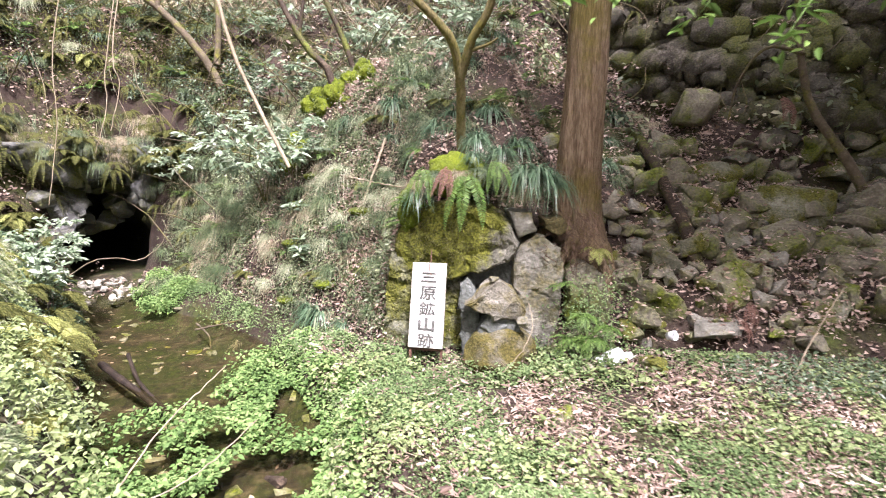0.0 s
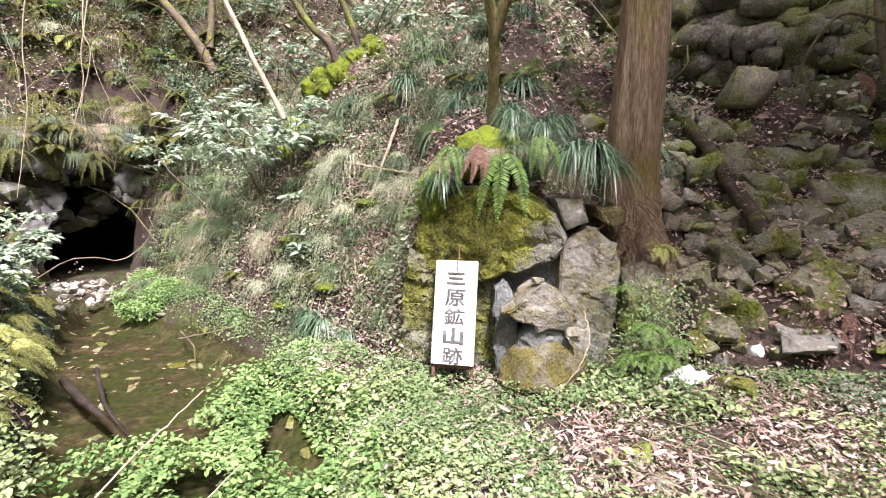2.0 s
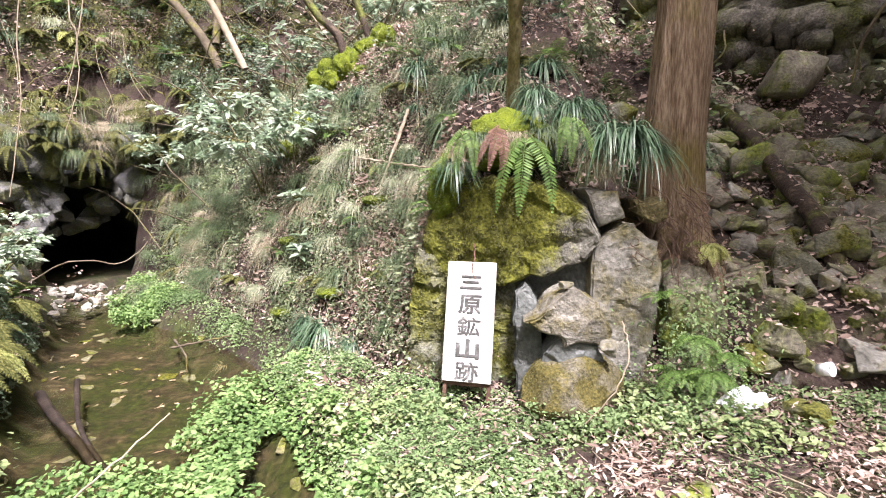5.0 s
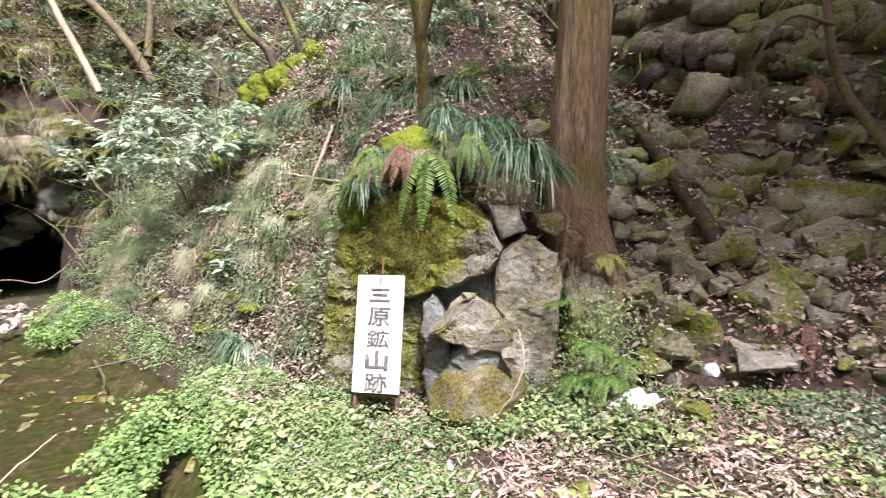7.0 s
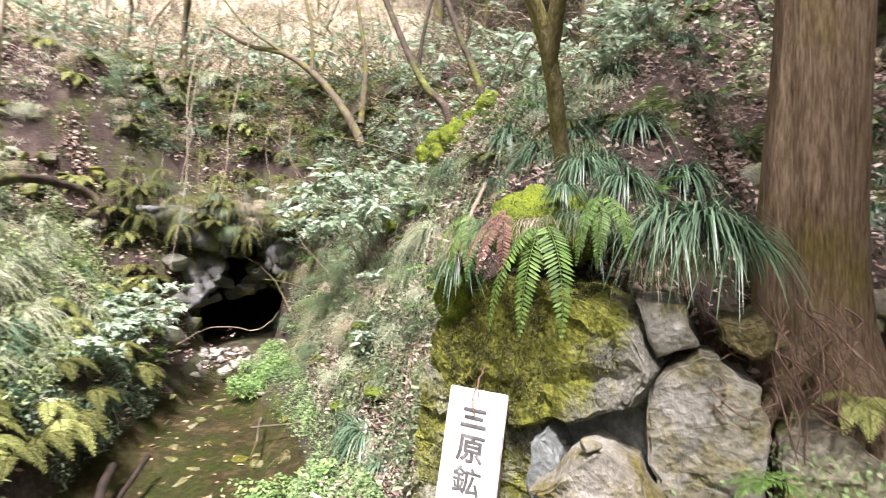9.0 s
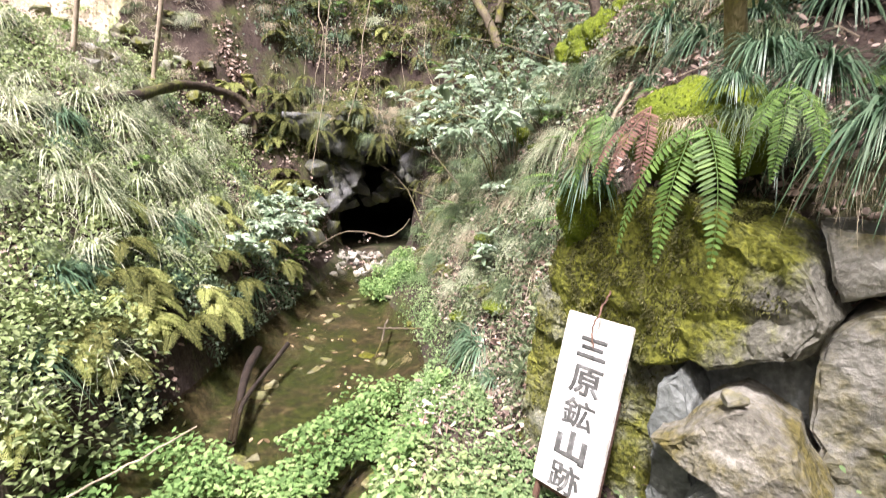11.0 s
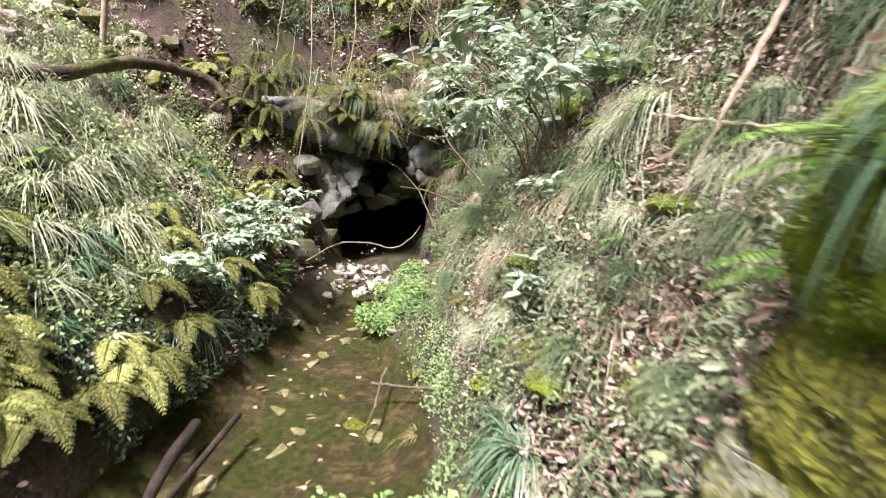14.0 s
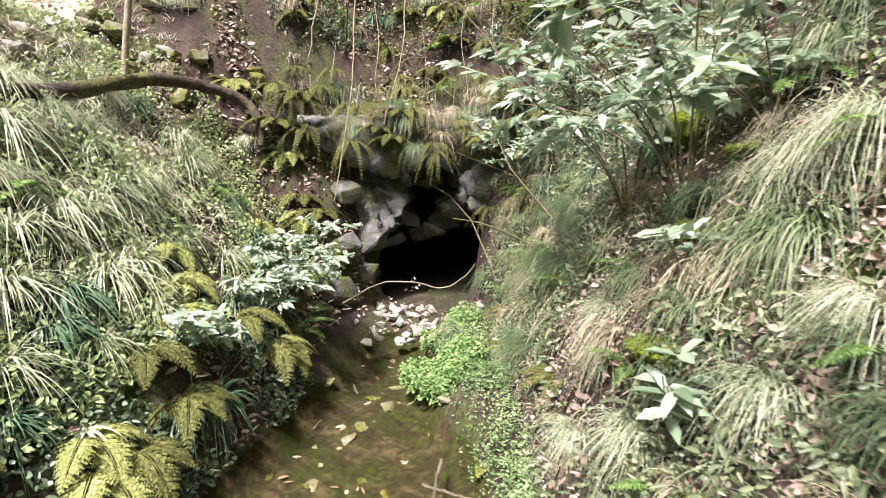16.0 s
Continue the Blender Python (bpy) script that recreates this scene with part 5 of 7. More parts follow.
for k in range(30):                       # lower fringe of the brow, and the grown-over right-hand jamb
    u, z = -1.5 + 3.0 * k / 29 + r.uniform(-0.06, 0.06), r.uniform(1.5, 1.95)
    p = mouth_frame(u, -0.34 - 0.25 * max(0, abs(u) - 0.6) + 0.24 * max(0, z - 0.9), z)
    fern("hang" if k % 3 else "olive", tuple(p), -45 + r.uniform(-50, 50), r.uniform(0.5, 0.8))
for k in range(14):
    q, o = r.uniform(0, 1), r.uniform(-0.15, 0.4)
    x, y = -4.85 + 1.5 * q + 0.57 * o, 9.1 - 1.05 * q + 0.82 * o
    fern("hang" if k % 2 else "green", on_ground(x, y, 0.03), out_way(x, y) + r.uniform(-40, 40), r.uniform(0.6, 0.9))
for k in range(26):                       # ledge above the mouth
    q, o = r.uniform(0, 1), r.uniform(-0.2, 0.35)
    x, y = -6.36 + 1.3 * q - 0.7 * o, 7.95 + 1.75 * q + 0.714 * o
    fern("hang" if k % 3 else "olive", on_ground(x, y, 0.03), -45 + r.uniform(-50, 50), r.uniform(0.7, 1.1))


for x, y, w, k in [(2.45, 4.32, -60, 0.8), (2.6, 4.38, -120, 0.8), (2.75, 4.3, 10, 0.7), (2.5, 4.42, 170, 0.8), (1.72, 2.95, 20, 1.0), (2.0, 2.9, 200, 1.1)]:
    fern("dead", on_ground(x, y, 0.1), w, k)
r = np.random.RandomState(69)
tw = []
for k in range(420):
    x, y = r.uniform(-0.4, 4.2), r.uniform(1.6, 4.5)
    if x < 0.5 and r.uniform() < 0.6:
        continue
    b = np.array(on_ground(x, y, r.uniform(0.01, 0.06)))
    w = rand_way(r, 1, 0.12)[0]
    L = r.uniform(0.06, 0.4) if k % 12 else r.uniform(0.4, 0.8)
    tw.append(tube(np.array([b, b + w * L * 0.5 + r.normal(0, 0.012, 3), b + w * L]), np.array([1.0, 0.8, 0.5]) * r.uniform(0.0015, 0.005), 5))
stuff("fallen_twigs", joined(tw), M_twig, "broken dead twigs scattered over the leaf litter", "twigs")
tw = []
for k in range(80):                       # fine roots below the cedar and the sedge
    x = r.choice([r.uniform(1.0, 1.3), r.uniform(0.6, 1.0)], p=[0.7, 0.3])
    z0 = r.uniform(0.75, 1.15)
    y = 4.44 + 0.12 * abs(x - 1.0) + r.uniform(-0.05, 0.08)
    L = r.uniform(0.08, 0.34) * (1.0 if x > 1.0 else 0.5)
    tw.append(tube(smooth_line([(x, y + 0.1, z0), (x + r.normal(0, 0.03), y - 0.02, z0 - L * 0.3), (x + r.normal(0, 0.05), y - 0.04, z0 - L * 0.7), (x + r.normal(0, 0.07), y - 0.03, z0 - L)], 7), np.linspace(0.005, 0.001, 7) * r.uniform(0.3, 1.2), 5))
stuff("rootlets", joined(tw), M_root, "tangled brown rootlets hanging over the stones below the cedar", "roots")


# ---- sedge and grass clumps ----
SEDGES = {}


def clump(kind, at, rz=0.0, scale=1.0):
    if in_mouth(at):
        return None
    n, length, width, mat, label, drop = {
        "sedge": (210, 0.46, 0.018, M_sedge, "clump of dark green strap-leaved sedge", 1.1),
        "grass": (150, 0.36, 0.007, M_grass, "tuft of fine green grass on the bank", 0.9),
        "pale": (190, 0.5, 0.012, M_palegrass, "pale arching grass clump on the stream bank", 1.0),
        "straw": (150, 0.34, 0.005, M_straw, "dry straw-coloured grass tuft", 1.2),
        "drape": (210, 0.44, 0.0068, M_grass, "soft fine grass draping down the bank", 1.1),
        "drape_pale": (300, 0.46, 0.006, M_palegrass, "pale grass draping down the bank", 1.1),
        "drape_straw": (170, 0.36, 0.0062, M_straw, "withered grass draping down the bank", 1.3)}[kind]
    if kind not in SEDGES:
        root = thing("sedge_clump" if kind == "sedge" else "hanging_grass_clump" if kind.startswith("drape") else "grass_clump", (0, 0, 0), label, "grass", kind + " clumps")
        for half in range(3):
            r = np.random.RandomState(300 + half + 7 * len(SEDGES))
            a = r.normal(0, 0.75, n // 3) if kind.startswith("drape") else r.uniform(0, 2 * np.pi, n // 3)
            w = np.stack([np.cos(a), np.sin(a), r.uniform(0.5, 2.2, n // 3)], -1)
            p = np.stack([0.04 * np.cos(a), 0.04 * np.sin(a), 0 * a], -1) * r.uniform(0.2, 1.3, (n // 3, 1))
            if kind.startswith("drape"):
                p = p + np.stack([0 * a, r.normal(0, 0.07, n // 3), 0 * a], -1)
            part("leaf_tuft", grid_mesh("leaf_tuft", *blades(p, w, length * r.uniform(0.5, 1.15, n // 3), width * r.uniform(0.6, 1.2, n // 3), drop * r.uniform(0.6, 1.3, n // 3), 6)), mat, root)
        SEDGES[kind] = root
        c = root
    else:
        c = copy_thing(SEDGES[kind], Matrix())
    c.matrix_basis = pose(*at, 0, 0, rz) @ Matrix.Scale(scale, 4)
    return c


clump("sedge", (0.80, 4.42, 1.42), 0, 0.85)
clump("sedge", (0.68, 4.46, 1.42), 70, 0.85)
clump("sedge", (0.92, 4.5, 1.34), 140, 0.75)
clump("sedge", (0.5, 4.66, 1.6), 20, 0.7)
clump("sedge", (0.3, 4.8, 1.7), 20, 0.7)
clump("sedge", (-0.22, 4.5, 1.25), 30, 0.6)
for x, y, z, k, w, q in [(-0.06, 4.46, 1.42, "drape", -100, 0.5), (0.32, 4.46, 1.46, "drape", -80, 0.45), (0.14, 4.47, 1.44, "drape_straw", -95, 0.5), (0.45, 4.5, 1.44, "drape", -85, 0.55), (-0.2, 4.5, 1.36, "drape_straw", -110, 0.5), (0.62, 4.5, 1.3, "drape_straw", -85, 0.6), (0.26, 4.5, 1.58, "sedge", 40, 0.4)]:
    clump(k, (x, y, z), w, q)
r = np.random.RandomState(71)
for x, y, k, s in [(-0.05, 5.5, "sedge", 0.9), (0.35, 5.3, "sedge", 0.8), (0.5, 5.7, "sedge", 0.9), (-0.25, 6.0, "sedge", 0.9), (0.25, 6.1, "sedge", 0.8), (0.75, 5.4, "sedge", 0.8), (0.35, 4.95, "sedge", 0.7), (-1.3, 5.45, "sedge", 0.9), (-1.45, 5.6, "sedge", 0.7), (-1.0, 5.15, "sedge", 0.6), (-2.35, 5.95, "straw", 0.8), (-2.4, 5.9, "grass", 0.6), (-4.3, 7.9, "straw", 1.0), (-4.25, 7.85, "grass", 1.2), (-4.05, 7.7, "grass", 1.0),
                   (-1.35, 6.4, "grass", 1.1), (-1.5, 6.55, "grass", 1.1), (-1.15, 6.05, "grass", 1.0), (-1.7, 6.35, "grass", 1.0), (-1.9, 6.75, "grass", 1.0), (-2.5, 7.2, "grass", 1.0), (-2.9, 7.5, "grass", 1.0), (-3.3, 7.65, "straw", 1.0), (-3.7, 8.0, "straw", 1.1), (-3.9, 8.15, "grass", 1.0), (-1.05, 5.7, "straw", 0.9), (-0.7, 5.5, "straw", 0.8), (-0.85, 5.9, "straw", 0.9), (-0.55, 5.2, "grass", 0.8), (-2.1, 6.5, "straw", 0.9), (-2.3, 7.6, "sedge", 0.9), (-1.2, 7.0, "sedge", 0.8), (-0.6, 6.7, "sedge", 0.9)]:
    clump(k, on_ground(x, y, -0.01), r.uniform(0, 360), s * r.uniform(0.9, 1.1))
for k in range(95):
    x, y = r.uniform(-6.8, -2.4), r.uniform(2.6, 7.6)
    d, z, _ = along(np.array(x), np.array(y), ZONE)
    if inside_floor(np.array(x), np.array(y)) or z[0] > 8 or d < 0.25:
        continue
    clump(r.choice(["pale", "pale", "pale", "grass", "straw", "sedge"] if d > 0.9 else ["sedge", "sedge", "grass"]), on_ground(x, y, -0.01), r.uniform(0, 360), r.uniform(0.7, 1.15))
for k in range(150):
    x, y = r.uniform(-4.6, 0.3), r.uniform(4.7, 9.2)
    d, z, _ = along(np.array(x), np.array(y), ZONE)
    if inside_floor(np.array(x), np.array(y)) or not 10.15 < z[0] < 14.6 or d < 0.12 or d > 2.2:
        continue
    clump(r.choice(["drape", "drape", "drape_straw", "drape_pale"]), on_ground(x, y, 0.0), out_way(x, y) + r.uniform(-25, 25), r.uniform(0.55, 1.15))
for k in range(44):
    x, y = r.uniform(-2.2, -0.3), r.uniform(4.9, 6.9)
    d, z, _ = along(np.array(x), np.array(y), ZONE)
    if inside_floor(np.array(x), np.array(y)) or d < 0.1 or d > 1.9:
        continue
    clump(r.choice(["drape", "drape_pale", "drape_straw"]), on_ground(x, y, 0.0), out_way(x, y) + r.uniform(-30, 30), r.uniform(0.4, 0.75))
for k in range(90):
    x, y = r.uniform(-6.6, -2.2), r.uniform(2.6, 7.6)
    d, z, _ = along(np.array(x), np.array(y), ZONE)
    if inside_floor(np.array(x), np.array(y)) or z[0] > 8 or d < 0.2 or d > 2.4:
        continue
    if d < 0.8:
        fern("olive" if k % 2 else "pale", on_ground(x, y, 0.05), out_way(x, y) + r.uniform(-40, 40), r.uniform(0.8, 1.15))
        continue
    clump(r.choice(["drape_pale", "drape_pale", "drape", "drape_straw"]), on_ground(x, y, 0.0), out_way(x, y) + r.uniform(-60, 60), r.uniform(0.6, 1.1))
for k in range(70):
    x, y = r.uniform(-0.9, 2.4), r.uniform(5.2, 9.0)
    if (x > 1.2 and y < 6) or (0.6 < x < 2.1 and y < 5.6):
        continue
    if k % 3:
        clump(r.choice(["sedge", "sedge", "drape"]), on_ground(x, y), out_way(x, y), r.uniform(0.6, 1.0))
    else:
        fern(r.choice(["green", "olive"]), on_ground(x, y), out_way(x, y) + r.uniform(-40, 40), r.uniform(0.7, 1.1))
for x, y, s in [(-4.9, 4.95, 1.3), (-4.7, 4.7, 1.2), (-5.1, 5.2, 1.2), (-4.6, 5.1, 1.1), (-4.4, 4.6, 1.1), (-5.2, 4.8, 1.2), (-4.8, 5.3, 1.1), (-4.2, 4.2, 1.1), (-4.0, 4.5, 1.0), (-4.5, 4.2, 1.2), (-5.4, 5.5, 1.0), (-3.9, 4.0, 1.0), (-3.5, 3.9, 0.9)]:
    clump("pale", on_ground(x, y), r.uniform(0, 360), s)
for k in range(16):
    x, y = r.uniform(-2.9, -1.9), r.uniform(1.9, 3.7)
    x = off_water(x, y, 0.2)
    clump(r.choice(["pale", "drape_pale", "straw", "grass"]), on_ground(x, y), out_way(x, y), r.uniform(0.6, 0.95))
for k in range(26):
    x, y = r.uniform(-6.4, -4.0), r.uniform(3.6, 6.4)
    x = off_water(x, y, 0.5)
    clump("pale", on_ground(x, y), r.uniform(0, 360), r.uniform(0.7, 1.1))
for k in range(170):
    x, y = r.uniform(-8.6, -3.4), r.uniform(7.4, 11.2)
    d, z, _ = along(np.array(x), np.array(y), ZONE)
    if inside_floor(np.array(x), np.array(y)) or not 6.3 < z[0] < 10.2 or d < 0.95 or d > 3.2:
        continue
    if k % 2:
        clump(r.choice(["drape", "drape_straw", "sedge", "drape"]), on_ground(x, y), out_way(x, y) + r.uniform(-40, 40), r.uniform(0.6, 1.0))
    else:
        fern(r.choice(["green", "olive", "hang"]), on_ground(x, y), out_way(x, y) + r.uniform(-40, 40), r.uniform(0.7, 1.1))
for k in range(34):
    q, o = r.uniform(0, 1), r.uniform(-0.15, 0.5)
    x, y = -4.85 + 1.5 * q + 0.57 * o, 9.1 - 1.05 * q + 0.82 * o
    clump(r.choice(["drape", "drape_straw", "drape"]), on_ground(x, y), out_way(x, y) + r.uniform(-30, 30), r.uniform(0.6, 1.0))
for k in range(30):
    q, o = r.uniform(0, 1), r.uniform(-0.25, 0.3)
    x, y = -6.36 + 1.3 * q - 0.7 * o, 7.95 + 1.75 * q + 0.714 * o
    clump(r.choice(["drape", "drape_straw", "drape_straw"]), on_ground(x, y), -45 + r.uniform(-30, 30), r.uniform(0.7, 1.0))
for k in range(16):
    u = -1.5 + 3.0 * k / 15
    clump(r.choice(["drape_straw", "drape"]), tuple(mouth_frame(u, -0.15 - 0.25 * max(0, abs(u) - 0.6), 1.82 + r.uniform(-0.05, 0.2))), -45 + r.uniform(-30, 30), r.uniform(0.5, 0.8))
for k in range(44):                       # thick fringe over the top of the mouth
    u, up = -1.7 + 3.4 * r.uniform(), r.uniform(0, 0.5)
    up += 0.25 * float(lumps(np.array(u * 3.0), np.array(0.5), 0.7, 66)) - 0.1
    p = mouth_frame(u, -0.34 - 0.28 * max(0, abs(u) - 0.6) + 0.3 * up, 1.72 + up)
    if k % 3:
        fern("hang" if k % 2 else "olive", tuple(p), -45 + r.uniform(-40, 40), r.uniform(0.8, 1.15))
    else:
        clump(r.choice(["drape", "drape_straw", "straw"]), tuple(p), -45 + r.uniform(-50, 50), r.uniform(0.5, 0.95))
for k in range(70):                       # plants hanging on the steep earth above it
    x, y = r.uniform(-7.8, -4.2), r.uniform(8.4, 10.8)
    d, z, _ = along(np.array(x), np.array(y), ZONE)
    if inside_floor(np.array(x), np.array(y)) or not 7.2 < z[0] < 10 or d < 0.5 or d > 2.0:
        continue
    fern(r.choice(["hang", "hang", "olive", "green"]), on_ground(x, y, 0.02), out_way(x, y) + r.uniform(-40, 40), r.uniform(0.8, 1.25))
r = np.random.RandomState(77)
zf = -0.15 + 0.75 * r.uniform(0, 1, 2600) ** 1.8
P = np.stack([r.normal(1.24, 0.17, 2600) + 0.08 * zf, 4.28 + 0.36 * zf + r.normal(0, 0.06, 2600), zf], -1)
stuff("tree_foot_creepers", leaves(P, rand_way(r, 2600, 0.4) - [0, 0.3, 0.25], np.tile([0, -0.7, 0.7], (2600, 1)) + r.normal(0, 0.45, P.shape), r.uniform(0.014, 0.034, 2600), r.uniform(0.009, 0.02, 2600), 0.2, 0.25), M_herb, "dense dark green creepers covering the stones at the cedar's foot", "creepers")
for x, y, z, w in [(1.12, 4.2, 0.3, -70), (1.2, 4.14, 0.12, -95), (1.05, 4.22, 0.1, -110), (1.3, 4.2, 0.2, -60)]:
    fern("dark", (x, y, z), w, 0.46)
for k in range(120):                      # rough grass and ferns on the upper left slope
    x, y = r.uniform(-8.6, -5.9), r.uniform(5.0, 10.0)
    d, z, _ = along(np.array(x), np.array(y), ZONE)
    if inside_floor(np.array(x), np.array(y)) or z[0] > 9 or d < 0.7:
        continue
    if k % 4:
        clump(r.choice(["straw", "drape_pale", "drape_straw", "grass"]), on_ground(x, y), out_way(x, y) + r.uniform(-50, 50), r.uniform(0.6, 1.0))
    else:
        fern(r.choice(["green", "olive", "pale"]), on_ground(x, y, 0.03), out_way(x, y) + r.uniform(-40, 40), r.uniform(0.7, 1.0))
clump("sedge", on_ground(-4.15, 5.5), 0, 0.9)
clump("sedge", on_ground(-4.05, 5.3), 50, 0.8)


# ---- shrubs ----
def shrub(at, height, spread, seed, stems=5, per=26, leaf=0.085, label="broad-leaved evergreen shrub with glossy leaves", lean=(0, 0), mat=M_shrub, name="shrub"):
    root = thing(name, at, label, "shrub", "")
    r = np.random.RandomState(seed)
    batch = []
    for k in range(stems):
        a = 2 * np.pi * (k + r.uniform(0, 0.7)) / stems
        tip = np.array([lean[0] + spread * math.cos(a) * r.uniform(0.5, 1), lean[1] + spread * math.sin(a) * r.uniform(0.5, 1), height * r.uniform(0.7, 1.05)])
        p = smooth_line([(0, 0, -0.05), tip * [0.3, 0.3, 0.5], tip], 9)
        v, q = tube(p, np.linspace(0.007, 0.0025, 9), 5, 0.1, seed + k)
        part("stem", grid_mesh("stem", v, q), M_branch, root, "", True)
        for j in range(4):
            s0 = r.uniform(0.5, 1.0)
            b = np.array([np.interp(s0, np.linspace(0, 1, 9), p[:, i]) for i in range(3)])
            e = b + rand_way(r, 1, 0.4)[0] * spread * 0.4
            e[2] += 0.05
            m = per // 4
            w = rand_way(r, m, 0.25)
            pos = b + (e - b) * r.uniform(0.35, 1.05, (m, 1))
            batch.append(leaves(pos, w + unit(e - b) * 0.7, np.tile([0, -0.25, 1.0], (m, 1)) + r.normal(0, 0.35, (m, 3)), leaf * r.uniform(0.6, 1.2, m), leaf * 0.42 * r.uniform(0.8, 1.15, m), 0.2, 0.3))
            batch.append(tube(np.linspace(b, e, 4), np.linspace(0.004, 0.0015, 4), 4))
    part("foliage", grid_mesh("foliage", *joined(batch)), mat, root)
    return root


shrub(on_ground(-1.95, 6.95), 1.0, 0.75, 81, 9, 44, 0.125, lean=(-0.3, -0.35))
shrub(on_ground(-2.45, 7.4), 0.9, 0.65, 82, 8, 40, 0.125, lean=(-0.2, -0.3))
shrub(on_ground(-1.6, 6.9), 0.4, 0.4, 90, 6, 44, 0.10, lean=(-0.15, -0.2))
shrub(on_ground(-4.3, 8.9), 0.75, 0.6, 83, 8, 60, 0.10)
shrub(on_ground(-3.7, 9.2), 0.6, 0.45, 84, 5, 40, 0.10)
shrub(on_ground(-5.05, 6.6), 0.75, 0.5, 85, 11, 90, 0.10)
shrub(on_ground(-4.75, 6.25), 0.45, 0.36, 86, 8, 70, 0.10)
shrub(on_ground(-4.25, 5.45), 0.35, 0.28, 87, 5, 32, 0.12, "young evergreen sapling with large leaves")
shrub(on_ground(-1.62, 5.95), 0.42, 0.12, 88, 2, 20, 0.12, "thin sapling with a few broad leaves")
shrub(on_ground(-1.72, 6.35), 0.4, 0.12, 89, 2, 18, 0.12, "thin sapling with a few broad leaves")
shrub(on_ground(-6.4, 5.6), 0.5, 0.4, 91, 5, 32, 0.07, "leafy bush above the fallen log", mat=M_herb_big)
for k, (x, y) in enumerate([(-5.2, 11.0), (-6.8, 10.6), (-8.2, 10.0), (-3.2, 10.6), (-1.6, 10.4), (0.2, 10.2), (-9.2, 8.4), (-8.8, 6.6), (-7.6, 11.8), (-4.2, 12.2), (-2.2, 12.0), (1.2, 9.4), (0.6, 7.4), (-10.5, 10.5)]):
    shrub(on_ground(x, y), 1.0, 0.9, 180 + k, 6, 44, 0.15, "straggling evergreen bush on the wooded slope")
shrub(on_ground(-1.0, 8.6), 0.7, 0.7, 92, 7, 44, 0.14)
shrub(on_ground(-2.6, 9.3), 0.8, 0.7, 93, 7, 44, 0.14)
shrub(on_ground(0.3, 8.2), 0.6, 0.6, 94, 6, 40, 0.13)
shrub(on_ground(0.2, 6.8), 0.45, 0.4, 95, 5, 30, 0.12)


def herb(at, seed, n, leaf, mat, label, name="herb"):
    r = np.random.RandomState(seed)
    root = thing(name, at, label, "plant")
    p = np.zeros((n, 3))
    p[:, 2] = r.uniform(0.02, 0.12, n)
    p[:, :2] = r.normal(0, 0.04, (n, 2))
    part("foliage", grid_mesh("foliage", *leaves(p, rand_way(r, n, 0.4) + [0, 0, 0.2], np.tile([0, 0, 1.0], (n, 1)), leaf * r.uniform(0.6, 1.2, n), leaf * 0.6, 0.2, 0.25)), mat, root)
    part("stem", grid_mesh("stem", *tube([(0, 0, -0.03), (0.004, 0, 0.05), (0, 0.004, 0.11)], [0.004, 0.003, 0.002], 5)), M_grass, root)
    return root


yp = thing("strap_leaf_plant", on_ground(-0.8, 3.62, 0.0), "pale yellow strap-leaved plant among the cress", "plant")
r = np.random.RandomState(77)
a = np.linspace(0, 2 * np.pi, 14, endpoint=False) + r.uniform(-0.2, 0.2, 14)
part("leaf_tuft", grid_mesh("leaf_tuft", *blades(np.tile([0, 0, 0.08], (14, 1)), np.stack([np.cos(a), np.sin(a), 0.7 + 0 * a], -1), r.uniform(0.14, 0.24, 14), np.full(14, 0.024), np.full(14, 0.9), 5)), M_yellow, yp)
yp2 = copy_thing(yp, pose(*on_ground(-3.75, 4.75)))
for x, y, s, n in [(0.66, 3.22, 1, 16), (0.55, 2.9, 2, 12), (-0.42, 4.2, 3, 20), (-0.25, 4.1, 4, 14), (1.5, 3.7, 5, 16), (1.8, 3.6, 6, 18), (1.2, 3.2, 7, 14), (2.2, 3.3, 8, 14)]:
    herb(on_ground(x, y), 400 + s, n, 0.065, M_herb_big, "small yellow-green leafy plant on the ground")


# ---- woody plants ----
def tree(name, at, limbs, mat, label, category="tree", crown=None):
    """limbs: (corner points, radius below, radius above); the first is the trunk. crown: (spread, centre height, leaf count, leaf size)."""
    root = thing(name, at, label, category)
    for k, (pts, r0, r1) in enumerate(limbs):
        limb("trunk" if k == 0 else "branch", pts, r0, r1, mat, root, "", 16, 9, 0.07, 500 + k, 0.0)
    if crown:
        r = np.random.RandomState(crown[4])
        n = crown[2]
        c = r.normal(0, 1, (40, 3)) * [crown[0], crown[0], crown[0] * 0.55] * 0.6 + [crown[5][0], crown[5][1], crown[1]]
        p = c[r.randint(0, 40, n)] + r.normal(0, crown[0] * 0.16, (n, 3))
        part("crown", grid_mesh("crown", *leaves(p, rand_way(r, n, 0.4), np.tile([0, 0, 1.0], (n, 1)) + r.normal(0, 0.4, (n, 3)), crown[3] * r.uniform(0.6, 1.2, n), crown[3] * 0.42, 0.2, 0.3)), M_canopy, root)
    return root


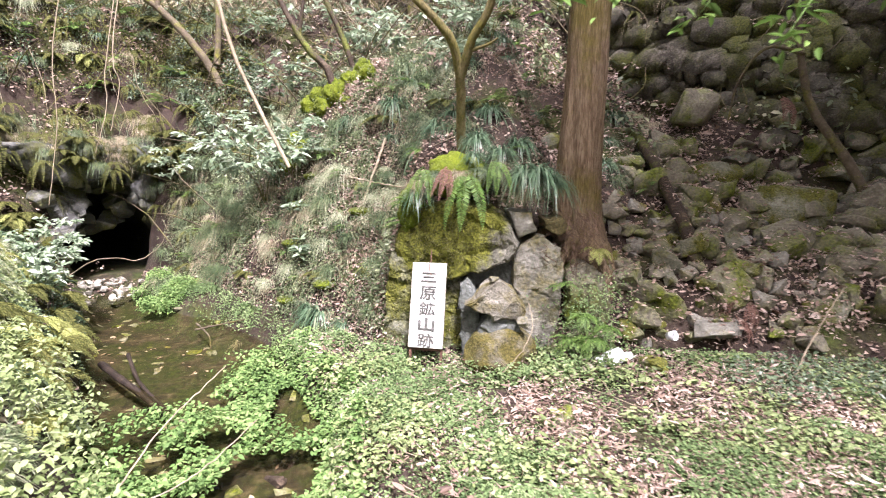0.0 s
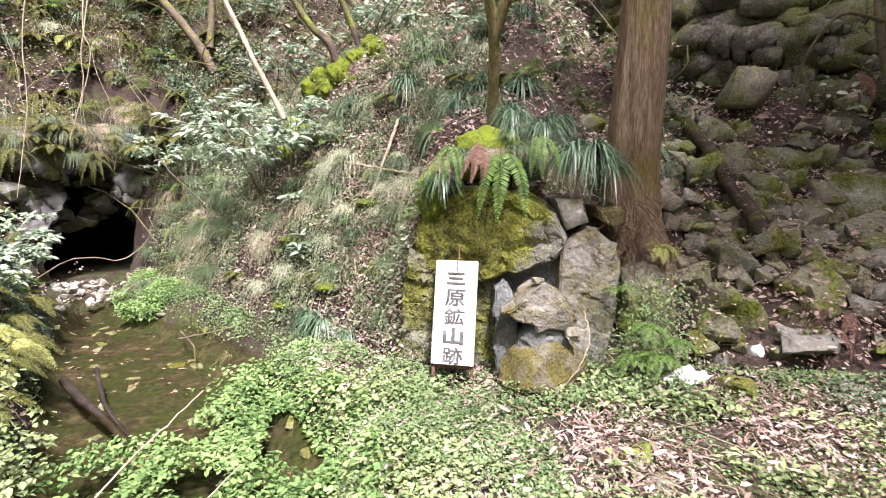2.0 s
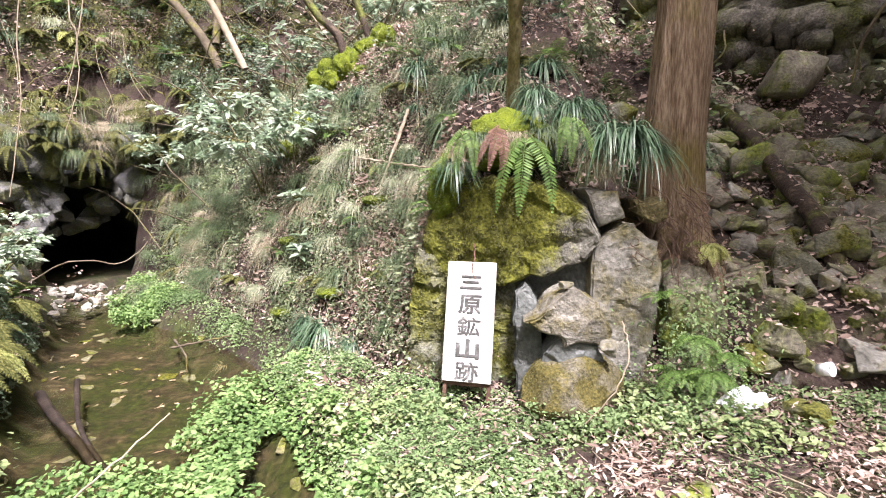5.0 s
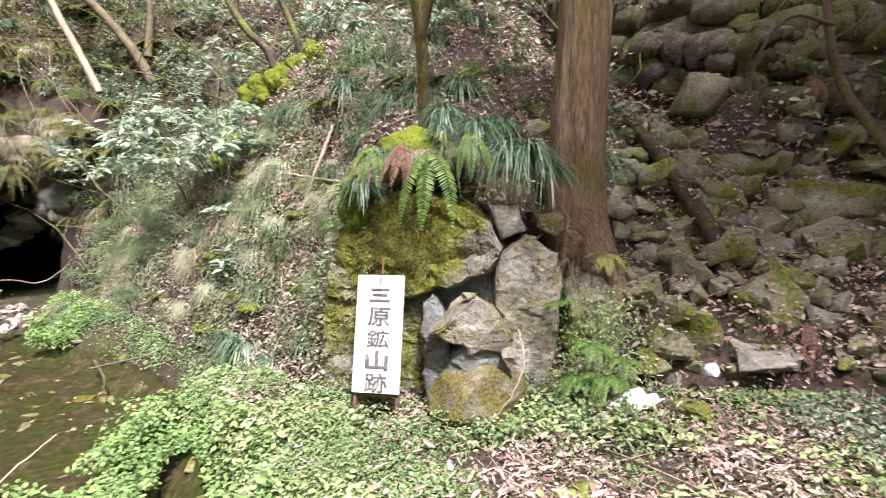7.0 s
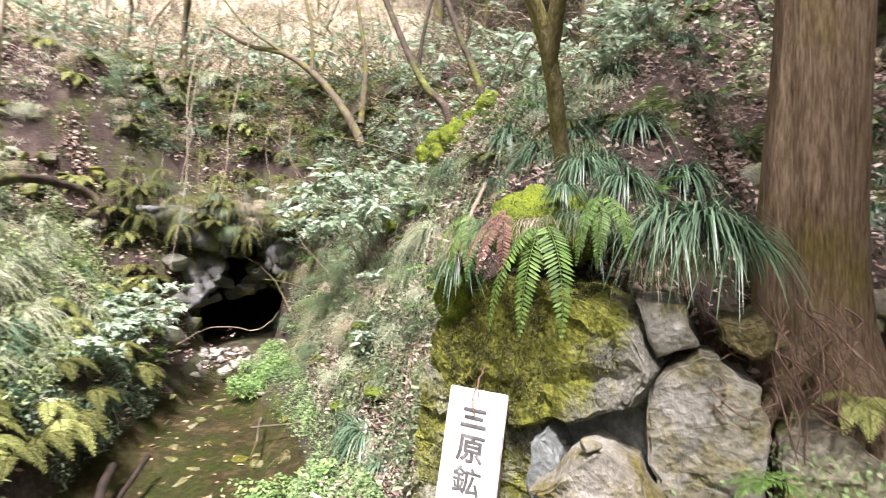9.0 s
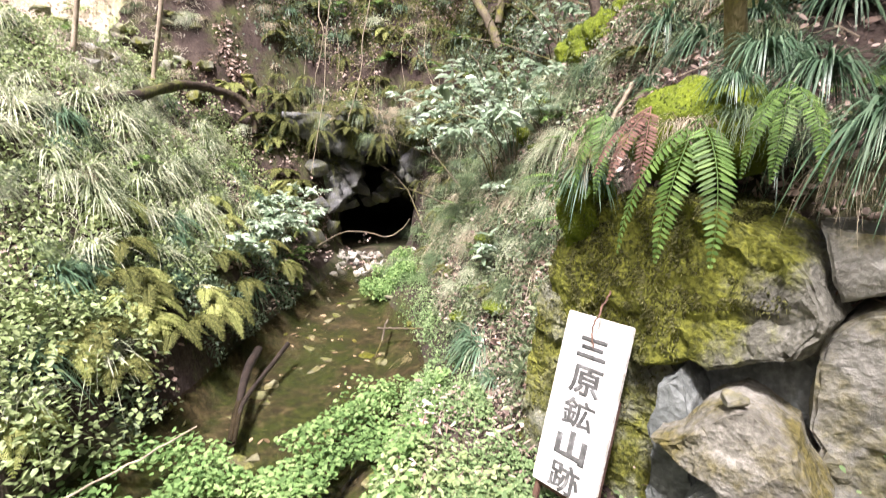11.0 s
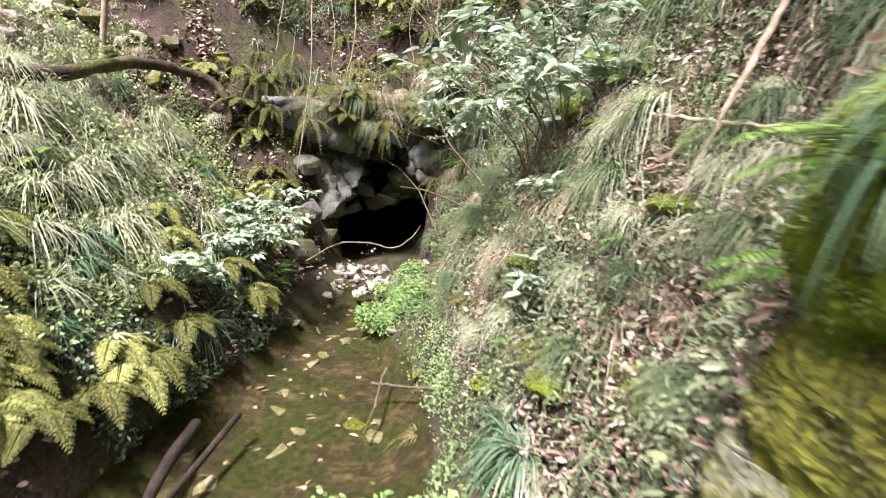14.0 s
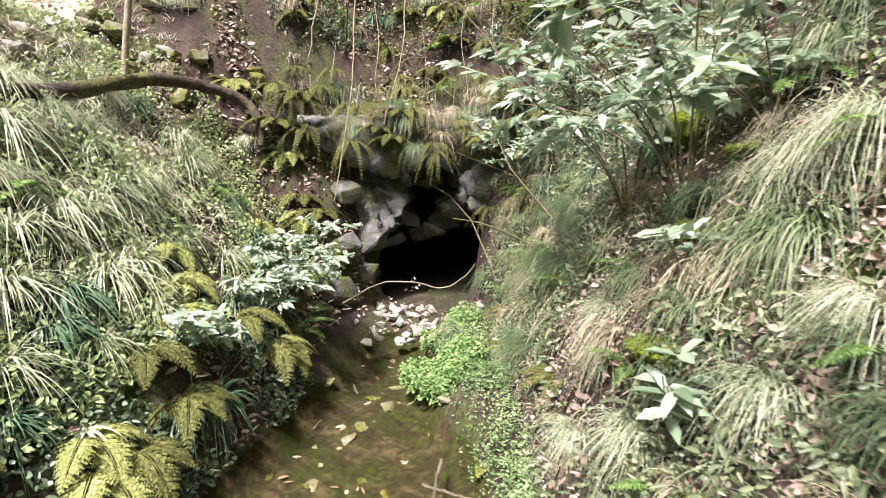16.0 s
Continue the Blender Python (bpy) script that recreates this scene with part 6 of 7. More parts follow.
# slender tree on the mound, forked above
tree("slender_tree", (0.17, 4.98, 1.72), [
    ([(0.02, 0.1, -0.25), (0.0, 0, 0.05), (-0.01, -0.22, 0.45), (-0.06, -0.36, 0.72), (-0.17, -0.46, 0.9), (-0.6, -0.6, 1.28), (-1.2, -0.7, 1.8), (-1.8, -0.7, 2.8)], 0.046, 0.026),
    ([(-0.02, -0.25, 0.5), (0.08, -0.42, 0.82), (0.2, -0.52, 1.0), (0.27, -0.65, 1.35), (0.35, -0.8, 2.2), (0.5, -0.8, 3.6)], 0.04, 0.02),
    ([(0.03, -0.36, 0.72), (0.2, -0.45, 0.76), (0.28, -0.5, 0.8)], 0.018, 0.006)], M_mosstrunk, "slender mossy tree forking low on the mound")
# leaning stems rooted in the mossy bank
tree("leaning_tree", (-1.6, 7.68, 2.36), [([(0.2, 0.05, -0.4), (0.1, 0, 0.1), (0, 0, 0.5), (-0.3, 0.1, 0.8), (-0.75, 0.3, 1.6), (-1.4, 0.6, 3.0), (-1.8, 0.9, 4.6)], 0.06, 0.03), ([(-0.4, 0.15, 1.0), (-0.3, 0.2, 1.6), (-0.1, 0.4, 2.6)], 0.03, 0.012)], M_log, "mossy grey bare tree leaning out from the mossy bank")
tree("leaning_tree", (-1.35, 8.3, 2.8), [([(0.2, 0, -0.5), (-0.1, 0.1, 0.5), (-0.5, 0.3, 1.4), (-0.9, 0.6, 2.6), (-1.0, 1.0, 4.2)], 0.05, 0.025)], M_log, "mossy grey bare tree leaning out from the mossy bank")
tree("leaning_tree", (-4.1, 9.8, 3.0), [([(0.5, 0, -1.0), (0.25, 0, -0.3), (-0.1, 0, 0.4), (-0.8, 0.1, 1.2), (-1.6, 0.2, 1.75), (-2.4, 0.2, 2.0), (-3.4, 0.3, 2.6)], 0.09, 0.03), ([(-0.9, 0.1, 1.3), (-1.0, 0.2, 2.2), (-1.4, 0.3, 3.4)], 0.045, 0.02), ([(-1.6, 0.2, 1.75), (-2.3, 0.0, 2.3), (-3.0, -0.2, 3.2)], 0.03, 0.012), ([(0.1, 0.05, 0.3), (0.1, 0.2, 1.4), (-0.3, 0.4, 3.2)], 0.06, 0.025)], M_branch, "crooked dark tree leaning over the mine mouth")
tree("leaning_tree", (2.1, 10.1, 3.0), [([(0.05, 0, 0), (0, 0, 0.35), (-0.25, 0.1, 1.0), (-0.55, 0.2, 2.0), (-0.7, 0.4, 3.6)], 0.13, 0.08)], M_branch, "mossy trunk leaning from the upper slope")
tree("pale_tree", on_ground(-7.1, 6.0, -0.05), [([(0, 0, -0.1), (0.05, 0.05, 0.4), (0.25, 0.1, 1.2), (0.2, 0.2, 2.2), (0.4, 0.3, 4.0)], 0.038, 0.02), ([(0.25, 0.1, 1.2), (0.5, 0, 1.8), (0.6, -0.2, 3.0)], 0.03, 0.012)], M_twig, "pale bare tree among the stacked rocks")
tree("pale_tree", on_ground(-6.6, 4.9, -0.05), [([(0, 0, -0.1), (0.1, 0.1, 0.7), (0.35, 0.15, 1.5), (0.4, 0.2, 3.6)], 0.032, 0.02)], M_twig, "pale bare tree above the stream bank")
# dead stick that hangs from above, its end free
limb_pole = thing("hanging_dead_branch", (-0.79, 2.77, 1.5), "bleached dead branch hanging down from a tree", "branch")
limb("stick", [(0, 0, 0), (-0.07, 0.015, 0.14), (-0.14, 0.03, 0.28), (-0.33, 0.1, 0.75), (-0.42, 0.2, 1.6), (-0.3, 0.6, 4.5)], 0.011, 0.009, M_twig, limb_pole, "", 18, 6)

# thin woodland: a few forms, repeated
WOODS = []
for k in range(4):
    r = np.random.RandomState(600 + k)
    lx, ly = r.uniform(-1.2, 1.2), r.uniform(-0.6, 0.6)
    limbs = [([(0, 0, -0.3), (0.1 * lx + r.normal(0, 0.15), 0.1 * ly, 1.0), (0.3 * lx + r.normal(0, 0.25), 0.3 * ly, 2.0), (0.5 * lx + r.normal(0, 0.3), 0.4 * ly, 3.2), (lx, ly, 6.0)], 0.07, 0.03)]
    for j in range(5):
        z0 = r.uniform(0.8, 4.5)
        b = np.array([lx * (z0 / 6) ** 1.3, ly * (z0 / 6) ** 1.3, z0])
        e = b + rand_way(r, 1, 0.1)[0] * r.uniform(0.8, 2.0) + [0, 0, r.uniform(0.4, 1.4)]
        limbs.append(([b, (b + e) / 2 + r.normal(0, 0.12, 3), e], 0.028, 0.008))
    WOODS.append(tree("sapling", (0, 0, -20), limbs, M_twig if k % 2 else M_branch, "thin bare woodland sapling on the hillside"))
r = np.random.RandomState(66)
spots = []
for k in range(400):
    x, y = r.uniform(-15, 8), r.uniform(7.5, 20)
    d, z, _ = along(np.array(x), np.array(y), ZONE)
    if inside_floor(np.array(x), np.array(y)) or d < 2.4 or (x > 1.5 and d < 4.5) or any(math.hypot(x - a, y - b) < 0.9 for a, b in spots):
        continue
    spots.append((x, y))
    if len(spots) > 26:
        break
for k, (x, y) in enumerate(spots):
    m = pose(x, y, float(ground(x, y)), 0, 0, r.uniform(0, 360)) @ Matrix.Scale(r.uniform(0.6, 1.2), 4)
    if k < 4:
        WOODS[k].matrix_basis = m
    else:
        copy_thing(WOODS[k % 4], Matrix()).matrix_basis = m

# evergreen trees that close the valley above, and unseen ones added behind for reflections
BIG = []
for k in range(3):
    r = np.random.RandomState(640 + k)
    limbs = [([(0, 0, -0.5), (0.05, 0, 3), (0.1, 0.1, 7), (0, 0.2, 11)], 0.17, 0.05)]
    for j in range(7):
        z0 = r.uniform(3.5, 9)
        w = rand_way(r, 1, 0.1)[0]
        limbs.append(([(0.08, 0, z0), tuple(w * 0.8 + [0.08, 0, z0 + 0.2]), tuple(w * 1.9 + [0, 0, z0 + 0.1])], 0.04, 0.012))
    BIG.append(tree("woodland_and_shade_tree", (0, 0, -20), limbs, M_branch, "dark evergreen tree of the hillside and of added unseen shade", crown=(2.3, 7.2, 3600, 0.24, 700 + k, (0, 0))))
# first two places: unseen trees added to shade the gully and cliff
PLACES = [(4.5, 2.65), (6.4, 2.4), (4.6, 9.6), (7.6, 7.4), (4.2, 10.8), (6.8, 9.2), (1.2, 11.6), (-0.6, 12.0), (8.2, 5.4), (2.8, 13.5), (-2.2, 15.6), (8.6, 2.4), (9.5, -2), (0.6, 15), (5.5, 14), (9.5, 11), (-18, 5), (7, -8), (2, -13), (-5, -14), (-12, -9), (-14, -2), (11, -9), (-18, 12), (-6.5, 19), (-1, 18)]
r = np.random.RandomState(67)
for k, (x, y) in enumerate(PLACES):
    m = pose(x, y, float(ground(x, y)), 0, 0, r.uniform(0, 360)) @ Matrix.Scale(r.uniform(0.8, 1.25), 4)
    if k < 3:
        BIG[k].matrix_basis = m
    else:
        copy_thing(BIG[k % 3], Matrix()).matrix_basis = m

# leafy twig overhanging the path, and the crooked branch at the cliff
over = thing("overhanging_branch", (1.3, 2.5, 2.45), "leafy evergreen branch overhanging the path", "branch")
limb("stem", [(4.2, 0.6, 0.9), (1.8, 0.2, 0.35), (0.6, 0, 0.02), (0, -0.1, -0.18), (-0.65, 0, -0.1)], 0.02, 0.005, M_branch, over)
r = np.random.RandomState(68)
bb = []
for c in [(0.1, -0.25, -0.42), (-0.6, -0.05, -0.2), (-0.1, 0.1, -0.25), (0.4, 0.2, -0.2), (-0.75, 0.1, -0.12), (0.7, 0.0, -0.1), (1.2, 0.1, 0.1)]:
    n = 16
    bb.append(leaves(np.array(c) + r.normal(0, 0.06, (n, 3)), rand_way(r, n, 0.3), np.tile([0, 0, 1.0], (n, 1)) + r.normal(0, 0.3, (n, 3)), r.uniform(0.06, 0.11, n), r.uniform(0.022, 0.036, n), 0.2, 0.35))
    bb.append(tube(np.array([(c[0] + 0.25, c[1] + 0.1, c[2] + 0.3), (c[0] + 0.1, c[1] + 0.05, c[2] + 0.12), c]), [0.006, 0.004, 0.002], 5))
part("foliage", grid_mesh("foliage", *joined(bb)), M_fern, over)
tree("crooked_branch", (4.0, 6.0, 1.2), [([(0.6, -0.5, -0.4), (0.35, -0.25, 0.3), (0.1, 0.0, 0.85), (-0.05, 0.05, 1.3), (-0.1, 0.2, 2.2)], 0.06, 0.03), ([(-0.05, 0.05, 1.5), (-0.5, 0.0, 1.55), (-0.75, 0.05, 1.2), (-0.8, 0.1, 0.8)], 0.022, 0.009)], M_branch, "crooked grey branch fallen against the cliff", "branch")
fern("dead", (3.75, 6.05, 2.25), -100, 1.2)

# roots, vines and twigs
def vine(name, pts, r0, label, mat=M_twig, r1=None, seed=1):
    t_ = thing(name, pts[0], label, "vine", "hanging vines")
    p = np.array(pts, float)
    limb("strand", p - p[0], r0, r1 or r0 * 0.6, mat, t_, "", 22, 5, 0.15, seed, 0.003)
    return t_


r = np.random.RandomState(72)
for k in range(8):
    u = -1.6 + 3.6 * k / 7 + r.uniform(-0.1, 0.1)
    top = mouth_frame(u, 0.7 + r.uniform(0, 0.5), 3.3 + r.uniform(-0.2, 0.5))
    md = mouth_frame(u + r.uniform(-0.15, 0.15), 0.05, 2.3)
    low = mouth_frame(u + r.uniform(-0.2, 0.2), -0.35, r.uniform(1.2, 2.0))
    vine("hanging_vine", [top, (top + md) / 2 + r.normal(0, 0.06, 3), md, (md + low) / 2 + r.normal(0, 0.07, 3), low], r.uniform(0.002, 0.004), "thin pale vine hanging over the mine mouth", seed=k)
for k, (a, b, h) in enumerate([((-3.5, 5.95, 2.9), (-3.6, 5.9, 1.9), 0), ((-4.6, 7.6, 3.0), (-4.75, 7.4, 1.7), 0), ((-5.3, 7.6, 3.2), (-5.4, 7.3, 1.0), 0)]):
    a, b = np.array(a), np.array(b)
    vine("hanging_vine", [a + [0.3, 0.5, 2.5], a, (a + b) / 2 + [0.08, 0, 0], b], 0.008, "pale vine hanging above the stream", seed=40 + k)
vine("arching_branch", [(-5.25, 7.25, 0.0), (-5.05, 7.55, 0.18), (-4.9, 7.9, 0.16), (-4.75, 8.15, 0.08), (-4.5, 8.2, 0.22), (-4.35, 8.2, 0.38)], 0.008, "thin branch arching in front of the mine mouth")
vine("bank_twig", [(-0.66, 6.24, 1.82), (-0.77, 6.04, 1.45), (-0.90, 5.93, 1.08)], 0.018, "bare curved twig lying on the bank")
vine("bank_twig", [(-1.24, 6.42, 1.41), (-0.77, 5.97, 1.33), (-0.43, 5.67, 1.28)], 0.012, "bare curved twig lying on the bank")
vine("bank_twig", [(0.66, 4.0, 0.45), (0.68, 3.92, 0.3), (0.6, 3.86, 0.12), (0.45, 3.85, -0.05)], 0.005, "thin curved root over the boulders")
vine("stream_stick", [(-3.05, 6.35, -0.40), (-2.9, 6.15, -0.39), (-2.7, 5.9, -0.42), (-2.6, 5.7, -0.5)], 0.013, "wet stick lying in the stream", M_branch)
vine("stream_stick", [(-2.95, 6.1, -0.40), (-2.6, 6.1, -0.33), (-2.3, 6.15, -0.28)], 0.012, "wet stick lying in the stream", M_branch)
vine("stream_stick", [(-1.75, 2.6, -0.2), (-1.7, 3.0, -0.05), (-1.6, 3.3, 0.05), (-1.5, 3.5, 0.15)], 0.006, "bare twig reaching over the stream")
vine("stream_stick", [(-1.7, 2.3, -0.2), (-1.5, 2.7, -0.25), (-1.35, 2.9, -0.2), (-1.2, 3.2, -0.1)], 0.006, "bare twig reaching over the stream")
vine("bank_twig", [(2.6, 3.75, -0.05), (2.8, 3.9, 0.15), (3.05, 4.05, 0.4), (3.25, 4.2, 0.52)], 0.008, "bare stick leaning among the rocks")
r = np.random.RandomState(73)
tw = []
for k in range(260):
    x, y = r.uniform(-5, 1.0), r.uniform(4.8, 9.5)
    if inside_floor(np.array(x), np.array(y)):
        continue
    n = ground_normal(np.array(x), np.array(y))
    b = np.array(on_ground(x, y)) + n * 0.02
    w = r.normal(0, 1, 3)
    w[2] = -abs(w[2]) * 0.5
    L = r.uniform(0.15, 0.55)
    w = unit(w - n * (w @ n) * 0.9)
    tw.append(tube(np.array([b, b + w * L * 0.5 + n * r.uniform(0, 0.08), b + w * L]), [0.004, 0.003, 0.002], 4))
stuff("bank_twigs", joined(tw), M_twig, "thin dead twigs and stalks lying over the bank", "twigs")
tw = []
for k in range(900):
    x, y = r.uniform(-14, 3), r.uniform(8.2, 16)
    b = np.array(on_ground(x, y))
    w = rand_way(r, 1, 0.5)[0] * [1, 0.6, 1]
    w[2] = abs(w[2]) + 0.25
    L = r.uniform(0.7, 2.4)
    tw.append(tube(smooth_line([b, b + w * L * 0.5 + r.normal(0, 0.1, 3), b + w * L + [0, 0, -0.2 * L]], 6), np.linspace(0.012, 0.003, 6), 4))
stuff("brushwood", joined(tw), M_branch, "tangle of bare grey brushwood on the upper slope", "brushwood")

# ---- logs ----
log = thing("fallen_log", (-5.3, 4.6, 1.85), "dark fallen log with moss lying across the bank", "log")
limb("log_wood", [(0, 0, -0.12), (-0.64, 0.75, 0.06), (-1.05, 1.4, 0.26), (-1.2, 1.95, 0.27), (-1.13, 2.32, 0.16), (-1.02, 2.42, -0.02), (-0.97, 2.42, -0.3)], 0.07, 0.042, M_log, log, "", 40, 14, 0.12, 3, 0.004)
log2 = thing("mossy_log", (2.5, 7.0, 1.95), "rotten mossy trunk leaning across the rocks", "log")
limb("log_wood", [(-0.05, 0.4, 0.05), (-0.06, 0, 0.0), (-0.08, -0.75, -0.36), (-0.1, -1.3, -0.72), (-0.14, -1.9, -1.08), (-0.16, -2.2, -1.4)], 0.06, 0.068, M_log, log2, "", 22, 11, 0.14, 4)
log4 = thing("sunken_log", (-3.3, 4.95, -0.4), "dark waterlogged branch lying in the stream", "log")
limb("log_wood", [(-0.1, 0.1, -0.03), (0.3, -0.28, -0.015), (0.7, -0.6, -0.05), (1.0, -0.85, -0.1)], 0.036, 0.024, M_wetwood, log4, "", 18, 9, 0.16, 6)
log3 = thing("sunken_log", (-3.05, 4.95, -0.38), "dark waterlogged branch lying in the stream", "log")
limb("log_wood", [(-0.2, 0.3, -0.02), (0.2, -0.25, -0.05), (0.5, -0.6, -0.04), (0.8, -0.85, -0.1)], 0.022, 0.012, M_wetwood, log3, "", 16, 8, 0.15, 5)


# ---- loose rocks ----
SCREE = "rocks of the rocky gully"
named = [((1.98, 4.55, 0.22), (0.30, 0.26, 0.24), M_rock, "grey angular rock"), ((2.12, 4.95, 0.52), (0.42, 0.34, 0.30), M_moss_rock, "yellow-green mossy rock"), ((2.02, 5.2, 0.62), (0.34, 0.3, 0.26), M_rock, "grey rock with thin moss"),
         ((2.62, 4.7, 0.38), (0.66, 0.5, 0.42), M_rock, "large flat-sided pale rock"), ((2.28, 4.3, 0.1), (0.42, 0.36, 0.12), M_slab, "flat pale stone"), ((1.72, 4.4, 0.18), (0.24, 0.2, 0.2), M_rock, "grey angular rock"),
         ((2.52, 5.62, 1.0), (0.28, 0.24, 0.22), M_rock, "grey angular rock"), ((2.95, 5.5, 0.85), (0.5, 0.4, 0.26), M_rock, "pale broken rock"), ((3.05, 6.35, 1.38), (0.95, 0.6, 0.26), M_moss_rock, "broad mossy rock ledge"), ((2.55, 6.6, 1.5), (0.4, 0.3, 0.2), M_rock, "buff flat rock"),
         ((3.3, 5.15, 0.75), (0.5, 0.4, 0.34), M_rock, "angular grey rock"), ((3.75, 5.7, 1.0), (0.8, 0.6, 0.45), M_moss_rock, "mossy rock slab"), ((3.2, 4.4, 0.25), (0.4, 0.3, 0.2), M_moss_rock, "mossy flat rock"), ((3.0, 4.15, 0.08), (0.32, 0.26, 0.16), M_rock, "grey rock"),
         ((0.80, 3.40, -0.15), (0.26, 0.2, 0.18), M_rock, "grey stone among the leaves"), ((0.82, 3.12, -0.17), (0.2, 0.17, 0.13), M_rock, "grey stone among the leaves"), ((1.15, 3.95, -0.1), (0.2, 0.16, 0.12), M_rock, "grey stone half buried"), ((1.65, 3.95, -0.04), (0.3, 0.24, 0.14), M_moss_rock, "mossy stone half buried"),
         ((1.45, 4.75, 0.5), (0.3, 0.25, 0.3), M_moss_rock, "mossy rock beside the cedar"), ((1.75, 6.6, 1.65), (0.5, 0.4, 0.3), M_moss_rock, "mossy rock on the slope"), ((1.2, 6.2, 1.75), (0.45, 0.35, 0.25), M_moss_rock, "mossy rock on the slope"), ((-1.05, 3.0, -0.4), (0.24, 0.12, 0.08), M_log, "dark wet stone at the water's edge")]
for k, (at, size, mat, lab) in enumerate(named):
    if at[0] > 1.6 and at[1] > 4.2:
        at, size = (at[0], at[1], at[2] + 0.05), tuple(1.28 * v for v in size)
    stone("rock", at, size, 800 + k, mat, lab + " lying in the gully" if at[1] > 4.1 and at[0] > 1.5 else lab + " on the ground", SCREE, (random.uniform(-12, 12), random.uniform(-12, 12), random.uniform(0, 360)), 15)
SHAPES = [(rock_mesh("rock", (1.0, 0.8, 0.62), 860 + k, 13), k) for k in range(8)]
for me, k in SHAPES:
    me.materials.append((M_rock, M_moss_rock, M_rock, M_slab)[k % 4])
def joined_rocks(places):
    """Far stones as one mesh: corners and triangles of the shapes at their poses."""
    vs, ts, o = [], [], 0
    for k, m in places:
        me = SHAPES[k][0]
        me.calc_loop_triangles()
        v = np.array([(m @ c.co)[:] for c in me.vertices])
        vs.append(v)
        ts.append(np.array([t.vertices[:] for t in me.loop_triangles]) + o)
        o += len(v)
    return np.concatenate(vs), np.concatenate(ts)


r = np.random.RandomState(74)
far = []
while len(far) < 230:
    x, y = r.uniform(1.45, 6.0), r.uniform(4.0, 8.2)
    d, z, _ = along(np.array(x), np.array(y), ZONE)
    if inside_floor(np.array(x), np.array(y)) or z[0] < 17.6 or d > 3.2 or (x < 3.6 and y < 5.7):
        continue
    s = r.uniform(0.1, 0.4) * (1 + 0.4 * (x > 2.6)) * (1 + 0.8 * (r.uniform() < 0.12))
    far.append((r.randint(8), pose(*on_ground(x, y, 0.2 * s), r.uniform(-20, 20), r.uniform(-20, 20), r.uniform(0, 360)) @ Matrix.Scale(s, 4)))
stuff("scree", joined_rocks(far), M_rock, "tumbled mossy grey rocks filling the upper gully", "rocks")
done = 0
while done < 150:
    x, y = r.uniform(1.5, 3.6), r.uniform(4.15, 5.7)
    if inside_floor(np.array(x), np.array(y)):
        continue
    s = r.uniform(0.13, 0.3) * (1.7 if r.uniform() < 0.15 else 1)
    ob = new("rock", SHAPES[r.randint(8)][0])
    ob.matrix_world = pose(*on_ground(x, y, 0.22 * s), r.uniform(-25, 25), r.uniform(-25, 25), r.uniform(0, 360)) @ Matrix.Scale(s, 4)
    tagged(ob, "angular mossy grey rock lying in the gully", "rock", SCREE)
    done += 1
# blocks fallen at the foot of the cliff, leaves and plants caught on it
for k in range(16):
    u = r.uniform(0.8, 6.2)
    x, y = cliff_at(u, 1.5, r.uniform(0.15, 0.75))[:2]
    w = r.uniform(0.35, 0.85)
    stone("cliff_rock", on_ground(x, y, 0.05), (w, w * 0.7, w * r.uniform(0.3, 0.5)), 900 + k, M_moss_rock if k % 2 else M_darkrock, "dark mossy block fallen at the foot of the cliff", "blocks below the cliff", (r.uniform(-12, 12), r.uniform(-12, 12), r.uniform(0, 360)), 14)
n = 5200
cu2, cz2 = r.uniform(0, 6.6, n), 1.2 + 4.0 * r.uniform(0, 1, n)
tr2 = (cz2 + 0.16 * cu2 + 0.12 * lumps(cu2 + 3, cz2 + 7, 0.8, 91)) / 0.62
cz2 = cz2 - (tr2 - np.floor(tr2)) * 0.62 + r.uniform(0, 0.09, n)
P = np.array([cliff_at(a_, b_, c_) for a_, b_, c_ in zip(cu2, cz2, r.uniform(0.02, 0.26, n))])
stuff("cliff_litter", leaves(P, rand_way(r, n, 0.4), np.tile([CL_N[0] * 0.5, CL_N[1] * 0.5, 0.8], (n, 1)) + r.normal(0, 0.4, P.shape), r.uniform(0.03, 0.08, n), r.uniform(0.015, 0.035, n), 0.4, 0.1), M_litter, "dead leaves caught on the ledges of the cliff", "leaf litter")
for k in range(30):
    p = tuple(cliff_at(r.uniform(0.1, 6.0), r.uniform(2.0, 4.2), r.uniform(0.08, 0.22)))
    if k % 3 == 0:
        clump("drape_straw", p, -113 + r.uniform(-25, 25), r.uniform(0.5, 0.8))
    else:
        fern("hang" if k % 2 else "olive", p, -113 + r.uniform(-40, 40), r.uniform(0.5, 0.8))
for k in range(9):
    u, z = r.uniform(0.3, 6.0), r.uniform(2.6, 4.4)
    pts_ = [cliff_at(u, z, 0.25), cliff_at(u + r.normal(0, 0.15), z - 0.3, 0.4), cliff_at(u + r.normal(0, 0.3), z - 0.75, 0.38), cliff_at(u + r.normal(0, 0.4), z - 1.2, 0.3)]
    vine("hanging_root", pts_, r.uniform(0.006, 0.012), "bare brown root hanging down the cliff", M_branch, seed=60 + k)
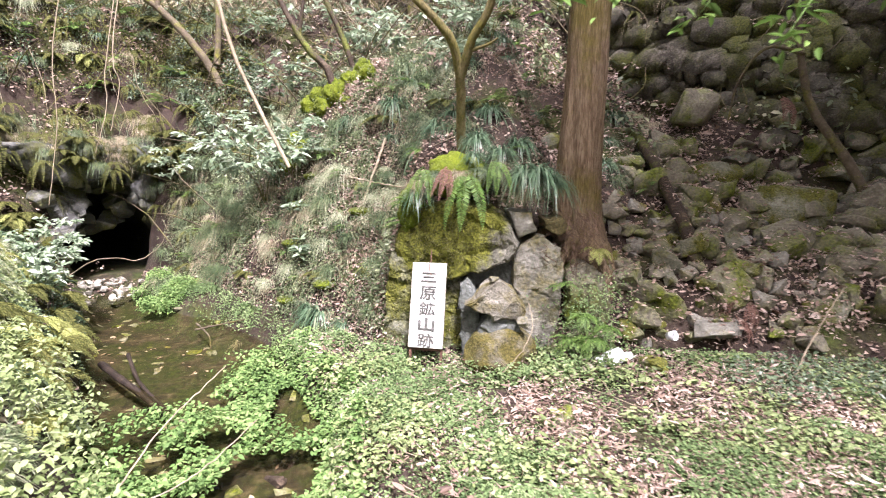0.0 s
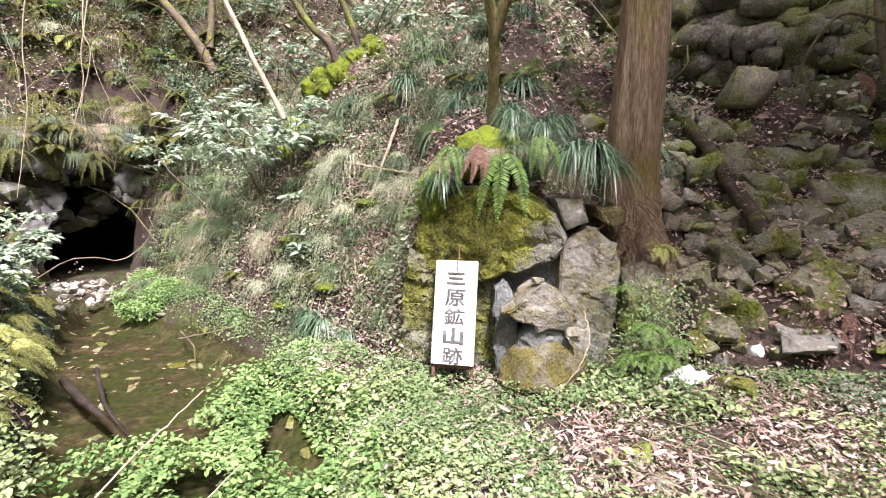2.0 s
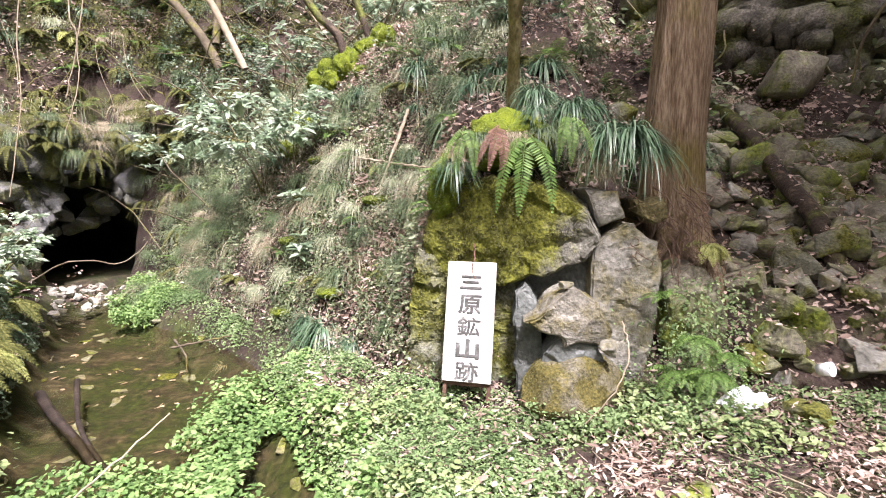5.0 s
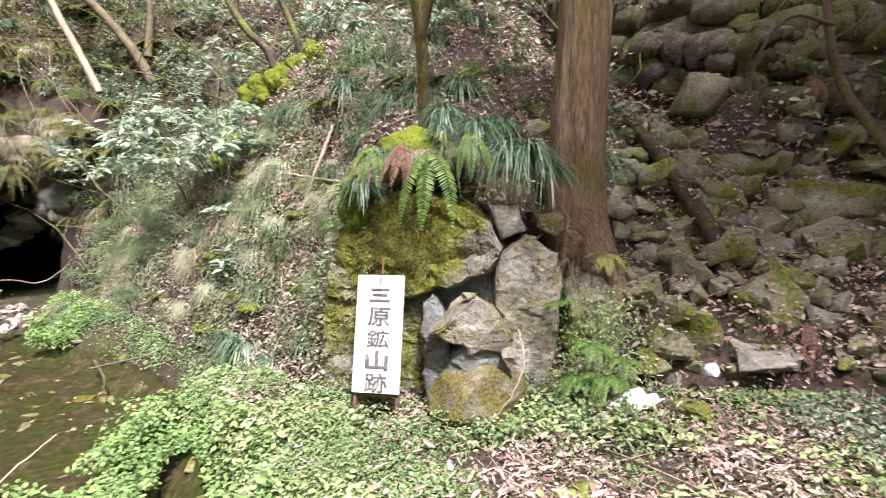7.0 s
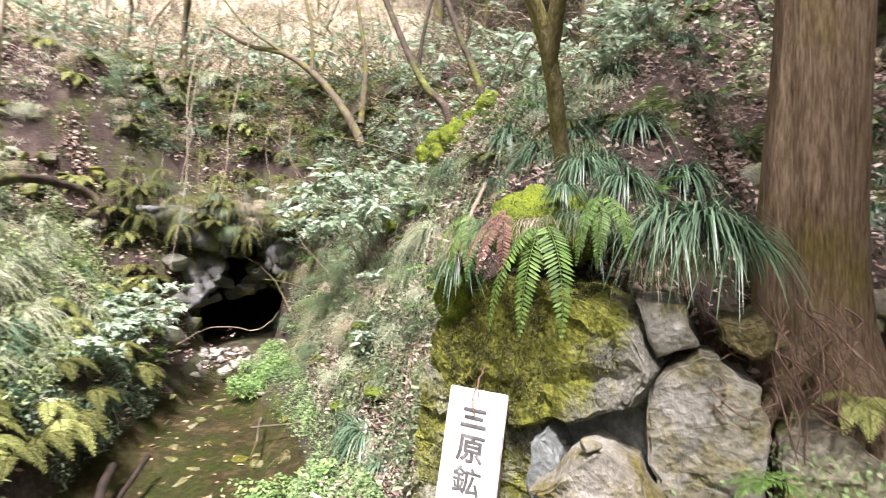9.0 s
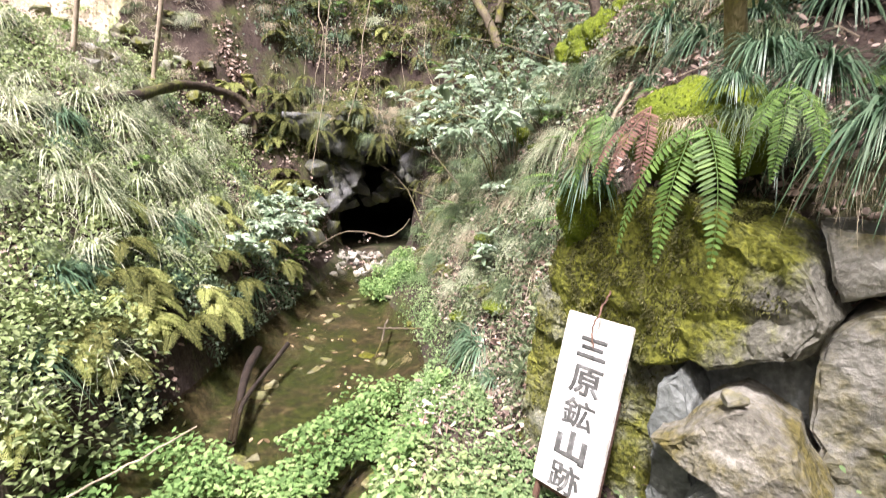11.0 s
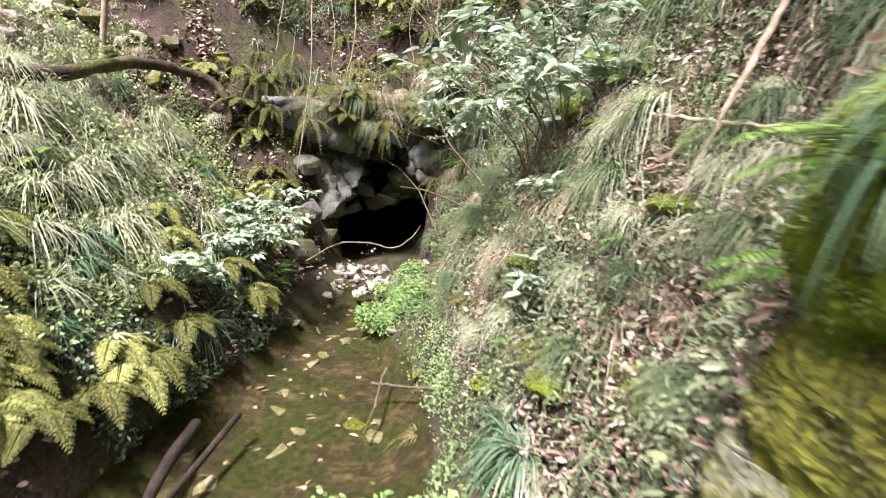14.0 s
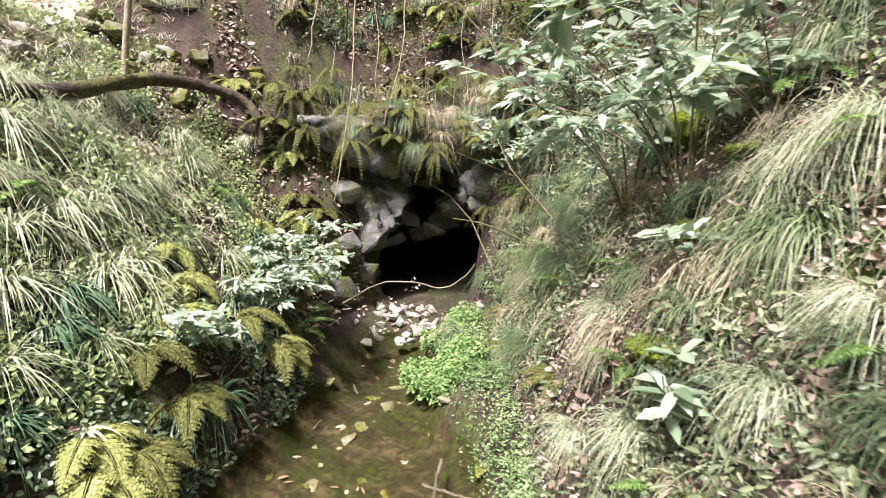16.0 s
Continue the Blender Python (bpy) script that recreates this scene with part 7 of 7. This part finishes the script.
# white stones and rubble before the mine
bar = "white stones before the mine"
for k in range(44):
    x, y = r.normal(-5.25, 0.24), r.normal(8.02, 0.22)
    s = r.uniform(0.08, 0.2) * (2.0 if k == 0 else 1)
    if inside_floor(np.array(x), np.array(y)) == False:
        x, y = -5.2 + 0.01 * k, 8.0
    if k == 0:
        x, y = -5.02, 8.02
    ob = new("rock", SHAPES[k % 8][0].copy() if k < 8 else bpy.data.meshes["white_" + str(k % 8)])
    if k < 8:
        ob.data.name = "white_" + str(k)
        ob.data.materials.clear()
        ob.data.materials.append(M_white)
    ob.matrix_world = pose(x, y, max(float(ground(x, y)), -0.46) + 0.2 * s, r.uniform(-30, 30), r.uniform(-30, 30), r.uniform(0, 360)) @ Matrix.Scale(s, 4)
    tagged(ob, "broken white stone on the bar before the mine", "stone", bar)
for k, (u, s_, z, sz) in enumerate([(-0.25, 0.35, 0.75, 0.5), (0.1, 0.45, 0.55, 0.45), (-0.45, 0.2, 0.45, 0.4), (0.25, 0.5, 0.95, 0.4), (-0.75, -0.2, 0.5, 0.7), (-0.8, -0.35, 0.1, 0.6), (-0.6, -0.05, 1.0, 0.5), (-0.95, -0.7, 0.4, 0.75), (-0.9, -0.45, 1.05, 0.5), (-1.0, -0.9, 0.0, 0.75), (0.0, 0.3, 1.2, 0.5), (0.36, 0.35, 0.8, 0.45), (-0.12, 0.55, 0.5, 0.4), (0.4, 0.3, 1.15, 0.4), (0.2, 0.7, 0.6, 0.55), (-0.38, 0.45, 0.95, 0.5)]):
    p = mouth_frame(u, s_, z)
    ob = stone("mouth_block", tuple(p), (sz, sz * 0.8, sz * 0.6), 940 + k, M_mouthrock, "broken dark rock block lodged in the mine mouth", "blocks in the mine mouth", (r.uniform(-30, 30), r.uniform(-30, 30), r.uniform(0, 360)), 20)
# stacked rocks on the upper left slope
for k in range(26):
    x, y = r.uniform(-8.6, -6.2), r.uniform(4.6, 7.6)
    d, z, _ = along(np.array(x), np.array(y), ZONE)
    if d < 2.5:
        continue
    s = r.uniform(0.2, 0.5)
    ob = stone("rock", on_ground(x, y, 0.1 * s), (s, s * 0.8, s * 0.6), 960 + k, M_moss_rock if k % 2 else M_rock, "mossy rock of the tumbled pile" if k % 2 else "grey rock of the tumbled pile", "tumbled upper rocks", (r.uniform(-15, 15), r.uniform(-15, 15), r.uniform(0, 360)), 14)


for cx_, cy_, n_rocks, mat, lab in [(-6.85, 5.35, 9, M_slab, "grey broken rock of the tumbled pile"), (-7.3, 6.4, 8, M_moss_rock, "mossy rock of the tumbled pile"), (-7.0, 7.3, 5, M_moss_rock, "mossy rock of the tumbled pile"), (-7.6, 5.6, 8, M_rock, "pale broken rock of the tumbled pile")]:
    for k in range(n_rocks):
        x, y, s = cx_ + r.normal(0, 0.28), cy_ + r.normal(0, 0.25), r.uniform(0.16, 0.36)
        stone("rock", on_ground(x, y, 0.2 * s), (s, s * 0.85, s * 0.7), 1200 + k + int(100 * cy_), mat, lab, "tumbled upper rocks", (r.uniform(-20, 20), r.uniform(-20, 20), r.uniform(0, 360)), 13)
# ---- moss cushions ----
M_mossfresh = leaf_mat("fresh_moss_shoots", [(0.05, (0.05, 0.07, 0.008)), (0.5, (0.14, 0.19, 0.015)), (1.0, (0.28, 0.34, 0.04))], 0.8, 0.15, 0.25)
def cushion(at, size, seed, label):
    bm = bmesh.new()
    bmesh.ops.create_icosphere(bm, subdivisions=4, radius=0.5)
    off = Vector((seed * 3.1, 1, 2))
    for v in bm.verts:
        n = v.co.normalized()
        v.co = Vector((v.co.x * size[0], v.co.y * size[1], v.co.z * size[2]))
        v.co += n * (noise.noise(n * 2.2 + off) * 0.16 * min(size) + noise.noise(n * 7 + off) * 0.07 * min(size) + noise.noise(n * 18 + off) * 0.03 * min(size))
    ob = part("moss_cushion", bm, M_mossy, None, "", True)
    ob.location = at
    moss_fuzz(ob, 2600, seed, 0.014, None, M_mossfresh)
    return tagged(ob, label, "moss", "moss cushions")


cushion((0.13, 4.72, 1.42), (0.56, 0.5, 0.38), 1, "bright green moss cushion on the mound")
cushion((-0.27, 4.62, 1.13), (0.22, 0.24, 0.42), 2, "bright green moss hanging on the rock edge")
for k in range(16):
    x, y = r.uniform(-3.4, -0.6), r.uniform(5.3, 7.2)
    if inside_floor(np.array(x), np.array(y)):
        continue
    s = r.uniform(0.14, 0.34)
    cushion(on_ground(x, y, -0.03), (s, s, s * 0.3), 40 + k, "flat moss patch on the earth bank")
for k in range(13):
    x, y = -2.1 + 1.2 * (k % 7) / 6 + r.uniform(-0.1, 0.1), 7.55 + r.uniform(-0.35, 0.35)
    s = r.uniform(0.16, 0.32)
    cushion(on_ground(x, y, 0.05), (s, s * 0.9, s * r.uniform(0.9, 1.3)), 10 + k, "mossy hummock on the upper bank")

# ---- litter left by people ----
M_plastic = surface("white_plastic", [(0.3, (0.6, 0.62, 0.64)), (0.7, (0.8, 0.81, 0.82))], 10, 0.35, 0.3, 40, 0.5)
bm = bmesh.new()
bmesh.ops.create_grid(bm, x_segments=26, y_segments=14, size=0.5)
for v in bm.verts:
    q = v.co.copy()
    v.co = Vector((q.x * 0.34, q.y * 0.16, 0.035 + 0.03 * noise.noise(q * 5 + Vector((3, 1, 0))) + 0.045 * noise.noise(q * 2.3) + 0.03 * q.x))
sheet = part("plastic_sheet", bm, M_plastic, None, "", True)
sheet.matrix_world = pose(1.38, 4.13, -0.07, 8, 0, 28)
sheet.modifiers.new("depth", "SOLIDIFY").thickness = 0.002
tagged(sheet, "crumpled white plastic sheet lying on dead leaves", "litter")
bm = bmesh.new()
bmesh.ops.create_cone(bm, cap_ends=False, segments=20, radius1=0.032, radius2=0.042, depth=0.08)
for v in bm.verts:
    v.co.x *= 0.8 + 0.2 * noise.noise(v.co * 30)
cup = part("plastic_cup", bm, M_plastic, None, "", True)
cup.matrix_world = pose(1.87, 4.2, 0.12, 70, 10, 20)
cup.modifiers.new("depth", "SOLIDIFY").thickness = 0.002
tagged(cup, "squashed white plastic cup among the rocks", "litter")

# ---- stream bed ----
P, N, r = scatter(170, (-5.4, -0.6, 1.2, 8.6), lambda x, y, d, z, f, s, _: f * (s < 0.0), 30, 1.0)
stuff("sunken_leaves", leaves(P + [0, 0, 0.012], rand_way(r, len(P), 0.08), N + r.normal(0, 0.15, N.shape), r.uniform(0.03, 0.09, len(P)), r.uniform(0.015, 0.045, len(P)), 0.2, 0.0), M_litter, "sodden leaves lying on the stream bed", "leaf litter")
P, N, r = scatter(420, (-5.4, -0.6, 1.2, 8.6), lambda x, y, d, z, f, s, _: f * (s < 0.05), 31, 1.0)
for k in range(min(70, len(P))):
    ob = new("stream_stone", SHAPES[k % 8][0])
    ob.matrix_world = pose(P[k, 0], P[k, 1], P[k, 2] + 0.005, r.uniform(-12, 12), r.uniform(-12, 12), r.uniform(0, 360)) @ Matrix.Diagonal((*(r.uniform(0.08, 0.24) * np.array([1, 1, 0.45])), 1))
    tagged(ob, "flat stone lying on the stream bed", "stone", "stones of the stream bed")
P, N, r = scatter(4200, (-12, -5.5, 4.0, 13), lambda x, y, d, z, f, s, _: (~f) * (z < 9) * (d > 2.0) * (0.25 + 0.75 * patch(x, y, 0.9, 58)), 32)
P, N, tk = tufts(P, N, r, 12, 0.05)
stuff("clearing_grass", blades(P, rand_way(r, len(P), 0.2) + [0, 0, 0.9], r.uniform(0.1, 0.3, len(P)), r.uniform(0.004, 0.009, len(P)), r.uniform(0.4, 1.0, len(P))), M_sunlit_grass, "dry pale grass in the clearing above the bank", "grass")
vine("rusty_twig", [(-0.1, 4.50, 0.80), (-0.10, 4.405, 0.735), (-0.115, 4.375, 0.66), (-0.10, 4.355, 0.60)], 0.005, "withered brown twig hanging over the board", M_rust)
P, N, r = scatter(260, (-5.9, -4.6, 7.6, 8.8), lambda x, y, d, z, f, s, _: f * (ground(x, y) > -0.45), 33, 1.0)
stuff("bar_litter", leaves(P + [0, 0, 0.015], rand_way(r, len(P), 0.3), N + r.normal(0, 0.5, N.shape), r.uniform(0.03, 0.08, len(P)), r.uniform(0.015, 0.04, len(P)), 0.4, 0.1), M_litter, "dead leaves on the stony bar before the mine", "leaf litter")
# dead leaves resting on the rocks of the gully
bpy.context.view_layer.update()
deps = bpy.context.evaluated_depsgraph_get()
r = np.random.RandomState(98)
P, N = [], []
for k in range(9000):
    x, y = r.uniform(1.4, 5.2), r.uniform(3.9, 7.4)
    if r.uniform() > 0.25 + 0.75 * float(patch(np.array(x), np.array(y), 0.4, 99)):
        continue
    hit, at, nr, _, ob, _ = scene.ray_cast(deps, (x, y, float(ground(x, y)) + 0.75), (0, 0, -1), distance=1.2)
    if hit and nr.z > 0.55 and ob.name.split(".")[0] in ("rock", "cliff_rock", "scree", "ground", "log_wood"):
        P.append(at)
        N.append(nr)
P, N = np.array(P), np.array(N)
n = len(P)
stuff("rock_litter", leaves(P + N * r.uniform(0.004, 0.02, (n, 1)), rand_way(r, n, 0.25), N + r.normal(0, 0.45, N.shape), 0.018 + 0.075 * r.uniform(0, 1, n) ** 2, 0.007 + 0.028 * r.uniform(0, 1, n) ** 1.5, r.uniform(-0.5, 0.9, (n, 1)), 0.05), M_litter, "dead leaves lying on the rocks of the gully", "leaf litter")
